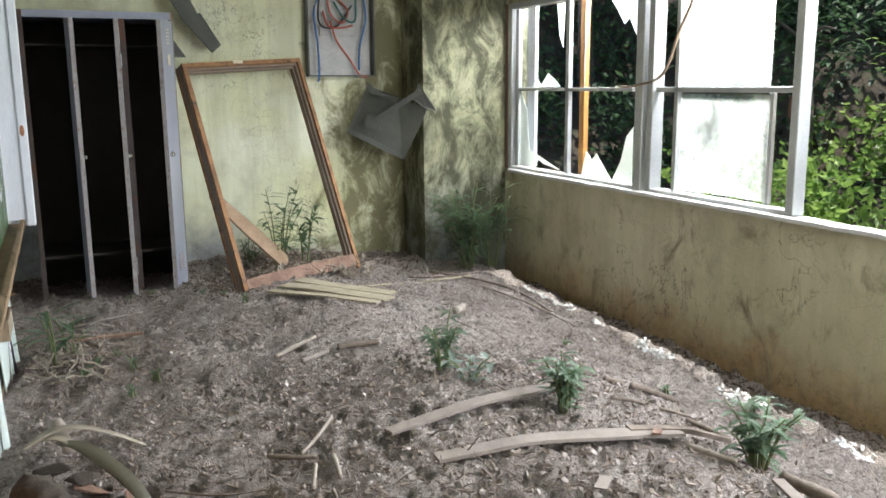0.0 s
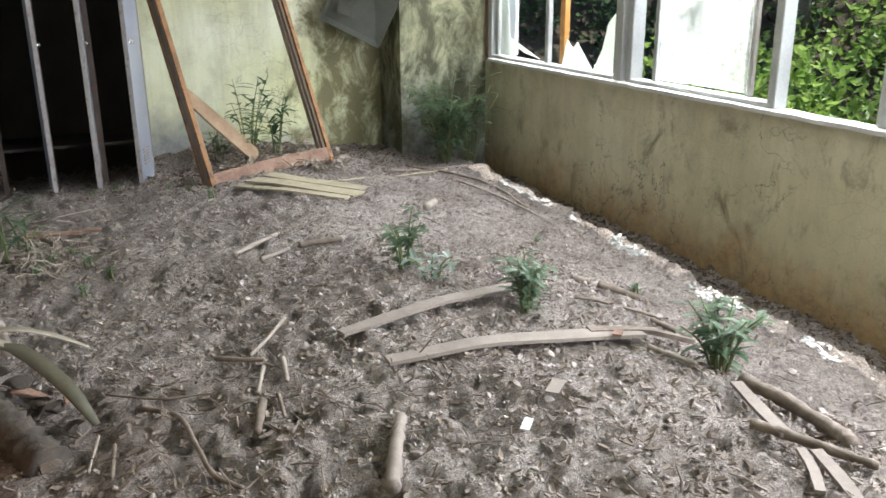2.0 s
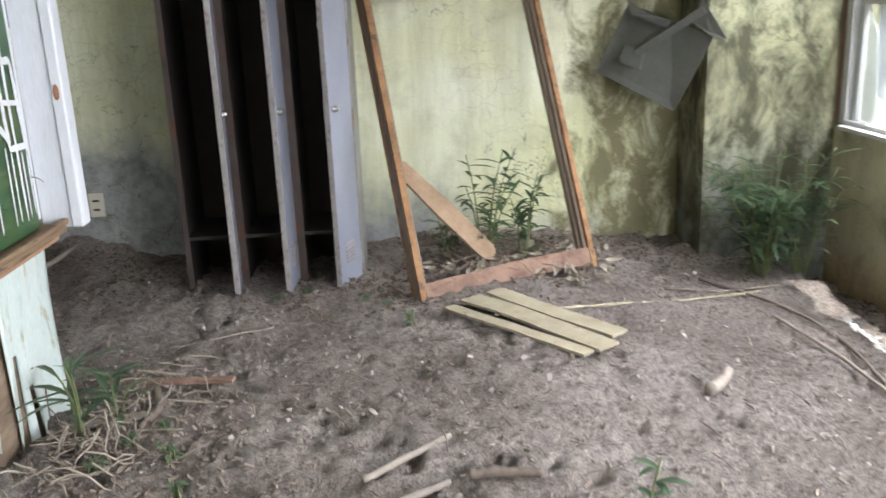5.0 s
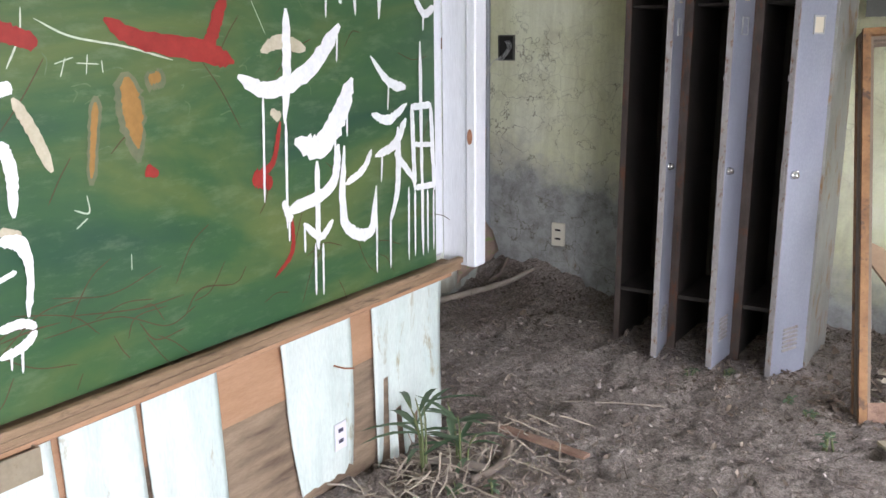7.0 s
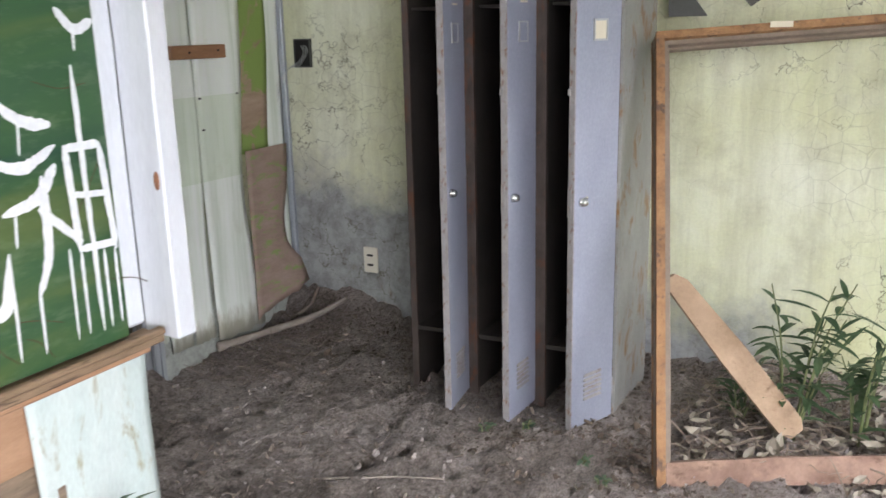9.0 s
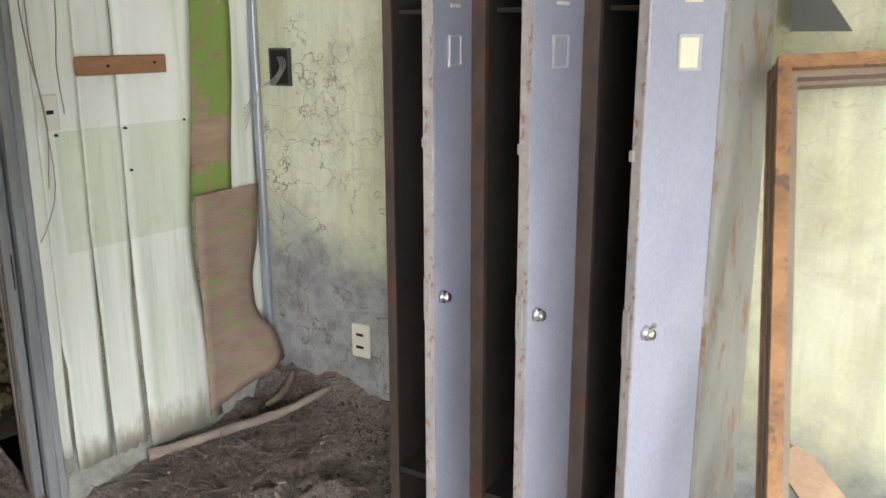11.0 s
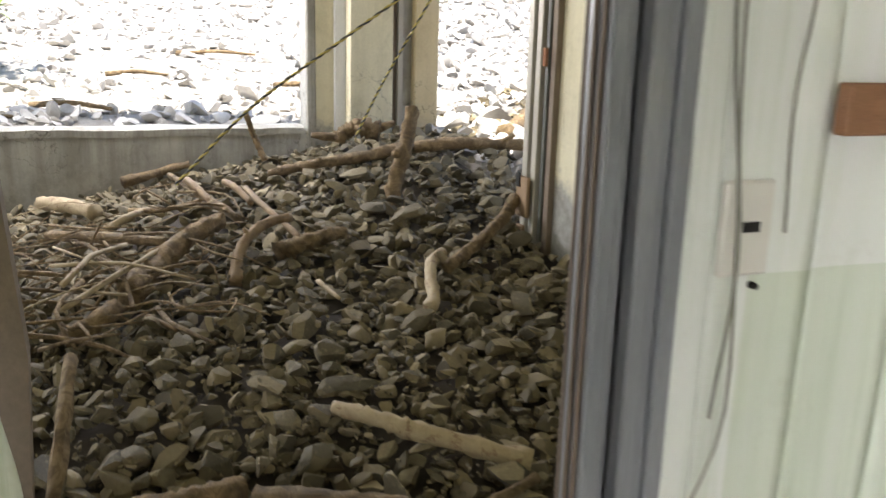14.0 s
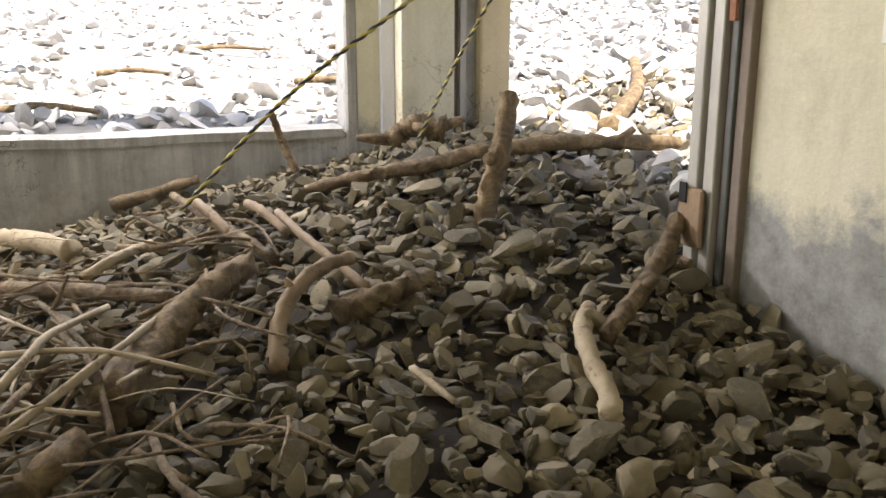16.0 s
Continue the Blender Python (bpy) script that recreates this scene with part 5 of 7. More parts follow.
for y, z in ((6.55, 1.785), (6.765, 1.792)):
    disc(blk, "screw", PX + 0.051, y, z, 0.007, M_HOLE)
for y, z in ((6.325, 1.545), (6.625, 1.545), (6.92, 1.553), (6.635, 1.378)):
    sc = thing("screw", "dark screw head in the white panel", "screw", "screws in the panel")
    disc(sc, "head", PX + 0.02, y, z, 0.0055, M_HOLE, deep=0.012)
M_PLASTIC, n_, l_, b_ = shader("yellowed_plastic", 0.4)
b_.inputs["Base Color"].default_value = (0.70, 0.66, 0.56, 1)
M_PALEPLASTIC, n_, l_, b_ = shader("pale_plastic", 0.4)
b_.inputs["Base Color"].default_value = (0.76, 0.75, 0.68, 1)
sw = thing("light_switch", "pale plastic switch plate with a dark hole", "switch")
part("plate", boxed(PX + 0.008, 6.262, 1.56, PX + 0.02, 6.347, 1.692, bevel=0.004), M_PALEPLASTIC, sw)
part("rocker_hole", boxed(PX + 0.0205, 6.295, 1.622, PX + 0.024, 6.322, 1.636), M_HOLE, sw)
M_WIRE = plain("grey_wire", (0.24, 0.24, 0.19), (0.34, 0.34, 0.28), 9, 0.6)
wires = thing("loose_wires", "thin grey loose wires hanging down the panel", "wire")
cable(wires, [(PX + 0.02, 6.24, 2.6), (PX + 0.03, 6.23, 2.1), (PX + 0.03, 6.245, 1.86), (PX + 0.03, 6.285, 1.6), (PX + 0.03, 6.265, 1.36)], 0.0024, M_WIRE, "")
cable(wires, [(PX + 0.02, 6.27, 2.6), (PX + 0.03, 6.255, 2.0), (PX + 0.03, 6.26, 1.82), (PX + 0.03, 6.285, 1.55), (PX + 0.03, 6.29, 1.35), (PX + 0.03, 6.24, 1.22), (PX + 0.02, 6.215, 1.17)], 0.0022, M_WIRE, "")
cable(wires, [(PX + 0.02, 6.40, 2.6), (PX + 0.03, 6.37, 2.0), (PX + 0.03, 6.35, 1.8), (PX + 0.03, 6.36, 1.62)], 0.0022, M_WIRE, "")

jb = thing("junction_box", "empty dark junction box hole with stray wires", "junction box")
part("recess", boxed(-1.44, 7.385, 1.68, -1.335, 7.399, 1.83), M_HOLE, jb)
for b in ((-1.447, 7.38, 1.672, -1.44, 7.3985, 1.838), (-1.335, 7.38, 1.672, -1.328, 7.3985, 1.838), (-1.44, 7.38, 1.672, -1.335, 7.3985, 1.68), (-1.44, 7.38, 1.83, -1.335, 7.3985, 1.838)):
    part("rim", boxed(*b), M_PLATE, jb)
for k in range(4):
    cable(jb, [(-1.40 + 0.012 * k, 7.384, 1.80), (-1.37 + 0.01 * k, 7.37, 1.76), (-1.40, 7.36, 1.71 - 0.01 * k), (-1.47, 7.34, 1.66), (-1.5, 7.26, 1.57 - 0.03 * k)], 0.0018, M_ALU, "grey wire")
so = thing("wall_socket", "old cream wall socket with two dark slots", "socket")
part("plate", boxed(-1.025, 7.383, 0.445, -0.925, 7.3995, 0.605, bevel=0.006), M_PLASTIC, so)
for z in (0.49, 0.55):
    part("slot", boxed(-0.995, 7.379, z, -0.955, 7.3828, z + 0.012), M_HOLE, so)

# ---- doorway ----
M_JAMB = plain("lilac_grey_jamb", (0.30, 0.32, 0.34), (0.44, 0.46, 0.48), 3, 0.4, 0.2, 0.1, (4, 4, 0.5))
jamb = thing("door_jamb", "ribbed grey aluminium door jamb", "jamb")
for k, (y0, y1, x0, x1) in enumerate(((6.075, 6.10, -1.56, -1.515), (6.085, 6.125, -1.59, -1.56), (6.10, 6.125, -1.56, -1.525), (6.125, 6.15, -1.66, -1.505), (6.15, 6.175, -1.65, -1.52), (6.175, 6.203, -1.66, -1.51))):
    part("rib", boxed(x0, y0, -0.2, x1, y1, CEIL, bevel=0.003), M_JAMB, jamb)
# Proud bars, every other one dark: groove shade is put into their colour.
for k in range(6):
    x0 = -1.655 + 0.024 * k
    part("groove", boxed(x0, 6.117 - 0.004 * (k % 2), -0.2, x0 + 0.010, 6.1245, CEIL, bevel=0.002), (M_FRAMEIN, M_JAMB)[k % 2], jamb)
# Two more dark bars that stand in for groove shade.
for x0 in (-1.555, -1.535):
    part("groove", boxed(x0, 6.069, -0.2, x0 + 0.008, 6.0745, CEIL, bevel=0.002), M_FRAMEIN, jamb)
part("strike_plate", boxed(-1.528, 6.0985, 1.02, -1.512, 6.101, 1.15), M_HOLE, jamb)
far_jamb = thing("leaning_jamb", "leaning dark door jamb with a torn white strip", "jamb")
bm = bmesh.new()
tube(bm, [(-2.55, 5.245, 0.3), (-2.5, 5.30, 1.2), (-2.46, 5.22, 2.4)], [0.05, 0.045, 0.045], 4)
part("jamb_post", bm, M_FRAMEIN, far_jamb)
strip_sheet("torn_strip", far_jamb, -2.40, lambda z: 5.16, lambda z: 5.285 + 0.02 * math.sin(z * 9), 0.6, 1.28, M_PANEL, 0.03, 0.006, 0.05, 12, label="torn white painted strip")

# ---- the next room: second door frame, switch, pillar ----
jamb2 = thing("door_frame", "weathered grey aluminium and timber door frame post", "door frame")
M_FRAMEALU = plain("weathered_frame_paint", (0.40, 0.38, 0.33), (0.52, 0.49, 0.42), 3, 0.5, 0.1, 0.2, (5, 5, 0.5))
for x0, x1, y0, y1, mt in ((-4.215, -4.165, 7.34, 7.60, M_FRAMEALU), (-4.165, -4.15, 7.37, 7.58, M_FRAMEIN), (-4.15, -4.10, 7.35, 7.59, M_FRAMEALU), (-4.10, -4.075, 7.375, 7.58, M_BROWNSTRIP), (-4.075, -4.045, 7.36, 7.59, M_PLATE), (-4.045, -4.0, 7.37, 7.585, M_FRAMEIN)):
    part("frame_member", boxed(x0, y0, 0.3, x1, y1, CEIL, bevel=0.004), mt, jamb2)
M_SPLINT = plain("splintered_wood", (0.24, 0.155, 0.09), (0.36, 0.25, 0.155), 5, 0.85, 0, 0.7, (1, 1, 0.5))
part("splintered_block", boxed(-4.225, 7.318, 1.06, -4.11, 7.339, 1.25, bevel=0.006), M_SPLINT, jamb2, "splintered timber block")
part("splintered_block", boxed(-4.22, 7.32, 0.75, -4.15, 7.339, 1.018, bevel=0.006), M_SPLINT, jamb2)
part("latch_hole", boxed(-4.215, 7.312, 1.20, -4.18, 7.317, 1.265), M_HOLE, jamb2)
part("rusty_latch", boxed(-4.075, 7.345, 1.76, -4.05, 7.359, 1.84), M_RUSTSPOT, jamb2)
sw2 = thing("light_switch", "cream plastic switch plate on the cream wall", "switch")
part("plate", boxed(-3.565, 7.386, 1.692, -3.485, 7.3995, 1.835, bevel=0.004), M_PALEPLASTIC, sw2)
part("rocker", boxed(-3.536, 7.380, 1.756, -3.516, 7.3858, 1.77), M_HOLE, sw2)

M_WARM = plaster("warm_plaster", (0.60, 0.50, 0.30), (0.70, 0.60, 0.40), (0.36, 0.28, 0.16), (0.4, 0.36, 0.3), 1.0, 1.4, None, 0.6, 0.3)
pil = tagged(new("pillar_end"), "pillar with cream faces and a groove for a door", "pillar", kind="structure")
part("white_edge", boxed(FX - 0.1, 7.015, -0.4, FX + 0.03, 7.095, CEIL, bevel=0.005), M_POST, pil)
part("pillar_face", boxed(FX - 0.1, 7.095, -0.4, FX + 0.14, 7.40, CEIL, bevel=0.005), M_SWITCHWALL, pil)
part("groove_strip", boxed(FX - 0.1, 7.40, -0.4, FX + 0.06, 7.45, CEIL), M_FRAMEIN, pil)
part("groove_strip", boxed(FX - 0.1, 7.45, -0.4, FX + 0.10, 7.485, CEIL), M_FRAMEALU, pil)
part("groove_strip", boxed(FX - 0.1, 7.485, -0.4, FX + 0.05, 7.565, CEIL), M_CONCRETE, pil)
part("pillar_face", boxed(FX - 0.1, 7.565, -0.4, FX + 0.12, 7.745, CEIL, bevel=0.01), M_WARM, pil)
part("rough_reveal", boxed(FX - 0.19, 6.82, -0.4, FX + 0.012, 6.89, CEIL, bevel=0.012), M_CONCRETE, pil)
bm = bmesh.new()
ys = [2.0 + 0.1 * i for i in range(49)]
prof = [(FX - 0.24, 1.222), (FX - 0.24, 1.25), (FX - 0.02, 1.262), (FX + 0.025, 1.245), (FX + 0.025, 1.20)]
rows_ = [[bm.verts.new((x + 0.012 * noise.noise(Vector((y * 5, x * 9, 0))), y, z + 0.012 * noise.noise(Vector((y * 6, x * 9, 5))))) for x, z in prof] for y in ys]
for r0, r1 in zip(rows_, rows_[1:]):
    for k in range(5):
        bm.faces.new((r0[k], r0[(k + 1) % 5], r1[(k + 1) % 5], r1[k]))
tagged(link("far_sill", bm, M_CONCRETE), "broken concrete sill of the wide opening", "sill", kind="structure")

# ---- rope ----
M_ROPE = plain("yellow_rope", (0.42, 0.34, 0.07), (0.55, 0.46, 0.14), 20, 0.8, 0, 0.4)


def rope(pts):
    """A twisted two-colour rope: two strands wound round each other."""
    line = spline(pts, 120)
    ob = thing("rope", "yellow and black twisted rope strung across the opening", "rope", "ropes")
    for s, mat in ((0.0, M_ROPE), (math.pi, M_BLACKW)):
        bm = bmesh.new()
        out = []
        for i, p in enumerate(line):
            d = (line[min(i + 1, 119)] - line[max(i - 1, 0)]).normalized()
            a = d.orthogonal().normalized()
            b = d.cross(a)
            w = s + i * 1.15
            out.append(p + (a * math.cos(w) + b * math.sin(w)) * 0.004)
        tube(bm, out, [0.0055] * 120, 5)
        part("strand", bm, mat, ob, "", True)


rope([(-5.05, 5.83, 1.12), (-5.0, 6.2, 1.50), (-4.95, 6.68, 1.86), (-4.9, 7.38, 2.36)])
rope([(-5.55, 6.90, 1.28), (-5.5, 7.05, 1.60), (-5.45, 7.23, 1.93), (-5.4, 7.5, 2.4)])


# ---- stones ----
M_ROCK, n_, l_, b_ = shader("olive_grey_stone", 0.8)
v_ = coords(n_, l_, (1, 1, 1), True)
info_ = n_.new("ShaderNodeObjectInfo")
isl_ = n_.new("ShaderNodeNewGeometry")
pick_ = math_node(n_, l_, "FRACT", math_node(n_, l_, "ADD", info_.outputs["Random"], isl_.outputs["Random Per Island"]))
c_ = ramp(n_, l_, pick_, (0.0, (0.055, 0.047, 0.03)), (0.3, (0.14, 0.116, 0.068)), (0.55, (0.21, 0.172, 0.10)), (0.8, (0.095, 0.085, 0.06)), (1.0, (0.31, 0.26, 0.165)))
c_ = blend(n_, l_, 0.55, c_, ramp(n_, l_, grain(n_, l_, v_, 14, 9, 0.7), (0.3, (0.42, 0.4, 0.36)), (0.7, (1.15, 1.1, 1.0))), "MULTIPLY")
c_ = blend(n_, l_, math_node(n_, l_, "MULTIPLY", ramp(n_, l_, grain(n_, l_, v_, 5, 6, 0.7), (0.55, G0), (0.7, G1)), 0.5), c_, (0.34, 0.29, 0.18))
l_.new(c_, b_.inputs["Base Color"])
relief(n_, l_, b_, grain(n_, l_, v_, 45, 8, 0.7), 0.7, 0.006)


def stone_mesh(seed, fine):
    """A water-worn, broken stone about 1 m across: a ball cut by flat faces."""
    rnd = random.Random(seed)
    bm = bmesh.new()
    bmesh.ops.create_icosphere(bm, subdivisions=fine, radius=0.5)
    sx_, sy_, sz_ = 1.0, rnd.uniform(0.5, 0.9), rnd.uniform(0.38, 0.7)
    cuts = [(Vector((rnd.gauss(0, 1), rnd.gauss(0, 1), rnd.gauss(0, 1))).normalized(), rnd.uniform(0.16, 0.36)) for _ in range(11)]
    for v in bm.verts:
        for _ in range(2):
            for nr, d in cuts:
                e = v.co.dot(nr) - d
                if e > 0:
                    v.co -= nr * e
        v.co *= 1 + 0.05 * noise.noise(v.co * 5 + Vector((seed * 3.1, 0, 0)))
        v.co.x, v.co.y, v.co.z = v.co.x * sx_, v.co.y * sy_, v.co.z * sz_
    return bm


STONES = []
for s in range(16):
    bm = stone_mesh(s, 3)
    me = bpy.data.meshes.new("rock")
    bm.to_mesh(me)
    bm.free()
    me.materials.append(M_ROCK)
    me.shade_smooth()
    me.set_sharp_from_angle(angle=radians(16))
    STONES.append(me)


def raw(seed, fine):
    bm = stone_mesh(seed, fine)
    bm.verts.ensure_lookup_table()
    vs = np.array([v.co[:] for v in bm.verts])
    fs = np.array([[v.index for v in f.verts] for f in bm.faces])
    bm.free()
    return vs, fs


RAW = [raw(40 + s, 2) for s in range(12)]
RAW_SMALL = [raw(80 + s, 1) for s in range(10)]


def scatter(name, spots, sources, material, label, category, seed=0, smooth=True, flat=1.0):
    """Many small pieces in one mesh. spots: (x, y, z, size)."""
    rng = np.random.default_rng(seed)
    vv, ff, base = [], [], 0
    for x, y, z, s in spots:
        vs, fs = sources[rng.integers(len(sources))]
        a, t, u = rng.uniform(0, 2 * math.pi), rng.normal(0, 0.45), rng.normal(0, 0.45)
        ra = np.array(Euler((t, u, a)).to_matrix())
        vv.append((vs * np.array((1, 1, flat)) * s) @ ra.T + np.array((x, y, z)))
        ff.append(fs + base)
        base += len(vs)
    v, f = np.concatenate(vv), np.concatenate(ff)
    me = bpy.data.meshes.new(name)
    me.from_pydata(v.tolist(), [], f.tolist())
    me.materials.append(material)
    if smooth:
        me.shade_smooth()
        me.set_sharp_from_angle(angle=radians(30))
    return tagged(new(name, me), label, category, kind="stuff")


random.seed(5)
# the stones that lie on top, one by one
placed = []
tries = 0
while len(placed) < 290 and tries < 9000:
    tries += 1
    x, y = random.uniform(-5.9, -2.25), random.uniform(5.05, 7.36)
    if random.random() > 0.35 + 0.65 * smooth_step(-6.0, -3.0, x):
        continue
    s = min(0.24, max(0.085, random.lognormvariate(-2.2, 0.36)))
    if y > 7.38 - 0.4 * s or any((x - a) ** 2 + (y - b) ** 2 < (0.42 * (s + c)) ** 2 for a, b, c in placed):
        continue
    placed.append((x, y, s))
    ob = new("rock", STONES[random.randrange(16)])
    tagged(ob, "olive-grey broken stone lying on the debris pile", "rock", "stones of the debris pile")
    ob.matrix_world = Matrix.Translation((x, y, pile_base(x, y) + 0.16 * s)) @ Euler((random.gauss(0, 0.35), random.gauss(0, 0.35), random.uniform(0, 6.28))).to_matrix().to_4x4() @ Matrix.Diagonal((s, s, s * random.uniform(0.8, 1.1), 1))
spots = []
for _ in range(7500):
    x, y = random.uniform(-6.5, -1.75), random.uniform(4.3, 7.37)
    s = min(0.17, random.lognormvariate(-2.55, 0.4))
    spots.append((x, y, pile_base(x, y) - 0.02 + random.uniform(-0.02, 0.03), s))
# Dark stones outside the doorway stand in for the shade on the scree there.
for _ in range(2600):
    x, y = random.uniform(-7.2, -4.15), random.uniform(7.3, 10.8)
    spots.append((x, y, max(outdoors(x, y), pile_base(x, min(y, 7.6)) - 0.25 * max(0.0, y - 7.6)) + random.uniform(-0.02, 0.03), min(0.2, random.lognormvariate(-2.4, 0.4))))
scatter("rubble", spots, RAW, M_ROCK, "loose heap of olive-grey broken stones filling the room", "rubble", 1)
spots = []
for _ in range(2600):
    x, y = random.uniform(-3.6, -1.7), random.uniform(5.2, 7.37)
    spots.append((x, y, pile_base(x, y) + random.uniform(-0.03, 0.02), random.uniform(0.015, 0.045)))
scatter("gravel", spots, RAW_SMALL, M_ROCK, "small gravel between the stones near the wall", "gravel", 2)
# Paler copy of the debris stone: the glare outdoors is put into its colour.
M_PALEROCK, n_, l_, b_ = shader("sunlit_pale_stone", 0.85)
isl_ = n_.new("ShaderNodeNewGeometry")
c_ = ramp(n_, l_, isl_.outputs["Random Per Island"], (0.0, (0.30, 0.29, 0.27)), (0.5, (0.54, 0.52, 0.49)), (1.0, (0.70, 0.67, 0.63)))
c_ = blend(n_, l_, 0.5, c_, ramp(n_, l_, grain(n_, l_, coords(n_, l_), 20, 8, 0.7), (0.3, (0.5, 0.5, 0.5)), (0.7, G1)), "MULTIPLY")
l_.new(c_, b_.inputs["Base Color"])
spots = []
while len(spots) < 11000:
    d = random.random() ** 1.6 * 16
    if random.random() < 0.55:
        x, y = -4.1 - random.uniform(0, 8.5), 7.65 + d
    else:
        x, y = -6.85 - d, random.uniform(2.5, 13)
    if x > -4.05 and y < 7.7:
        continue
    s = min(0.4, random.lognormvariate(-2.15, 0.5))
    spots.append((x, y, outdoors(x, y) + 0.1 * s, s))
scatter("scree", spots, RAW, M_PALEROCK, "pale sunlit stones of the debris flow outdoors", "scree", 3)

# ---- driftwood ----
M_LOG, n_, l_, b_ = shader("bleached_driftwood", 0.82)
info_ = n_.new("ShaderNodeObjectInfo")
v_ = coords(n_, l_)
c_ = ramp(n_, l_, grain(n_, l_, v_, 16, 10, 0.72, 0.6), (0.32, (0.065, 0.045, 0.025)), (0.5, (0.21, 0.152, 0.082)), (0.68, (0.42, 0.325, 0.19)))
c_ = blend(n_, l_, 0.5, c_, ramp(n_, l_, info_.outputs["Random"], (0.0, (0.6, 0.52, 0.45)), (0.5, (1, 0.9, 0.78)), (1.0, (1.3, 1.15, 0.98))), "MULTIPLY")
l_.new(c_, b_.inputs["Base Color"])
relief(n_, l_, b_, grain(n_, l_, v_, 42, 10, 0.75, 1.0), 1.0, 0.02)
M_ORANGELOG = plain("orange_brown_wood", (0.16, 0.105, 0.055), (0.30, 0.205, 0.11), 10, 0.75, 0, 0.6, wear=(0.12, 0.07, 0.04), wear_at=0.6)
M_PALELOG = plain("peeled_pale_wood", (0.29, 0.22, 0.125), (0.43, 0.35, 0.22), 12, 0.75, 0, 0.7, wear=(0.17, 0.10, 0.055), wear_at=0.58)


def log(pts, r0, r1, label, name="log", material=None, sides=12, n=26, rough=0.5, seed=0.0, knots=()):
    """A barkless limb along pts, with a broken end and stubs of side branches."""
    bm = bmesh.new()
    line = spline(pts, n)
    tube(bm, line, [0.72 * (r0 + (r1 - r0) * i / (n - 1)) * (1 + 0.18 * noise.noise(Vector((i * 0.8, seed, 2)))) for i in range(n)], sides, rough, seed)
    ob = tagged(link(name, bm, material or M_LOG, smooth=True), label, name)
    for k, (u, d, ln) in enumerate(knots):
        o = line[int(u * (n - 1))]
        bm = bmesh.new()
        tube(bm, [o, o + Vector(d) * ln * 0.6, o + Vector(d) * ln], [r0 * 0.55, r0 * 0.42, r0 * 0.3], 7, 0.3, seed + k)
        part("branch_stub", bm, material or M_LOG, ob, "", True)
    return ob


log([(-4.74, 6.84, 0.84), (-4.83, 6.91, 1.10), (-4.83, 6.97, 1.32), (-4.90, 7.03, 1.51)], 0.062, 0.05, "upright bleached log stuck in the stones", seed=1, knots=((0.62, (0.3, -0.9, 0.1), 0.07),))
log([(-3.98, 6.85, 0.96), (-3.84, 6.75, 0.955), (-3.69, 6.69, 0.925), (-3.56, 6.655, 0.90), (-3.45, 6.60, 0.89)], 0.032, 0.036, "pale peeled log end lying on the stones", material=M_PALELOG, seed=2)
log([(-4.22, 7.32, 1.14), (-4.12, 7.20, 1.06), (-3.98, 7.03, 1.0), (-3.80, 6.80, 0.94)], 0.042, 0.036, "mossy brown log leaning by the door frame", seed=3, knots=((0.7, (0.5, 0.3, 0.6), 0.08),))
log([(-5.62, 6.40, 1.07), (-5.52, 6.62, 1.13), (-5.44, 6.90, 1.18), (-5.36, 7.18, 1.25)], 0.034, 0.05, "long bleached trunk lying across the pile", n=20, seed=4, knots=((0.4, (0.6, 0.2, 0.4), 0.10),))
log([(-5.38, 7.22, 1.24), (-5.25, 7.42, 1.275), (-5.16, 7.66, 1.275), (-5.08, 7.95, 1.27)], 0.05, 0.042, "mossy grey trunk lying across the pile", n=20, seed=40, knots=((0.7, (0.2, 0.6, 0.5), 0.12),))
log([(-4.56, 5.98, 1.03), (-4.38, 5.83, 1.0), (-4.18, 5.70, 0.95), (-3.90, 5.55, 0.89)], 0.052, 0.074, "thick brown log half sunk in sticks", seed=5, rough=0.7)
log([(-4.45, 6.28, 1.05), (-4.36, 6.16, 1.05), (-4.26, 6.06, 1.01), (-4.16, 6.0, 0.95), (-4.03, 5.97, 0.88)], 0.028, 0.038, "crooked orange-brown branch on the stones", material=M_ORANGELOG, seed=6, knots=((0.5, (-0.2, -0.4, 0.6), 0.06),))
log([(-4.22, 6.17, 0.945), (-4.25, 6.33, 0.985), (-4.35, 6.51, 0.985)], 0.054, 0.04, "short split slab of brown wood", seed=7, rough=0.8)
log([(-5.98, 6.90, 1.22), (-5.95, 7.02, 1.30), (-5.88, 7.16, 1.28)], 0.06, 0.085, "gnarled root stump by the pillar", name="root", rough=0.8, seed=8, knots=((0.9, (0.2, 0.8, 0.3), 0.16), (0.1, (-0.1, -1, 0.1), 0.18), (0.5, (0.9, 0.1, 0.0), 0.14)))
log([(-6.1, 6.46, 1.08), (-6.15, 6.40, 1.24), (-6.05, 6.34, 1.38)], 0.03, 0.022, "broken stick standing by the far wall", name="stick", seed=9)
log([(-5.16, 6.19, 1.07), (-4.92, 6.21, 1.05), (-4.68, 6.26, 1.01), (-4.42, 6.33, 0.95)], 0.02, 0.02, "long straight orange-brown branch on the stones", material=M_ORANGELOG, seed=62, n=16)
log([(-6.05, 5.14, 0.87), (-5.77, 5.29, 0.90), (-5.56, 5.44, 0.90)], 0.055, 0.055, "thick yellow log with cut ends", material=M_PALELOG, seed=65, n=14)
log([(-6.33, 5.60, 0.93), (-6.38, 5.79, 0.97), (-6.44, 6.02, 1.02)], 0.05, 0.035, "weathered brown log below the far wall", seed=60, n=14)
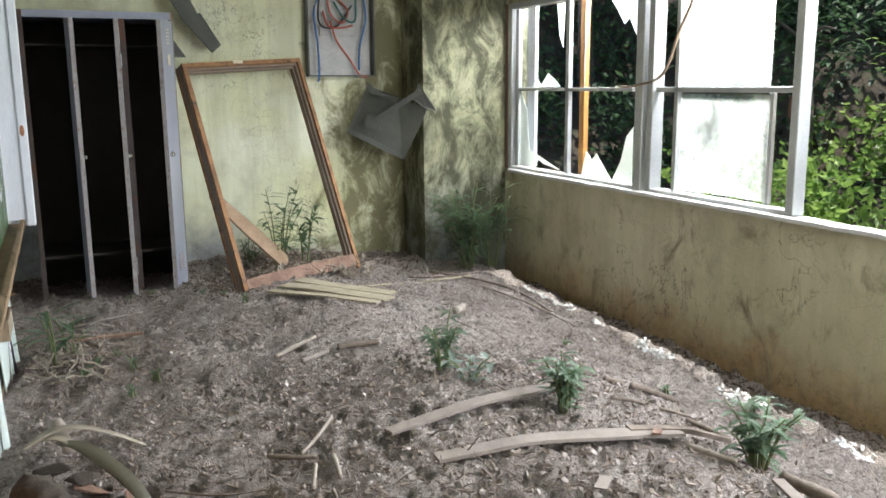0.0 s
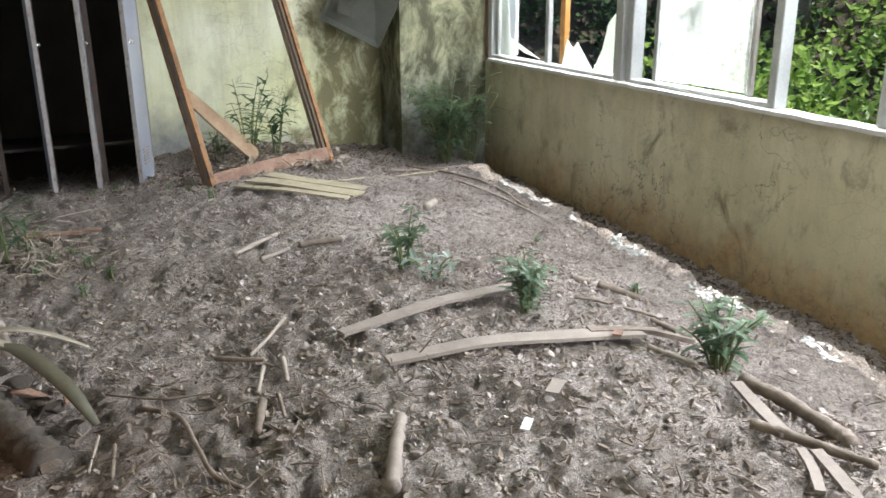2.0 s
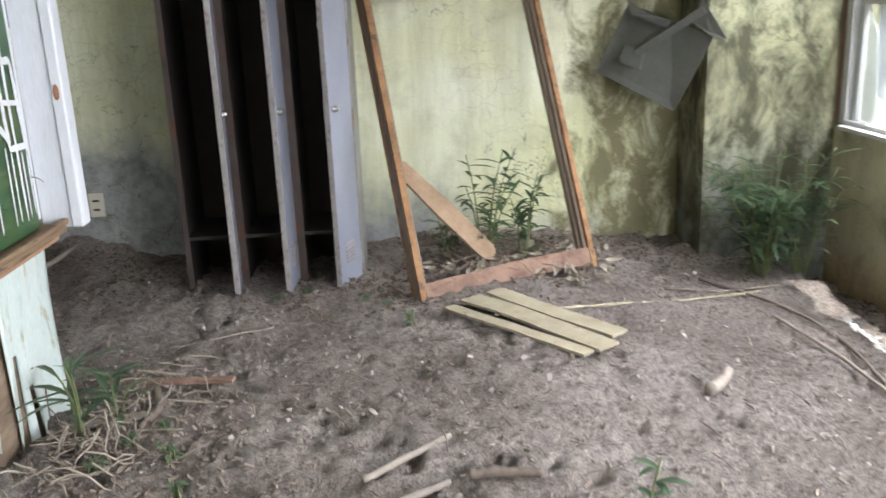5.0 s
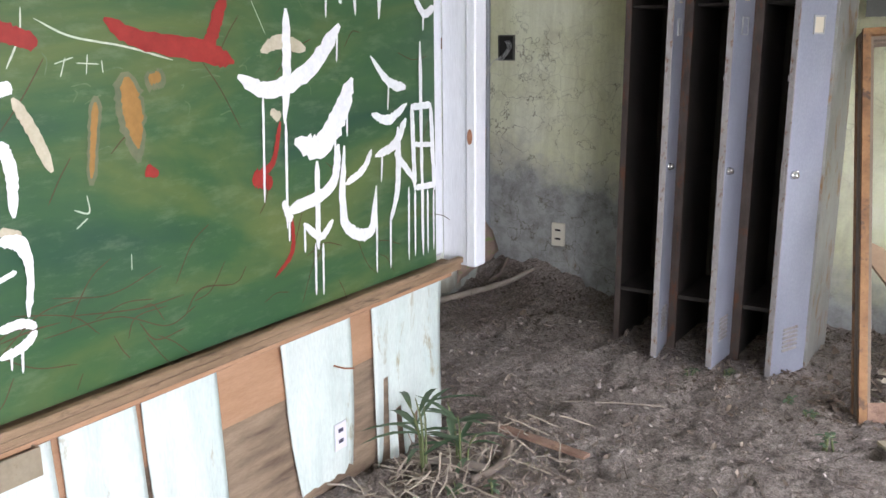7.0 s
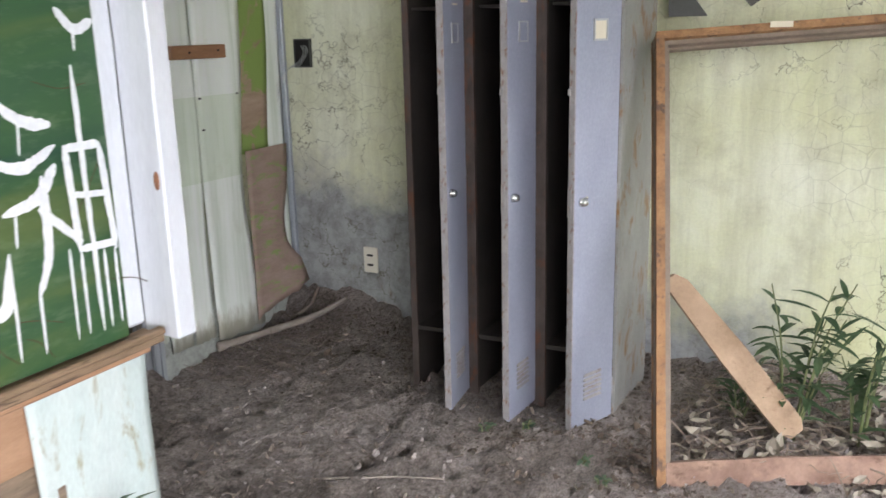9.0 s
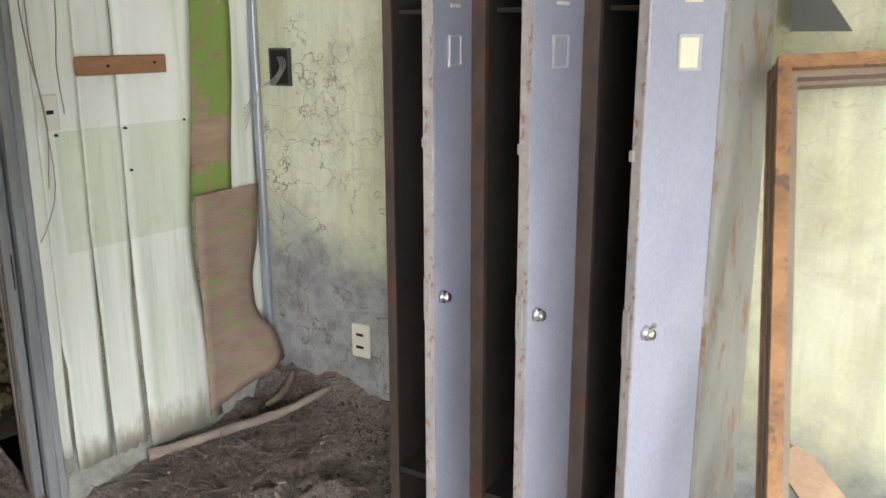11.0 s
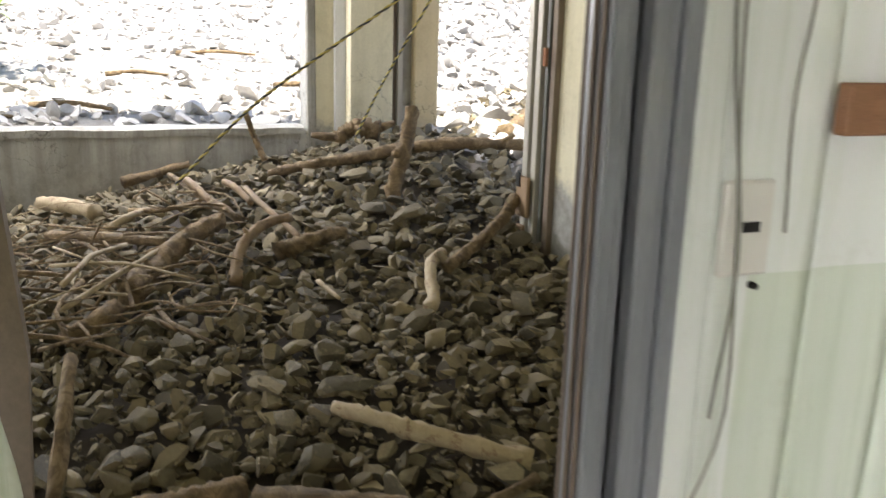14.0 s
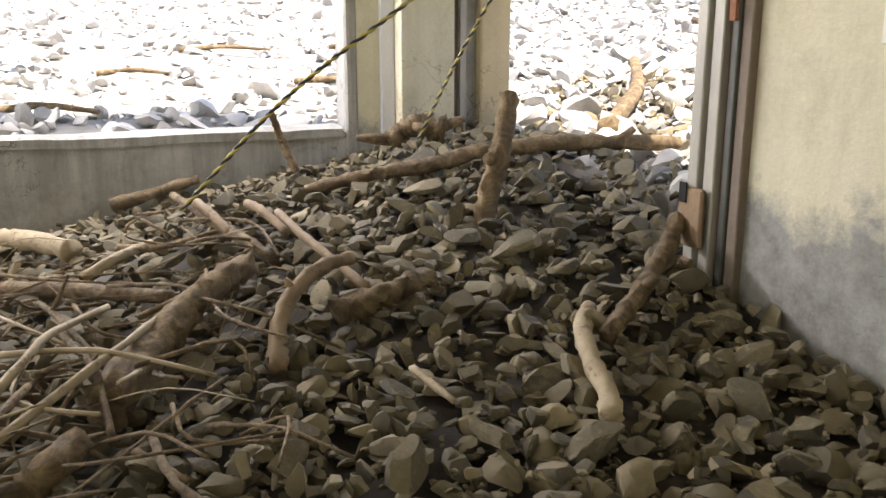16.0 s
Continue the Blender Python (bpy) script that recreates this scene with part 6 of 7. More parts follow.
log([(-5.94, 5.86, 1.03), (-5.55, 5.92, 1.03), (-5.25, 5.99, 1.01), (-4.88, 6.12, 0.96)], 0.022, 0.03, "dark brown branch on the stones", seed=61, n=16)
log([(-5.50, 5.92, 1.07), (-5.32, 5.96, 1.05), (-5.17, 6.01, 1.0)], 0.028, 0.024, "short orange split branch on the stones", material=M_ORANGELOG, seed=69, n=12)
log([(-5.45, 6.12, 1.06), (-5.28, 6.16, 1.05), (-5.10, 6.21, 1.0)], 0.025, 0.022, "short brown branch on the stones", material=M_ORANGELOG, seed=74, n=12)
log([(-5.27, 5.22, 0.84), (-4.98, 5.50, 0.88), (-4.73, 5.76, 0.90)], 0.042, 0.03, "dark rotten log among the sticks", seed=63, n=14)
log([(-3.70, 5.33, 0.92), (-3.99, 5.56, 0.98), (-4.28, 5.72, 0.985), (-4.58, 5.87, 0.96)], 0.015, 0.012, "long pale lath slanting over the tangle", material=M_PALELOG, seed=68, n=14, name="stick")
log([(-3.92, 5.33, 0.95), (-4.05, 5.40, 0.99), (-4.2, 5.44, 0.99), (-4.56, 5.57, 0.94)], 0.016, 0.013, "bent pale branch over the tangle", material=M_PALELOG, seed=67, n=14, name="stick")
log([(-4.40, 5.45, 0.93), (-4.18, 5.48, 0.965), (-3.98, 5.54, 0.955), (-3.72, 5.57, 0.89)], 0.014, 0.012, "thin crooked grey branch over the tangle", seed=66, n=14, name="stick")
log([(-4.90, 5.35, 0.88), (-4.62, 5.40, 0.94), (-4.41, 5.46, 0.945), (-4.10, 5.56, 0.92)], 0.013, 0.011, "thin forked branch in the tangle", seed=71, n=14, name="stick", knots=((0.5, (0.2, 0.4, 0.8), 0.14),))
log([(-4.58, 5.65, 0.89), (-4.60, 5.83, 0.96), (-4.95, 6.05, 0.99)], 0.013, 0.01, "thin branch between the stones", seed=70, n=14, name="stick")
log([(-5.10, 5.49, 0.90), (-5.17, 5.61, 0.945), (-5.38, 5.73, 0.94)], 0.027, 0.022, "yellow-brown branch among the sticks", material=M_PALELOG, seed=64, n=14)
log([(-5.35, 5.61, 0.94), (-5.19, 5.77, 0.965), (-5.23, 5.97, 1.0)], 0.018, 0.015, "brown branch in the tangle", seed=73, n=14, name="stick")
log([(-3.69, 5.61, 0.88), (-3.56, 5.70, 0.86)], 0.013, 0.01, "short reddish twig among the stones", material=M_ORANGELOG, seed=75, n=8, name="stick")
log([(-3.55, 5.34, 0.86), (-3.58, 5.43, 0.90), (-3.68, 5.51, 0.92)], 0.042, 0.048, "dark mossy log end among the sticks", seed=76, n=12)
log([(-3.82, 6.26, 0.92), (-3.64, 6.30, 0.90)], 0.014, 0.010, "small splintered branch on the stones", material=M_PALELOG, seed=77, n=8, name="stick")
log([(-2.56, 5.46, 0.76), (-2.52, 5.62, 0.78), (-2.57, 5.77, 0.77)], 0.052, 0.046, "thick short log near the doorway", seed=12, rough=0.35)
log([(-2.50, 5.79, 0.77), (-2.42, 5.95, 0.775), (-2.37, 6.12, 0.755), (-2.33, 6.29, 0.72)], 0.050, 0.042, "thick weathered log near the doorway", seed=13, rough=0.3)
log([(-2.47, 5.50, 0.70), (-2.38, 5.88, 0.72), (-2.30, 6.15, 0.70), (-2.23, 6.42, 0.68)], 0.036, 0.034, "dark log lying under the weathered ones", seed=41)
log([(-2.86, 6.08, 0.82), (-2.74, 6.18, 0.82), (-2.66, 6.28, 0.80), (-2.50, 6.54, 0.75)], 0.03, 0.04, "pale brown branch lying near the doorway", seed=42, material=M_PALELOG)
log([(-2.37, 6.28, 0.70), (-2.43, 6.52, 0.74)], 0.022, 0.02, "brown stick near the doorway", seed=43, n=10)
log([(-2.92, 5.39, 1.03), (-2.60, 5.36, 0.89), (-2.46, 5.33, 0.73)], 0.024, 0.028, "brown stick leaning beside the doorway", seed=44, n=12, name="stick")
log([(-1.76, 5.88, 0.58), (-1.95, 6.01, 0.66), (-2.18, 6.19, 0.72)], 0.05, 0.036, "light brown split lath near the doorway", material=M_PALELOG, seed=14, rough=0.3)
log([(x, y, outdoors(x, y) + 0.08) for x, y in ((-5.6, 7.9), (-6.4, 8.6), (-7.2, 9.1))], 0.07, 0.05, "sunlit fallen trunk outside the doorway", seed=15)
log([(x, y, outdoors(x, y) + 0.08) for x, y in ((-6.9, 9.9), (-7.6, 11.0), (-8.1, 12.0))], 0.10, 0.08, "large sunlit trunk on the scree", seed=16)
log([(x, y, outdoors(x, y) + 0.06) for x, y in ((-5.6, 10.2), (-7.0, 10.4), (-8.4, 10.5))], 0.06, 0.05, "sunlit trunk lying across the scree", seed=17)
for k in range(8):
    y = 3.8 + 0.7 * k + random.uniform(-0.15, 0.15)
    x = -6.95 - random.random() ** 1.5 * 4
    a = random.uniform(0.9, 2.2)
    ln = random.uniform(0.25, 0.55)
    z = outdoors(x, y) + 0.05
    log([(x - ln * math.cos(a), y - ln * math.sin(a), z), (x, y, z + 0.03), (x + ln * math.cos(a), y + ln * math.sin(a), z)], 0.036, 0.018, "sunlit driftwood lying on the scree", seed=30 + k, n=8)
# tangle of sticks in the pile
for k in range(112):
    x, y = random.uniform(-5.6, -3.3), random.uniform(4.9, 6.0)
    a, ln = random.gauss(0.5, 0.8), random.uniform(0.10, 0.30)
    z = pile_base(x, y) + random.uniform(0.05, 0.13)
    dz = random.uniform(-0.06, 0.10)
    b = random.uniform(-0.1, 0.1)
    r = min(0.024, random.lognormvariate(-4.95, 0.45))
    log([(x - ln * math.cos(a), y - ln * math.sin(a), z - dz), (x + b, y - b, z + random.uniform(0, 0.04)), (x + ln * math.cos(a), y + ln * math.sin(a), z + dz)], r, r * 0.6, "weathered stick tangled in the debris pile", "stick", M_LOG if random.random() < 0.88 else M_PALELOG, 6, 7, 0.4, 100 + k)


# ---- loose things on the silt ----
M_PLANK = plain("grey_weathered_plank", (0.20, 0.165, 0.145), (0.31, 0.265, 0.235), 3.5, 0.9, 0, 0.6, (2, 2, 2), 60)
M_YELLOWPLY = plain("yellow_grey_ply_board", (0.30, 0.26, 0.18), (0.46, 0.40, 0.29), 4.0, 0.85, 0, 0.6, (2, 2, 2), 60, wear=(0.2, 0.15, 0.09), wear_at=0.62)
M_STICKW = plain("pale_stick", (0.24, 0.20, 0.17), (0.38, 0.33, 0.285), 9, 0.85, 0, 0.6)
M_BARK = plain("grey_brown_bark", (0.11, 0.085, 0.07), (0.25, 0.20, 0.165), 14, 0.9, 0, 0.9)


def plank(pts, wide, thick, label, material=None, name="plank", lift=0.0, taper=1.0):
    """A thin worn board lying on the silt along pts (x, y)."""
    bm = bmesh.new()
    line = spline([(x, y, 0) for x, y in pts], 12)
    rings = []
    for i, p in enumerate(line):
        u = i / 11
        d = (line[min(i + 1, 11)] - line[max(i - 1, 0)]).normalized()
        s = Vector((-d.y, d.x, 0))
        w = 0.5 * wide * (1 + (taper - 1) * u) * (1 + 0.12 * noise.noise(Vector((u * 5, p.x * 3, wide))))
        z = mud_base(p.x, p.y) + 0.022 + lift
        rings.append([bm.verts.new((p.x + s.x * w * k, p.y + s.y * w * k, z + q)) for k, q in ((-1, 0), (1, 0), (1, thick), (-1, thick))])
    for r0, r1 in zip(rings, rings[1:]):
        for k in range(4):
            bm.faces.new((r0[k], r0[(k + 1) % 4], r1[(k + 1) % 4], r1[k]))
    bm.faces.new(rings[0][::-1])
    bm.faces.new(rings[-1])
    return tagged(link(name, bm, material or M_PLANK), label, name)


def stick(pts, r, label, material=None, name="stick", r1=None, seed=0.0, lift=0.0):
    """A stick or limb lying on the silt along pts (x, y)."""
    bm = bmesh.new()
    n = 6 + 5 * len(pts)
    r *= 0.72
    r1 = r1 * 0.72 if r1 else None
    line = [Vector((p.x, p.y, mud_base(p.x, p.y) + 0.016 + r * 0.6 + lift)) for p in spline([(x, y, 0) for x, y in pts], n)]
    tube(bm, line, [r + ((r1 or r * 0.8) - r) * i / (n - 1) for i in range(n)], 8, 0.45, seed)
    return tagged(link(name, bm, material or M_BARK, smooth=True), label, name)


plank([(1.05, 2.93), (1.49, 3.04), (1.95, 3.17)], 0.055, 0.012, "narrow grey weathered plank half sunk in silt", taper=1.6)
plank([(1.12, 2.62), (1.53, 2.60), (2.02, 2.56), (2.16, 2.55)], 0.065, 0.014, "long grey weathered plank lying in silt", taper=1.5)
plank([(1.95, 2.60), (2.15, 2.56), (2.38, 2.49)], 0.05, 0.02, "dark wet end of a broken plank", M_BARK, taper=0.4)
for k, (p, w) in enumerate((([(1.24, 5.80), (1.50, 5.40), (1.78, 5.06)], 0.07), ([(1.35, 5.88), (1.62, 5.50), (1.88, 5.12)], 0.13), ([(1.48, 5.93), (1.72, 5.60), (1.97, 5.28)], 0.11))):
    plank(p, w, 0.012, "yellow-grey split plywood strip by the frame", M_YELLOWPLY, "plywood_strip", 0.012 * k)
stick([(1.45, 5.62), (1.85, 5.78), (2.35, 5.95), (2.95, 6.10)], 0.012, "long thin yellowed batten on the silt", M_YELLOWPLY, "batten")
stick([(2.45, 6.2), (2.75, 6.12), (3.1, 6.2)], 0.012, "brown twig in the corner", M_BARK)
stick([(2.7, 6.35), (2.95, 5.9), (3.05, 5.4), (3.0, 4.9)], 0.014, "long thin branch beside the wall", M_BARK)
stick([(2.86, 5.7), (2.95, 5.2), (2.98, 4.55)], 0.013, "pale thin strip beside the wall", M_STICKW)
stick([(2.14, 2.99), (2.35, 2.90), (2.52, 2.82)], 0.011, "thin straight brown stick", M_BARK)
stick([(0.88, 4.10), (1.02, 4.22), (1.16, 4.34)], 0.017, "short pale broken stick on the silt", M_STICKW)
stick([(0.98, 3.96), (1.06, 4.0), (1.14, 4.05)], 0.018, "short grey stick on the silt", M_PLANK)
stick([(1.20, 4.07), (1.30, 4.07), (1.42, 4.05)], 0.024, "dark short stick on the silt", M_BARK)
stick([(2.16, 4.68), (2.24, 4.78), (2.32, 4.92)], 0.036, "chunk of pale brown wood on the silt", M_STICKW, "wood_chunk")
stick([(2.45, 3.26), (2.53, 3.22), (2.62, 3.12)], 0.026, "brown wood piece near the wall", M_BARK, "wood_chunk")
stick([(2.32, 3.30), (2.40, 3.26)], 0.026, "small rounded stone near the wall", M_BARK, "wood_chunk")
stick([(2.38, 2.76), (2.42, 2.66), (2.45, 2.58)], 0.018, "short brown stick near the wall", M_BARK)
stick([(2.10, 2.42), (2.14, 2.32), (2.18, 2.24)], 0.016, "short pale stick on the silt", M_STICKW)
stick([(2.26, 2.10), (2.30, 1.92), (2.28, 1.72), (2.25, 1.62)], 0.034, "dark bark-covered log near the wall", M_BARK, "log", 0.036, 3)
stick([(2.02, 1.80), (2.10, 1.66), (2.20, 1.48)], 0.024, "smooth brown branch near the wall", M_BARK, "log", 0.02, 4)
plank([(2.20, 2.06), (2.12, 1.86), (2.07, 1.70)], 0.045, 0.012, "grey split lath near the wall")
plank([(2.04, 1.62), (1.98, 1.52), (1.90, 1.42)], 0.03, 0.012, "short grey lath on the silt")
plank([(2.08, 1.60), (2.02, 1.46), (1.96, 1.34)], 0.04, 0.012, "grey lath lying in leaf litter")
stick([(1.02, 2.24), (0.94, 2.08), (0.86, 1.90)], 0.026, "pale rotten stick with a frayed end", M_PLANK, "stick", 0.034, 5)
stick([(0.90, 3.20), (0.80, 3.05), (0.70, 2.92)], 0.011, "thin pale branch on the silt", M_STICKW, seed=6)
stick([(0.58, 2.96), (0.66, 2.90), (0.74, 2.86)], 0.014, "dark twig on the silt", M_BARK, seed=7)
stick([(0.72, 2.80), (0.66, 2.62)], 0.012, "short brown twig on the silt", M_STICKW, seed=8)
stick([(0.80, 2.84), (0.77, 2.66)], 0.015, "short brown twig on the silt", M_STICKW, seed=9)
stick([(0.66, 2.55), (0.60, 2.36)], 0.022, "stubby rotten branch end", M_BARK, seed=10)
stick([(0.72, 2.58), (0.70, 2.42)], 0.011, "short brown twig on the silt", M_BARK, seed=11)
stick([(0.30, 2.70), (0.40, 2.58), (0.42, 2.40), (0.44, 2.20), (0.50, 2.10)], 0.012, "curved brown root on the silt", M_BARK, "root", seed=12)
stick([(0.20, 2.86), (0.36, 2.74), (0.52, 2.70)], 0.006, "thin dark twig on the silt", M_BARK, seed=13)
stick([(0.16, 2.58), (0.12, 2.38)], 0.007, "thin pale twig on the silt", M_STICKW, seed=14)
stick([(0.20, 2.50), (0.18, 2.32)], 0.01, "brown twig on the silt", M_BARK, seed=15)
plank([(-0.22, 4.66), (-0.08, 4.70), (0.06, 4.72)], 0.05, 0.012, "brown lath by the chalkboard wall", M_PLANK)
plank([(-0.10, 5.10), (0.12, 5.06), (0.32, 5.02)], 0.04, 0.014, "reddish brown lath on the silt", M_RUSTWOOD)
stick([(0.02, 4.98), (0.08, 4.78), (0.06, 4.62)], 0.022, "short rotten stick by the chalkboard wall", M_BARK, seed=16)
stick([(-0.05, 5.55), (0.2, 5.68), (0.38, 5.74)], 0.006, "thin pale twig on the silt", M_STICKW, seed=17)
log([(-1.50, 6.58, 0.16), (-1.40, 6.85, 0.17), (-1.24, 7.12, 0.21), (-1.12, 7.33, 0.28)], 0.034, 0.02, "long bleached grey branch below the torn panel", "branch", M_STICKW, seed=18)
log([(-1.40, 7.20, 0.18), (-1.34, 7.25, 0.24), (-1.31, 7.30, 0.34)], 0.022, 0.016, "stub of root against the wall", "root", M_BARK, seed=19)
plank([(1.31, 1.98), (1.355, 2.03)], 0.028, 0.004, "small white paper scrap on the silt", M_POST, "paper_scrap", 0.012)
plank([(1.50, 2.14), (1.58, 2.22)], 0.045, 0.004, "small tan dry leaf", M_PLANK, "dry_leaf", 0.01)
plank([(2.01, 2.50), (2.05, 2.54)], 0.035, 0.008, "red-brown dry leaf on the plank", M_RUSTWOOD, "dry_leaf", 0.02)

# stump, stone and fallen palm fronds by the chalkboard wall
M_STUMP = plain("dark_stone_grey", (0.035, 0.028, 0.023), (0.10, 0.08, 0.066), 16, 0.95, 0, 1.0)
log([(-0.22, 2.93, 0.33), (-0.10, 2.70, 0.31), (0.02, 2.47, 0.27)], 0.10, 0.085, "dark rotten log end by the chalkboard wall", material=M_STUMP, seed=21, rough=0.5, sides=18, n=34)
for k, (x, y, s) in enumerate(((-0.05, 3.02, 0.16), (0.08, 2.86, 0.12), (-0.16, 3.14, 0.18), (0.02, 2.46, 0.10))):
    ob = tagged(link("clod", stone_mesh(30 + k, 3), (M_STUMP, M_RUSTWOOD, M_STUMP, M_BARK)[k], smooth=True), "lump of rotten wood and earth", "clod")
    ob.matrix_world = Matrix.Translation((x, y, mud_base(x, y) + 0.3 * s)) @ Matrix.Rotation(k * 1.3, 4, "Z") @ Matrix.Diagonal((s, s * 0.9, s * 0.9, 1))
M_FROND = plain("dry_palm_sheath", (0.26, 0.225, 0.175), (0.38, 0.335, 0.27), 4, 0.7, 0, 0.3, (1, 1, 1))
M_FRONDD = plain("olive_palm_sheath", (0.05, 0.045, 0.028), (0.10, 0.088, 0.055), 4, 0.6, 0, 0.3)


def frond(pts, wide, material, label):
    """A curled strap of dry palm leaf, with a channelled section."""
    bm = bmesh.new()
    n = 22
    line = spline(pts, n)
    rows = []
    for i, p in enumerate(line):
        u = i / (n - 1)
        d = (line[min(i + 1, n - 1)] - line[max(i - 1, 0)]).normalized()
        s = d.cross(Vector((0, 0, 1))).normalized()
        q = s.cross(d)
        w = wide * 0.5 * math.sin(math.pi * (0.12 + 0.82 * u)) ** 0.6
        rows.append([bm.verts.new(p + s * w * k + q * (0.25 * w * abs(k) - t)) for k, t in ((-1, 0), (0, 0), (1, 0), (1, 0.004), (0, 0.004), (-1, 0.004))])
    for r0, r1 in zip(rows, rows[1:]):
        for k in range(6):
            bm.faces.new((r0[k], r0[(k + 1) % 6], r1[(k + 1) % 6], r1[k]))
    return tagged(link("palm_frond", bm, material, smooth=True), label, "palm frond")


frond([(-0.24, 3.14, 0.41), (-0.15, 3.18, 0.44), (-0.06, 3.19, 0.44), (0.06, 3.20, 0.39), (0.17, 3.19, 0.33)], 0.045, M_FROND, "curled pale dry palm sheath")
frond([(-0.22, 3.17, 0.42), (-0.12, 3.13, 0.43), (-0.03, 3.05, 0.39)], 0.035, M_FROND, "cream-brown bent palm stalk")
frond([(-0.12, 3.12, 0.42), (-0.04, 3.02, 0.42), (0.08, 2.79, 0.38), (0.16, 2.65, 0.29)], 0.06, M_FRONDD, "olive-brown curled palm sheath")
log([(-0.14, 3.45, 0.33), (-0.13, 3.36, 0.40), (-0.09, 3.16, 0.37)], 0.036, 0.03, "short peeled branch by the palm straps", "branch", M_STICKW, seed=22)
for k, (x, y, r) in enumerate(((-0.03, 2.98, 0.05), (0.05, 2.84, 0.045), (0.0, 2.90, 0.035), (0.09, 2.70, 0.03))):
    ob = tagged(link("clod", stone_mesh(50 + k, 3), (M_RUSTWOOD, M_STUMP, M_BARK, M_STUMP)[k], smooth=True), "crumbling lump of rotten bark", "clod")
    ob.matrix_world = Matrix.Translation((x, y, mud_base(x, y) + 0.5 * r)) @ Euler((0.4 * k, 0.3, k * 1.1)).to_matrix().to_4x4() @ Matrix.Diagonal((3 * r, 2.2 * r, 2.2 * r, 1))

# crumbs, chips and dead leaves
random.seed(9)
M_HUMUS = plain("damp_shaded_earth", (0.065, 0.048, 0.036), (0.16, 0.116, 0.086), 7, 0.9, 0, 0.8)
M_CLOD = plain("mud_crumb", (0.22, 0.185, 0.17), (0.48, 0.425, 0.40), 9, 0.95, 0, 0.8)


def keep_clear(x, y):
    return x < -0.28 and y < 5.2


spots = []
while len(spots) < 22000:
    x, y = random.uniform(-1.4, 3.3), random.uniform(1.0, 7.35)
    if random.random() < 0.45:
        x, y = random.uniform(-0.25, 2.6), random.uniform(1.2, 4.0)
    if keep_clear(x, y) or noise.noise(Vector((x * 1.3, y * 1.3, 3))) < -0.35:
        continue
    s = min(0.06, random.lognormvariate(-4.25, 0.5))
    spots.append((x, y, mud(x, y) + 0.15 * s, s))
scatter_dark = []
while len(scatter_dark) < 9000:
    k = random.random()
    # Window gutter: dense dark crumbs, its shade carried by their colour.
    if k < 0.42:
        x, y = random.uniform(3.37, 3.7), random.uniform(1.6, 6.9)
    elif k < 0.62:
        x, y = random.uniform(-1.45, 1.25), 7.35 - abs(random.gauss(0, 0.42))
    elif k < 0.86:
        x, y = random.uniform(1.0, 3.1), 7.3 - abs(random.gauss(0, 0.5))
    else:
        x, y = random.gauss(0.85, 0.25), random.gauss(6.2, 0.15)
    if keep_clear(x, y) or noise.noise(Vector((x * 2.1, y * 2.1, 6))) < -0.22:
        continue
    s = min(0.075, random.lognormvariate(-3.75, 0.45))
    scatter_dark.append((x, y, mud(x, y) + 0.05 * s, s))
scatter("humus", scatter_dark, RAW_SMALL, M_HUMUS, "dark damp earth crumbs that also darken the shaded window gutter", "earth", 44, True, 0.6)
scatter("mud_crumbs", spots, RAW_SMALL, M_CLOD, "crumbs and clods of dry silt", "clods", 4)
chip = bmesh.new()
box(chip, -0.5, -0.16, -0.05, 0.5, 0.16, 0.05)
for v in chip.verts:
    v.co.y *= 1 + 0.5 * v.co.x
chip.verts.ensure_lookup_table()
chip_raw = (np.array([v.co[:] for v in chip.verts]), np.array([[v.index for v in f.verts] for f in chip.faces]))
chip.free()
leafy = []
for k in range(6):
    bend = 0.15 + 0.1 * k
    vs = np.array([(-0.5, 0, 0), (-0.2, 0.2, bend * 0.4), (0.15, 0.22, bend * 0.5), (0.5, 0, bend), (0.15, -0.2, bend * 0.3), (-0.2, -0.21, bend * 0.35), (0.0, 0.0, -0.06)])
    leafy.append((vs, np.array([(0, 6, 1), (1, 6, 2), (2, 6, 3), (3, 6, 4), (4, 6, 5), (5, 6, 0)])))
for nm, mat, count, src, lab, cat, lo, hi, sd in (("wood_chips", M_STICKW, 1500, [chip_raw], "pale wood chips strewn on the silt", "wood chips", 0.006, 0.024, 5),
                                                 ("bark_chips", M_BARK, 7500, [chip_raw], "dark bark chips strewn on the silt", "bark chips", 0.007, 0.04, 6),
                                                 ("leaf_litter", plain("dead_leaf", (0.20, 0.155, 0.125), (0.34, 0.28, 0.235), 12, 0.9, 0, 0.2), 1300, leafy, "dead brown leaves on the silt", "leaf litter", 0.015, 0.045, 7)):
    spots = []
    while len(spots) < count:
        x, y = random.uniform(-1.4, 3.2), random.uniform(1.0, 7.35)
        if random.random() < 0.5:
            x, y = random.uniform(-0.25, 2.5), random.uniform(1.2, 3.9)
        elif random.random() < 0.25:
            x, y = random.gauss(0.0, 0.25), random.gauss(4.6, 0.35)
        if keep_clear(x, y):
            continue
        s = random.uniform(lo, hi)
        spots.append((x, y, mud(x, y) + 0.006, s))
    scatter(nm, spots, src, mat, lab, cat, sd, False)
# Added pale chips: their colour brightens the strip of sun along the silt's rim.
spots = []
while len(spots) < 620:
    y = random.uniform(2.2, 6.2)
    x = lerp_table([(2.0, 3.17), (4.0, 3.20), (6.0, 3.26)], y) + random.gauss(0, 0.02)
    if noise.noise(Vector((1.0, y * 2.6, 4.0))) > 0.02:
        spots.append((x, y, mud(x, y) + 0.006, random.uniform(0.012, 0.04)))
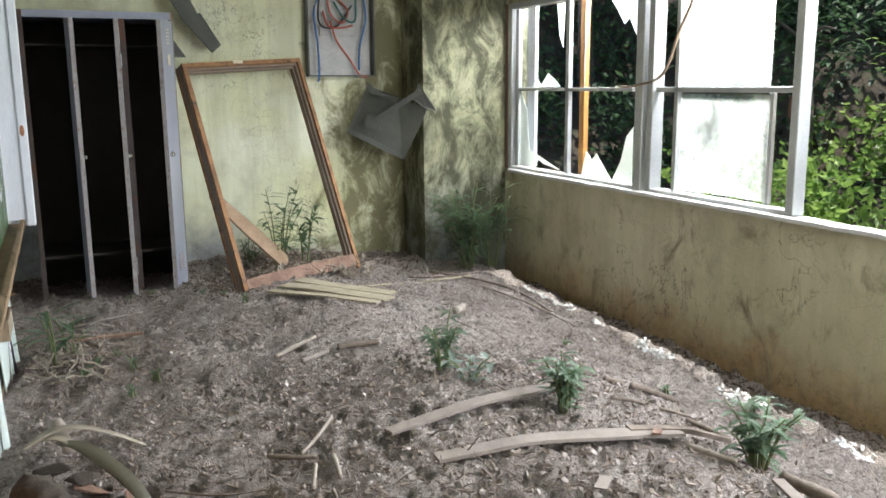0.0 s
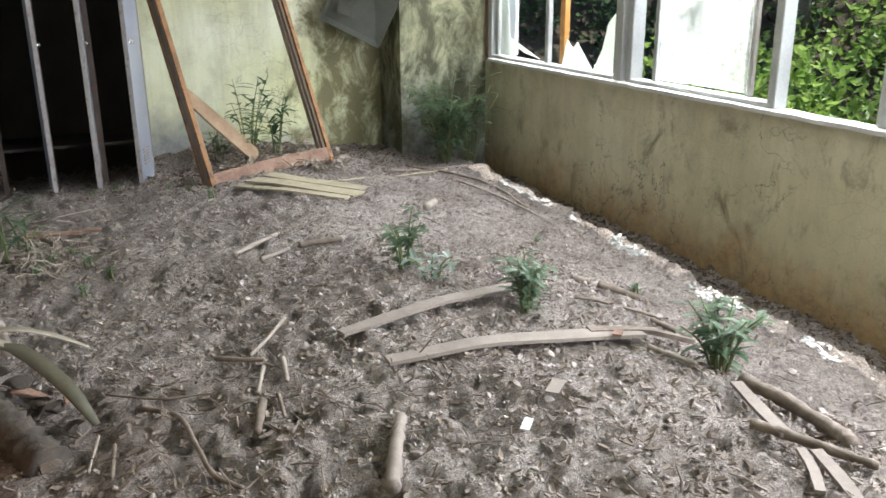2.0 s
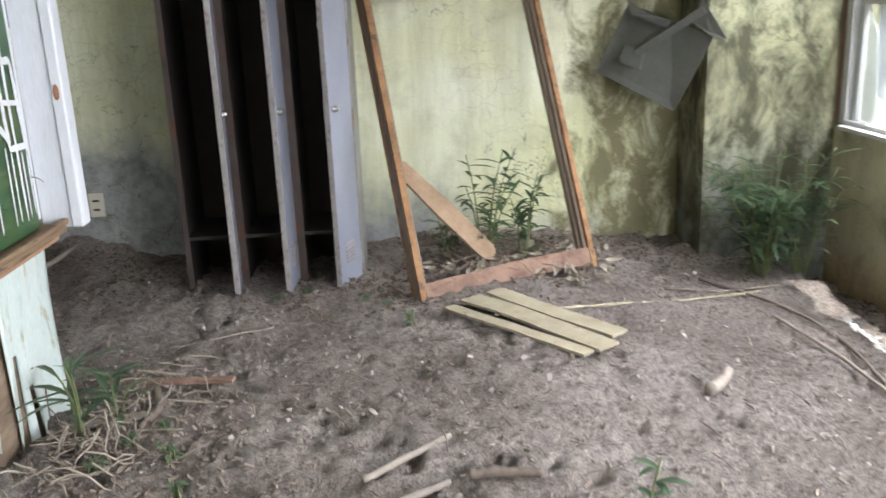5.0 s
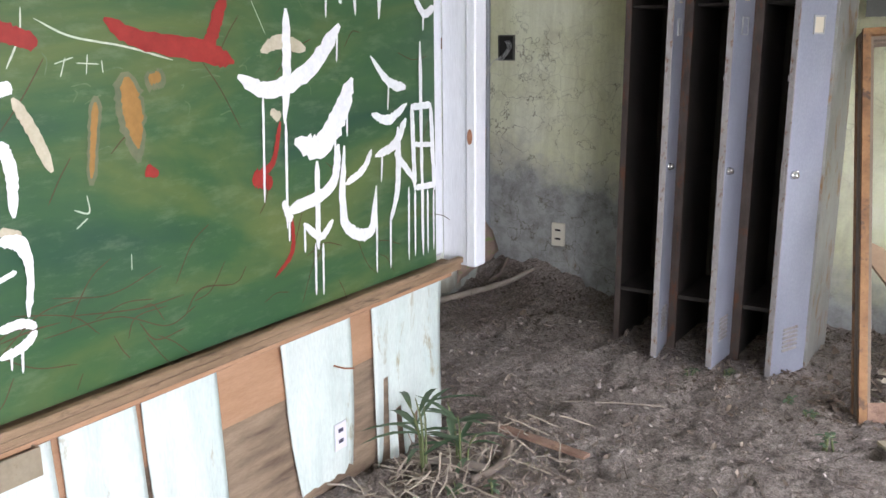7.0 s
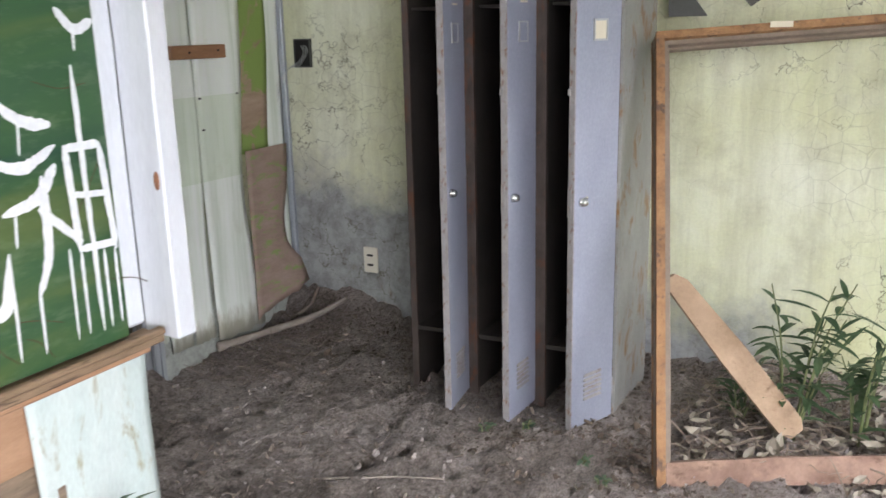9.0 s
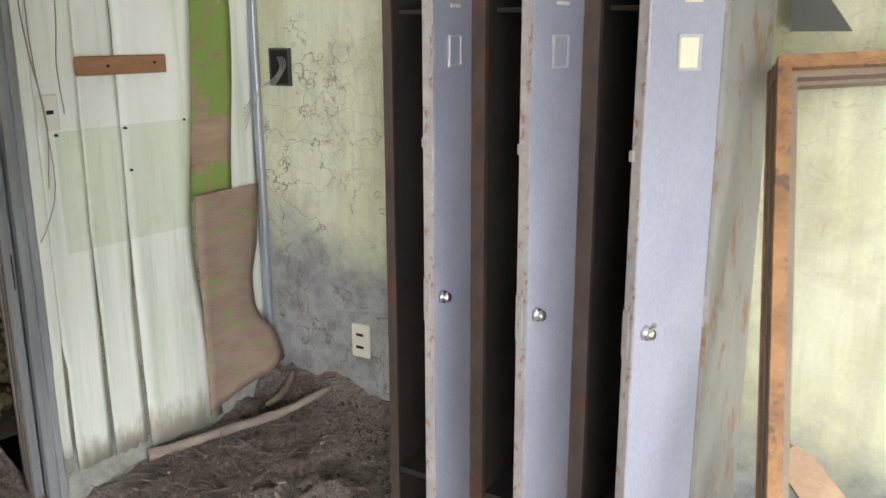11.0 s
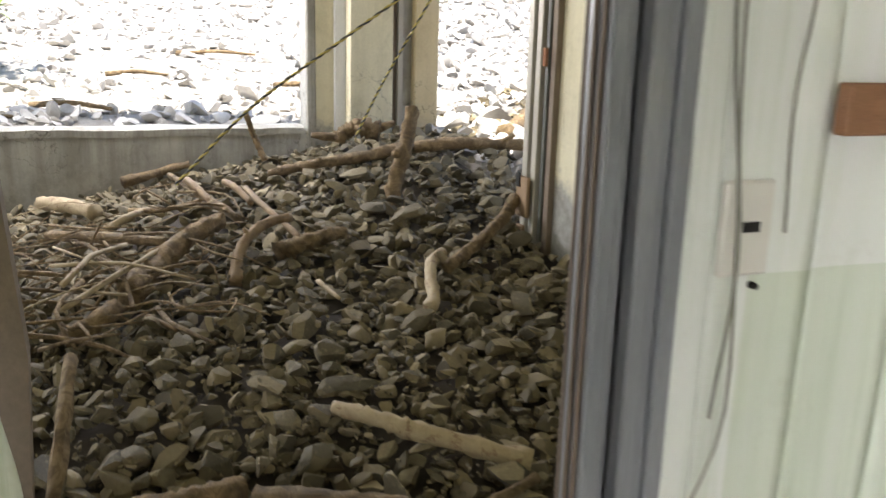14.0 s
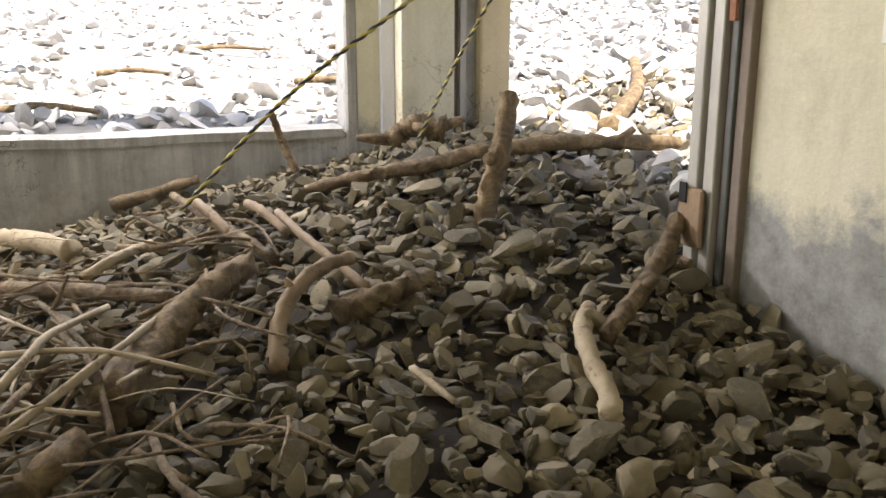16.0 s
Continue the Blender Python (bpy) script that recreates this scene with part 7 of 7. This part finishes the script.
scatter("paint_flakes", spots, [chip_raw], M_SILLPAINT, "pale chips added to whiten the sun strip by the windows", "flakes", 15, False)
twig = bmesh.new()
tube(twig, [(-0.5, 0, 0), (-0.15, 0.05, 0.02), (0.2, -0.04, 0.0), (0.5, 0.06, 0.02)], [0.02, 0.018, 0.016, 0.01], 5)
twig.verts.ensure_lookup_table()
tri = bmesh.ops.triangulate(twig, faces=twig.faces)
twig_raw = (np.array([v.co[:] for v in twig.verts]), np.array([[v.index for v in f.verts] for f in twig.faces]))
twig.free()
spots = []
while len(spots) < 900:
    x, y = random.uniform(-0.25, 3.0), random.uniform(1.2, 7.2)
    if random.random() < 0.6:
        x, y = random.uniform(-0.25, 1.6), random.uniform(1.4, 3.6)
    if not keep_clear(x, y):
        spots.append((x, y, mud(x, y) + 0.008, random.uniform(0.04, 0.15)))
scatter("twigs", spots, [twig_raw], M_BARK, "thin dead twigs strewn on the silt", "twigs", 8)
M_STRAW = plain("dry_straw", (0.28, 0.24, 0.19), (0.42, 0.36, 0.3), 9, 0.8)
spots = [(random.gauss(-0.05, 0.18), random.gauss(4.65, 0.25), 0, random.uniform(0.08, 0.2)) for _ in range(140)]
spots = [(x, y, mud(x, y) + random.uniform(0.01, 0.05), s) for x, y, _, s in spots if x > -0.26]
scatter("straw", spots, [twig_raw], M_STRAW, "dry straw and stalks by the chalkboard wall", "straw", 9)


# ---- plants ----
def leaf_material(name, c1, c2, shine=0.45):
    m, n, l, b = shader(name, shine)
    geo = n.new("ShaderNodeNewGeometry")
    col = ramp(n, l, geo.outputs["Random Per Island"], (0.0, c1), (1.0, c2))
    l.new(col, b.inputs["Base Color"])
    tr = n.new("ShaderNodeBsdfTranslucent")
    l.new(col, tr.inputs["Color"])
    mix = n.new("ShaderNodeMixShader")
    mix.inputs[0].default_value = 0.5
    l.new(b.outputs[0], mix.inputs[1])
    l.new(tr.outputs[0], mix.inputs[2])
    l.new(mix.outputs[0], n["Material Output"].inputs["Surface"])
    return m


M_LEAFIN = leaf_material("green_leaf", (0.085, 0.14, 0.08), (0.19, 0.265, 0.17))
# Dark and bright leaf copies: outdoors, shade and sunlight are put into these colours.
M_LEAFDARK = leaf_material("dark_leaf", (0.045, 0.085, 0.04), (0.10, 0.16, 0.075))
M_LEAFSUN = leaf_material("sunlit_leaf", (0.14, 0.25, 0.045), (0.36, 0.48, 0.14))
M_STEM = plain("green_stem", (0.10, 0.13, 0.05), (0.17, 0.19, 0.08), 9, 0.7)


def blade(bm, base, way, length, wide, droop, rnd):
    """One leaf: four bent segments with a fold along the midrib."""
    way = way.normalized()
    s = way.cross(Vector((0, 0, 1)))
    s = s.normalized() if s.length > 0.01 else Vector((1, 0, 0))
    prev = None
    p = Vector(base)
    d = Vector(way)
    for i in range(5):
        u = i / 4
        w = wide * 0.5 * math.sin(math.pi * (0.1 + 0.88 * u)) if i < 4 else 0.0005
        up = s.cross(d) * 0.25 * w
        cur = (bm.verts.new(p + s * w + up), bm.verts.new(p), bm.verts.new(p - s * w + up))
        if prev:
            bm.faces.new((prev[0], prev[1], cur[1], cur[0]))
            bm.faces.new((prev[1], prev[2], cur[2], cur[1]))
        prev = cur
        p = p + d * length / 4
        d = (d + Vector((0, 0, -droop / 4))).normalized()


def shrub(name, x, y, high, spread, stems, leaves, leaf, material, label, category, seed, base=None, lean=(0, 0)):
    rnd = random.Random(seed)
    z0 = mud_base(x, y) if base is None else base
    ob = thing(name, label, category, "", Matrix.Translation((x, y, z0)))
    lv = bmesh.new()
    for k in range(stems):
        a, r = rnd.uniform(0, 6.28), rnd.uniform(0.3, 1.0) * spread
        h = high * rnd.uniform(0.6, 1.0)
        tip = Vector((math.cos(a) * r + lean[0] * h, math.sin(a) * r + lean[1] * h, h))
        pts = spline([(0.02 * math.cos(a), 0.02 * math.sin(a), -0.03), tip * 0.5 + Vector((0, 0, 0.12 * h)), tip], 8)
        bm = bmesh.new()
        tube(bm, pts, [0.006 - 0.0005 * i for i in range(8)], 5)
        part("stem", bm, M_STEM, ob, "", True)
        for j in range(leaves):
            u = 0.25 + 0.75 * (j + rnd.random()) / leaves
            p = pts[min(7, int(u * 7))]
            b = rnd.uniform(0, 6.28)
            blade(lv, p, Vector((math.cos(b), math.sin(b), rnd.uniform(0.0, 0.7))), leaf[0] * rnd.uniform(0.6, 1.15), leaf[1] * rnd.uniform(0.7, 1.2), rnd.uniform(0.3, 1.2), rnd)
    part("leaves", lv, material, ob)
    return ob


shrub("shrub", 1.57, 3.56, 0.32, 0.14, 8, 12, (0.09, 0.024), M_LEAFIN, "young green shrub growing from the silt", "shrub", 1)
shrub("shrub", 1.64, 3.42, 0.12, 0.12, 5, 6, (0.09, 0.03), leaf_material("grey_leaf", (0.22, 0.28, 0.24), (0.36, 0.42, 0.37)), "low grey-green dusty plant on the silt", "shrub", 2)
shrub("shrub", 1.88, 2.96, 0.25, 0.15, 11, 12, (0.09, 0.026), M_LEAFIN, "leafy green shrub growing by the plank", "shrub", 3)
shrub("shrub", 2.33, 2.28, 0.27, 0.19, 12, 12, (0.10, 0.024), M_LEAFIN, "leafy green shrub near the window wall", "shrub", 4)
shrub("shrub", 1.50, 6.62, 0.72, 0.22, 7, 11, (0.16, 0.030), M_LEAFDARK, "tall dark weed behind the leaning frame", "weed", 5, lean=(0.05, 0.1))
shrub("shrub", 1.75, 6.75, 0.55, 0.18, 6, 10, (0.15, 0.030), M_LEAFDARK, "dark weed behind the leaning frame", "weed", 6)
shrub("shrub", 1.28, 6.75, 0.28, 0.2, 6, 8, (0.12, 0.02), M_LEAFDARK, "low dark weed behind the leaning frame", "weed", 7)
shrub("shrub", 3.12, 6.48, 0.74, 0.42, 22, 14, (0.19, 0.026), M_LEAFDARK, "bushy dark bamboo grass in the corner", "bamboo grass", 8)
shrub("shrub", 3.38, 6.55, 0.72, 0.3, 12, 12, (0.18, 0.024), M_LEAFDARK, "dark bamboo grass against the corner", "bamboo grass", 9)
shrub("weed", -0.13, 4.62, 0.34, 0.12, 4, 3, (0.24, 0.03), M_LEAFIN, "strap-leaved green weed by the white boards", "weed", 10)
shrub("weed", -0.06, 4.74, 0.24, 0.12, 4, 4, (0.20, 0.028), M_LEAFIN, "strap-leaved green weed by the white boards", "weed", 11)
for k, (x, y) in enumerate(((0.33, 6.22), (0.48, 6.30), (0.80, 6.08), (0.93, 5.95), (0.06, 4.52), (0.16, 4.60), (0.22, 4.42), (-0.02, 4.36), (1.05, 5.72), (2.6, 4.1), (2.75, 3.35), (0.18, 3.95), (0.30, 4.15))):
    shrub("seedling", x, y, 0.05, 0.04, 4, 3, (0.035, 0.02), M_LEAFIN, "tiny green seedling in the silt", "seedling", 20 + k)
# dead stalks heaped behind the frame
random.seed(14)
spots = []
for _ in range(330):
    x, y = random.uniform(1.1, 2.2), random.uniform(6.25, 7.2)
    spots.append((x, y, mud(x, y) + random.uniform(0.0, 0.08), random.uniform(0.06, 0.2)))
scatter("dead_stalks", spots, [twig_raw], M_FRAMEIN, "dead brown stalks heaped behind the frame", "stalks", 10)
spots = []
for _ in range(260):
    x, y = random.uniform(1.1, 2.3), random.uniform(6.2, 7.3)
    spots.append((x, y, mud(x, y) + random.uniform(0.0, 0.06), random.uniform(0.04, 0.1)))
scatter("dead_leaves", spots, leafy, M_FROND, "grey dead leaves heaped behind the frame", "leaf litter", 11, False)
spots = []
for _ in range(260):
    x, y = random.uniform(-1.48, -1.0), random.uniform(6.3, 7.36)
    spots.append((x, y, mud(x, y) + random.uniform(0.0, 0.05), random.uniform(0.05, 0.16)))
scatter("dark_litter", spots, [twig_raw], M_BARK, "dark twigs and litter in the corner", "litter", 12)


# ---- outdoors beyond the windows ----
def tree(x, y, high, crown_r, seed, count, leaf, material, label, bottom=0.35, lean=0.0):
    rnd = random.Random(seed)
    z0 = outdoors(x, y) - 0.1
    ob = thing("tree", label, "tree", "trees outside the windows", Matrix.Translation((x, y, z0)))
    top = Vector((lean, 0, high))
    bm = bmesh.new()
    trunk = spline([(0, 0, 0), (0.1 * lean, 0.08, high * 0.4), (lean, 0.0, high * 0.95)], 9)
    tube(bm, trunk, [0.11 * high / 4 * (1 - 0.09 * i) for i in range(9)], 8, 0.25, seed)
    ends = []
    for k in range(9):
        o = trunk[rnd.randrange(3, 9)]
        a = rnd.uniform(0, 6.28)
        e = o + Vector((math.cos(a), math.sin(a), rnd.uniform(0.0, 0.5))) * crown_r * rnd.uniform(0.5, 1.0)
        tube(bm, spline([o, o.lerp(e, 0.5) + Vector((0, 0, 0.12)), e], 6), [0.03 - 0.004 * i for i in range(6)], 5)
        ends.append((o, e))
    part("trunk", bm, M_BARK, ob, "", True)
    lv = bmesh.new()
    clumps = []
    for o, e in ends:
        for _ in range(5):
            clumps.append(o.lerp(e, rnd.uniform(0.3, 1.1)) + Vector((rnd.gauss(0, 0.25), rnd.gauss(0, 0.25), rnd.gauss(-0.1, 0.3))))
    for _ in range(int(len(clumps) * 0.7)):
        u = rnd.uniform(bottom, 1.05)
        a, r = rnd.uniform(0, 6.28), crown_r * math.sqrt(rnd.random()) * (0.75 + 0.25 * math.sin(u * 3))
        clumps.append(Vector((lean * u + math.cos(a) * r, math.sin(a) * r, high * u)))
    for _ in range(count):
        c = clumps[rnd.randrange(len(clumps))] + Vector((rnd.gauss(0, 0.2), rnd.gauss(0, 0.2), rnd.gauss(0, 0.16)))
        a = rnd.uniform(0, 6.28)
        blade(lv, c, Vector((math.cos(a), math.sin(a), rnd.uniform(-0.5, 0.3))), leaf[0] * rnd.uniform(0.6, 1.2), leaf[1] * rnd.uniform(0.7, 1.2), rnd.uniform(0.3, 1.0), rnd)
    part("crown", lv, material, ob)
    return ob


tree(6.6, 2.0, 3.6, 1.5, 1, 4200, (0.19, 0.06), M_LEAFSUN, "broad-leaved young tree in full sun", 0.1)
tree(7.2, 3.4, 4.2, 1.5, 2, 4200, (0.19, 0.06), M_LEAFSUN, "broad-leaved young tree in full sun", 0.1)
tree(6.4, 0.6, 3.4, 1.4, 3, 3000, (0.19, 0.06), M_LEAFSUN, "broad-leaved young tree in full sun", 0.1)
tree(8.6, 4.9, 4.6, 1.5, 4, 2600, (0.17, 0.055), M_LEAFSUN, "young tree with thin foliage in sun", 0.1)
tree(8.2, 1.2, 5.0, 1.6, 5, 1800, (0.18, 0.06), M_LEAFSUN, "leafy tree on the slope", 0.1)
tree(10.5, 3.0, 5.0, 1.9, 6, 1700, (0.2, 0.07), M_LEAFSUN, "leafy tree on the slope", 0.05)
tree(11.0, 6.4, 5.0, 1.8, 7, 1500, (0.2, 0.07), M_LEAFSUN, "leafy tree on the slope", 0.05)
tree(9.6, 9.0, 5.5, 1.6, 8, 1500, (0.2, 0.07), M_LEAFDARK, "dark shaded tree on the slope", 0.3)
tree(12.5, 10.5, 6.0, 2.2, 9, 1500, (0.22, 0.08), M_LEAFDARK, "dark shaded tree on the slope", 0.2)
# Added trees: their high, dense crowns keep the sun off the slope.
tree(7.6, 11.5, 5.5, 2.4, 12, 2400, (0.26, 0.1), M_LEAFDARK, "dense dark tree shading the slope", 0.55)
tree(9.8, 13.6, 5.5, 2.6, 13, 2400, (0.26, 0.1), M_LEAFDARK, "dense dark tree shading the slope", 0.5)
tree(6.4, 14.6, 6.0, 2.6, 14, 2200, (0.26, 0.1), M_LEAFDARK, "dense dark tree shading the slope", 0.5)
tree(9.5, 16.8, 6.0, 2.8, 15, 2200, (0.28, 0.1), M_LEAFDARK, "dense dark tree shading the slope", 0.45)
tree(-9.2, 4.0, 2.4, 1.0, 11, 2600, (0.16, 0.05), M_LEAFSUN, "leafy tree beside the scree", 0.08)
random.seed(21)
spots = []
for _ in range(900):
    x, y = random.uniform(5.0, 16), random.uniform(1.0, 16)
    spots.append((x, y, outdoors(x, y) + 0.03, min(0.5, random.lognormvariate(-1.9, 0.5))))
scatter("slope_stones", spots, RAW_SMALL, M_STUMP, "dark stones and clods on the wooded slope", "stones", 13)
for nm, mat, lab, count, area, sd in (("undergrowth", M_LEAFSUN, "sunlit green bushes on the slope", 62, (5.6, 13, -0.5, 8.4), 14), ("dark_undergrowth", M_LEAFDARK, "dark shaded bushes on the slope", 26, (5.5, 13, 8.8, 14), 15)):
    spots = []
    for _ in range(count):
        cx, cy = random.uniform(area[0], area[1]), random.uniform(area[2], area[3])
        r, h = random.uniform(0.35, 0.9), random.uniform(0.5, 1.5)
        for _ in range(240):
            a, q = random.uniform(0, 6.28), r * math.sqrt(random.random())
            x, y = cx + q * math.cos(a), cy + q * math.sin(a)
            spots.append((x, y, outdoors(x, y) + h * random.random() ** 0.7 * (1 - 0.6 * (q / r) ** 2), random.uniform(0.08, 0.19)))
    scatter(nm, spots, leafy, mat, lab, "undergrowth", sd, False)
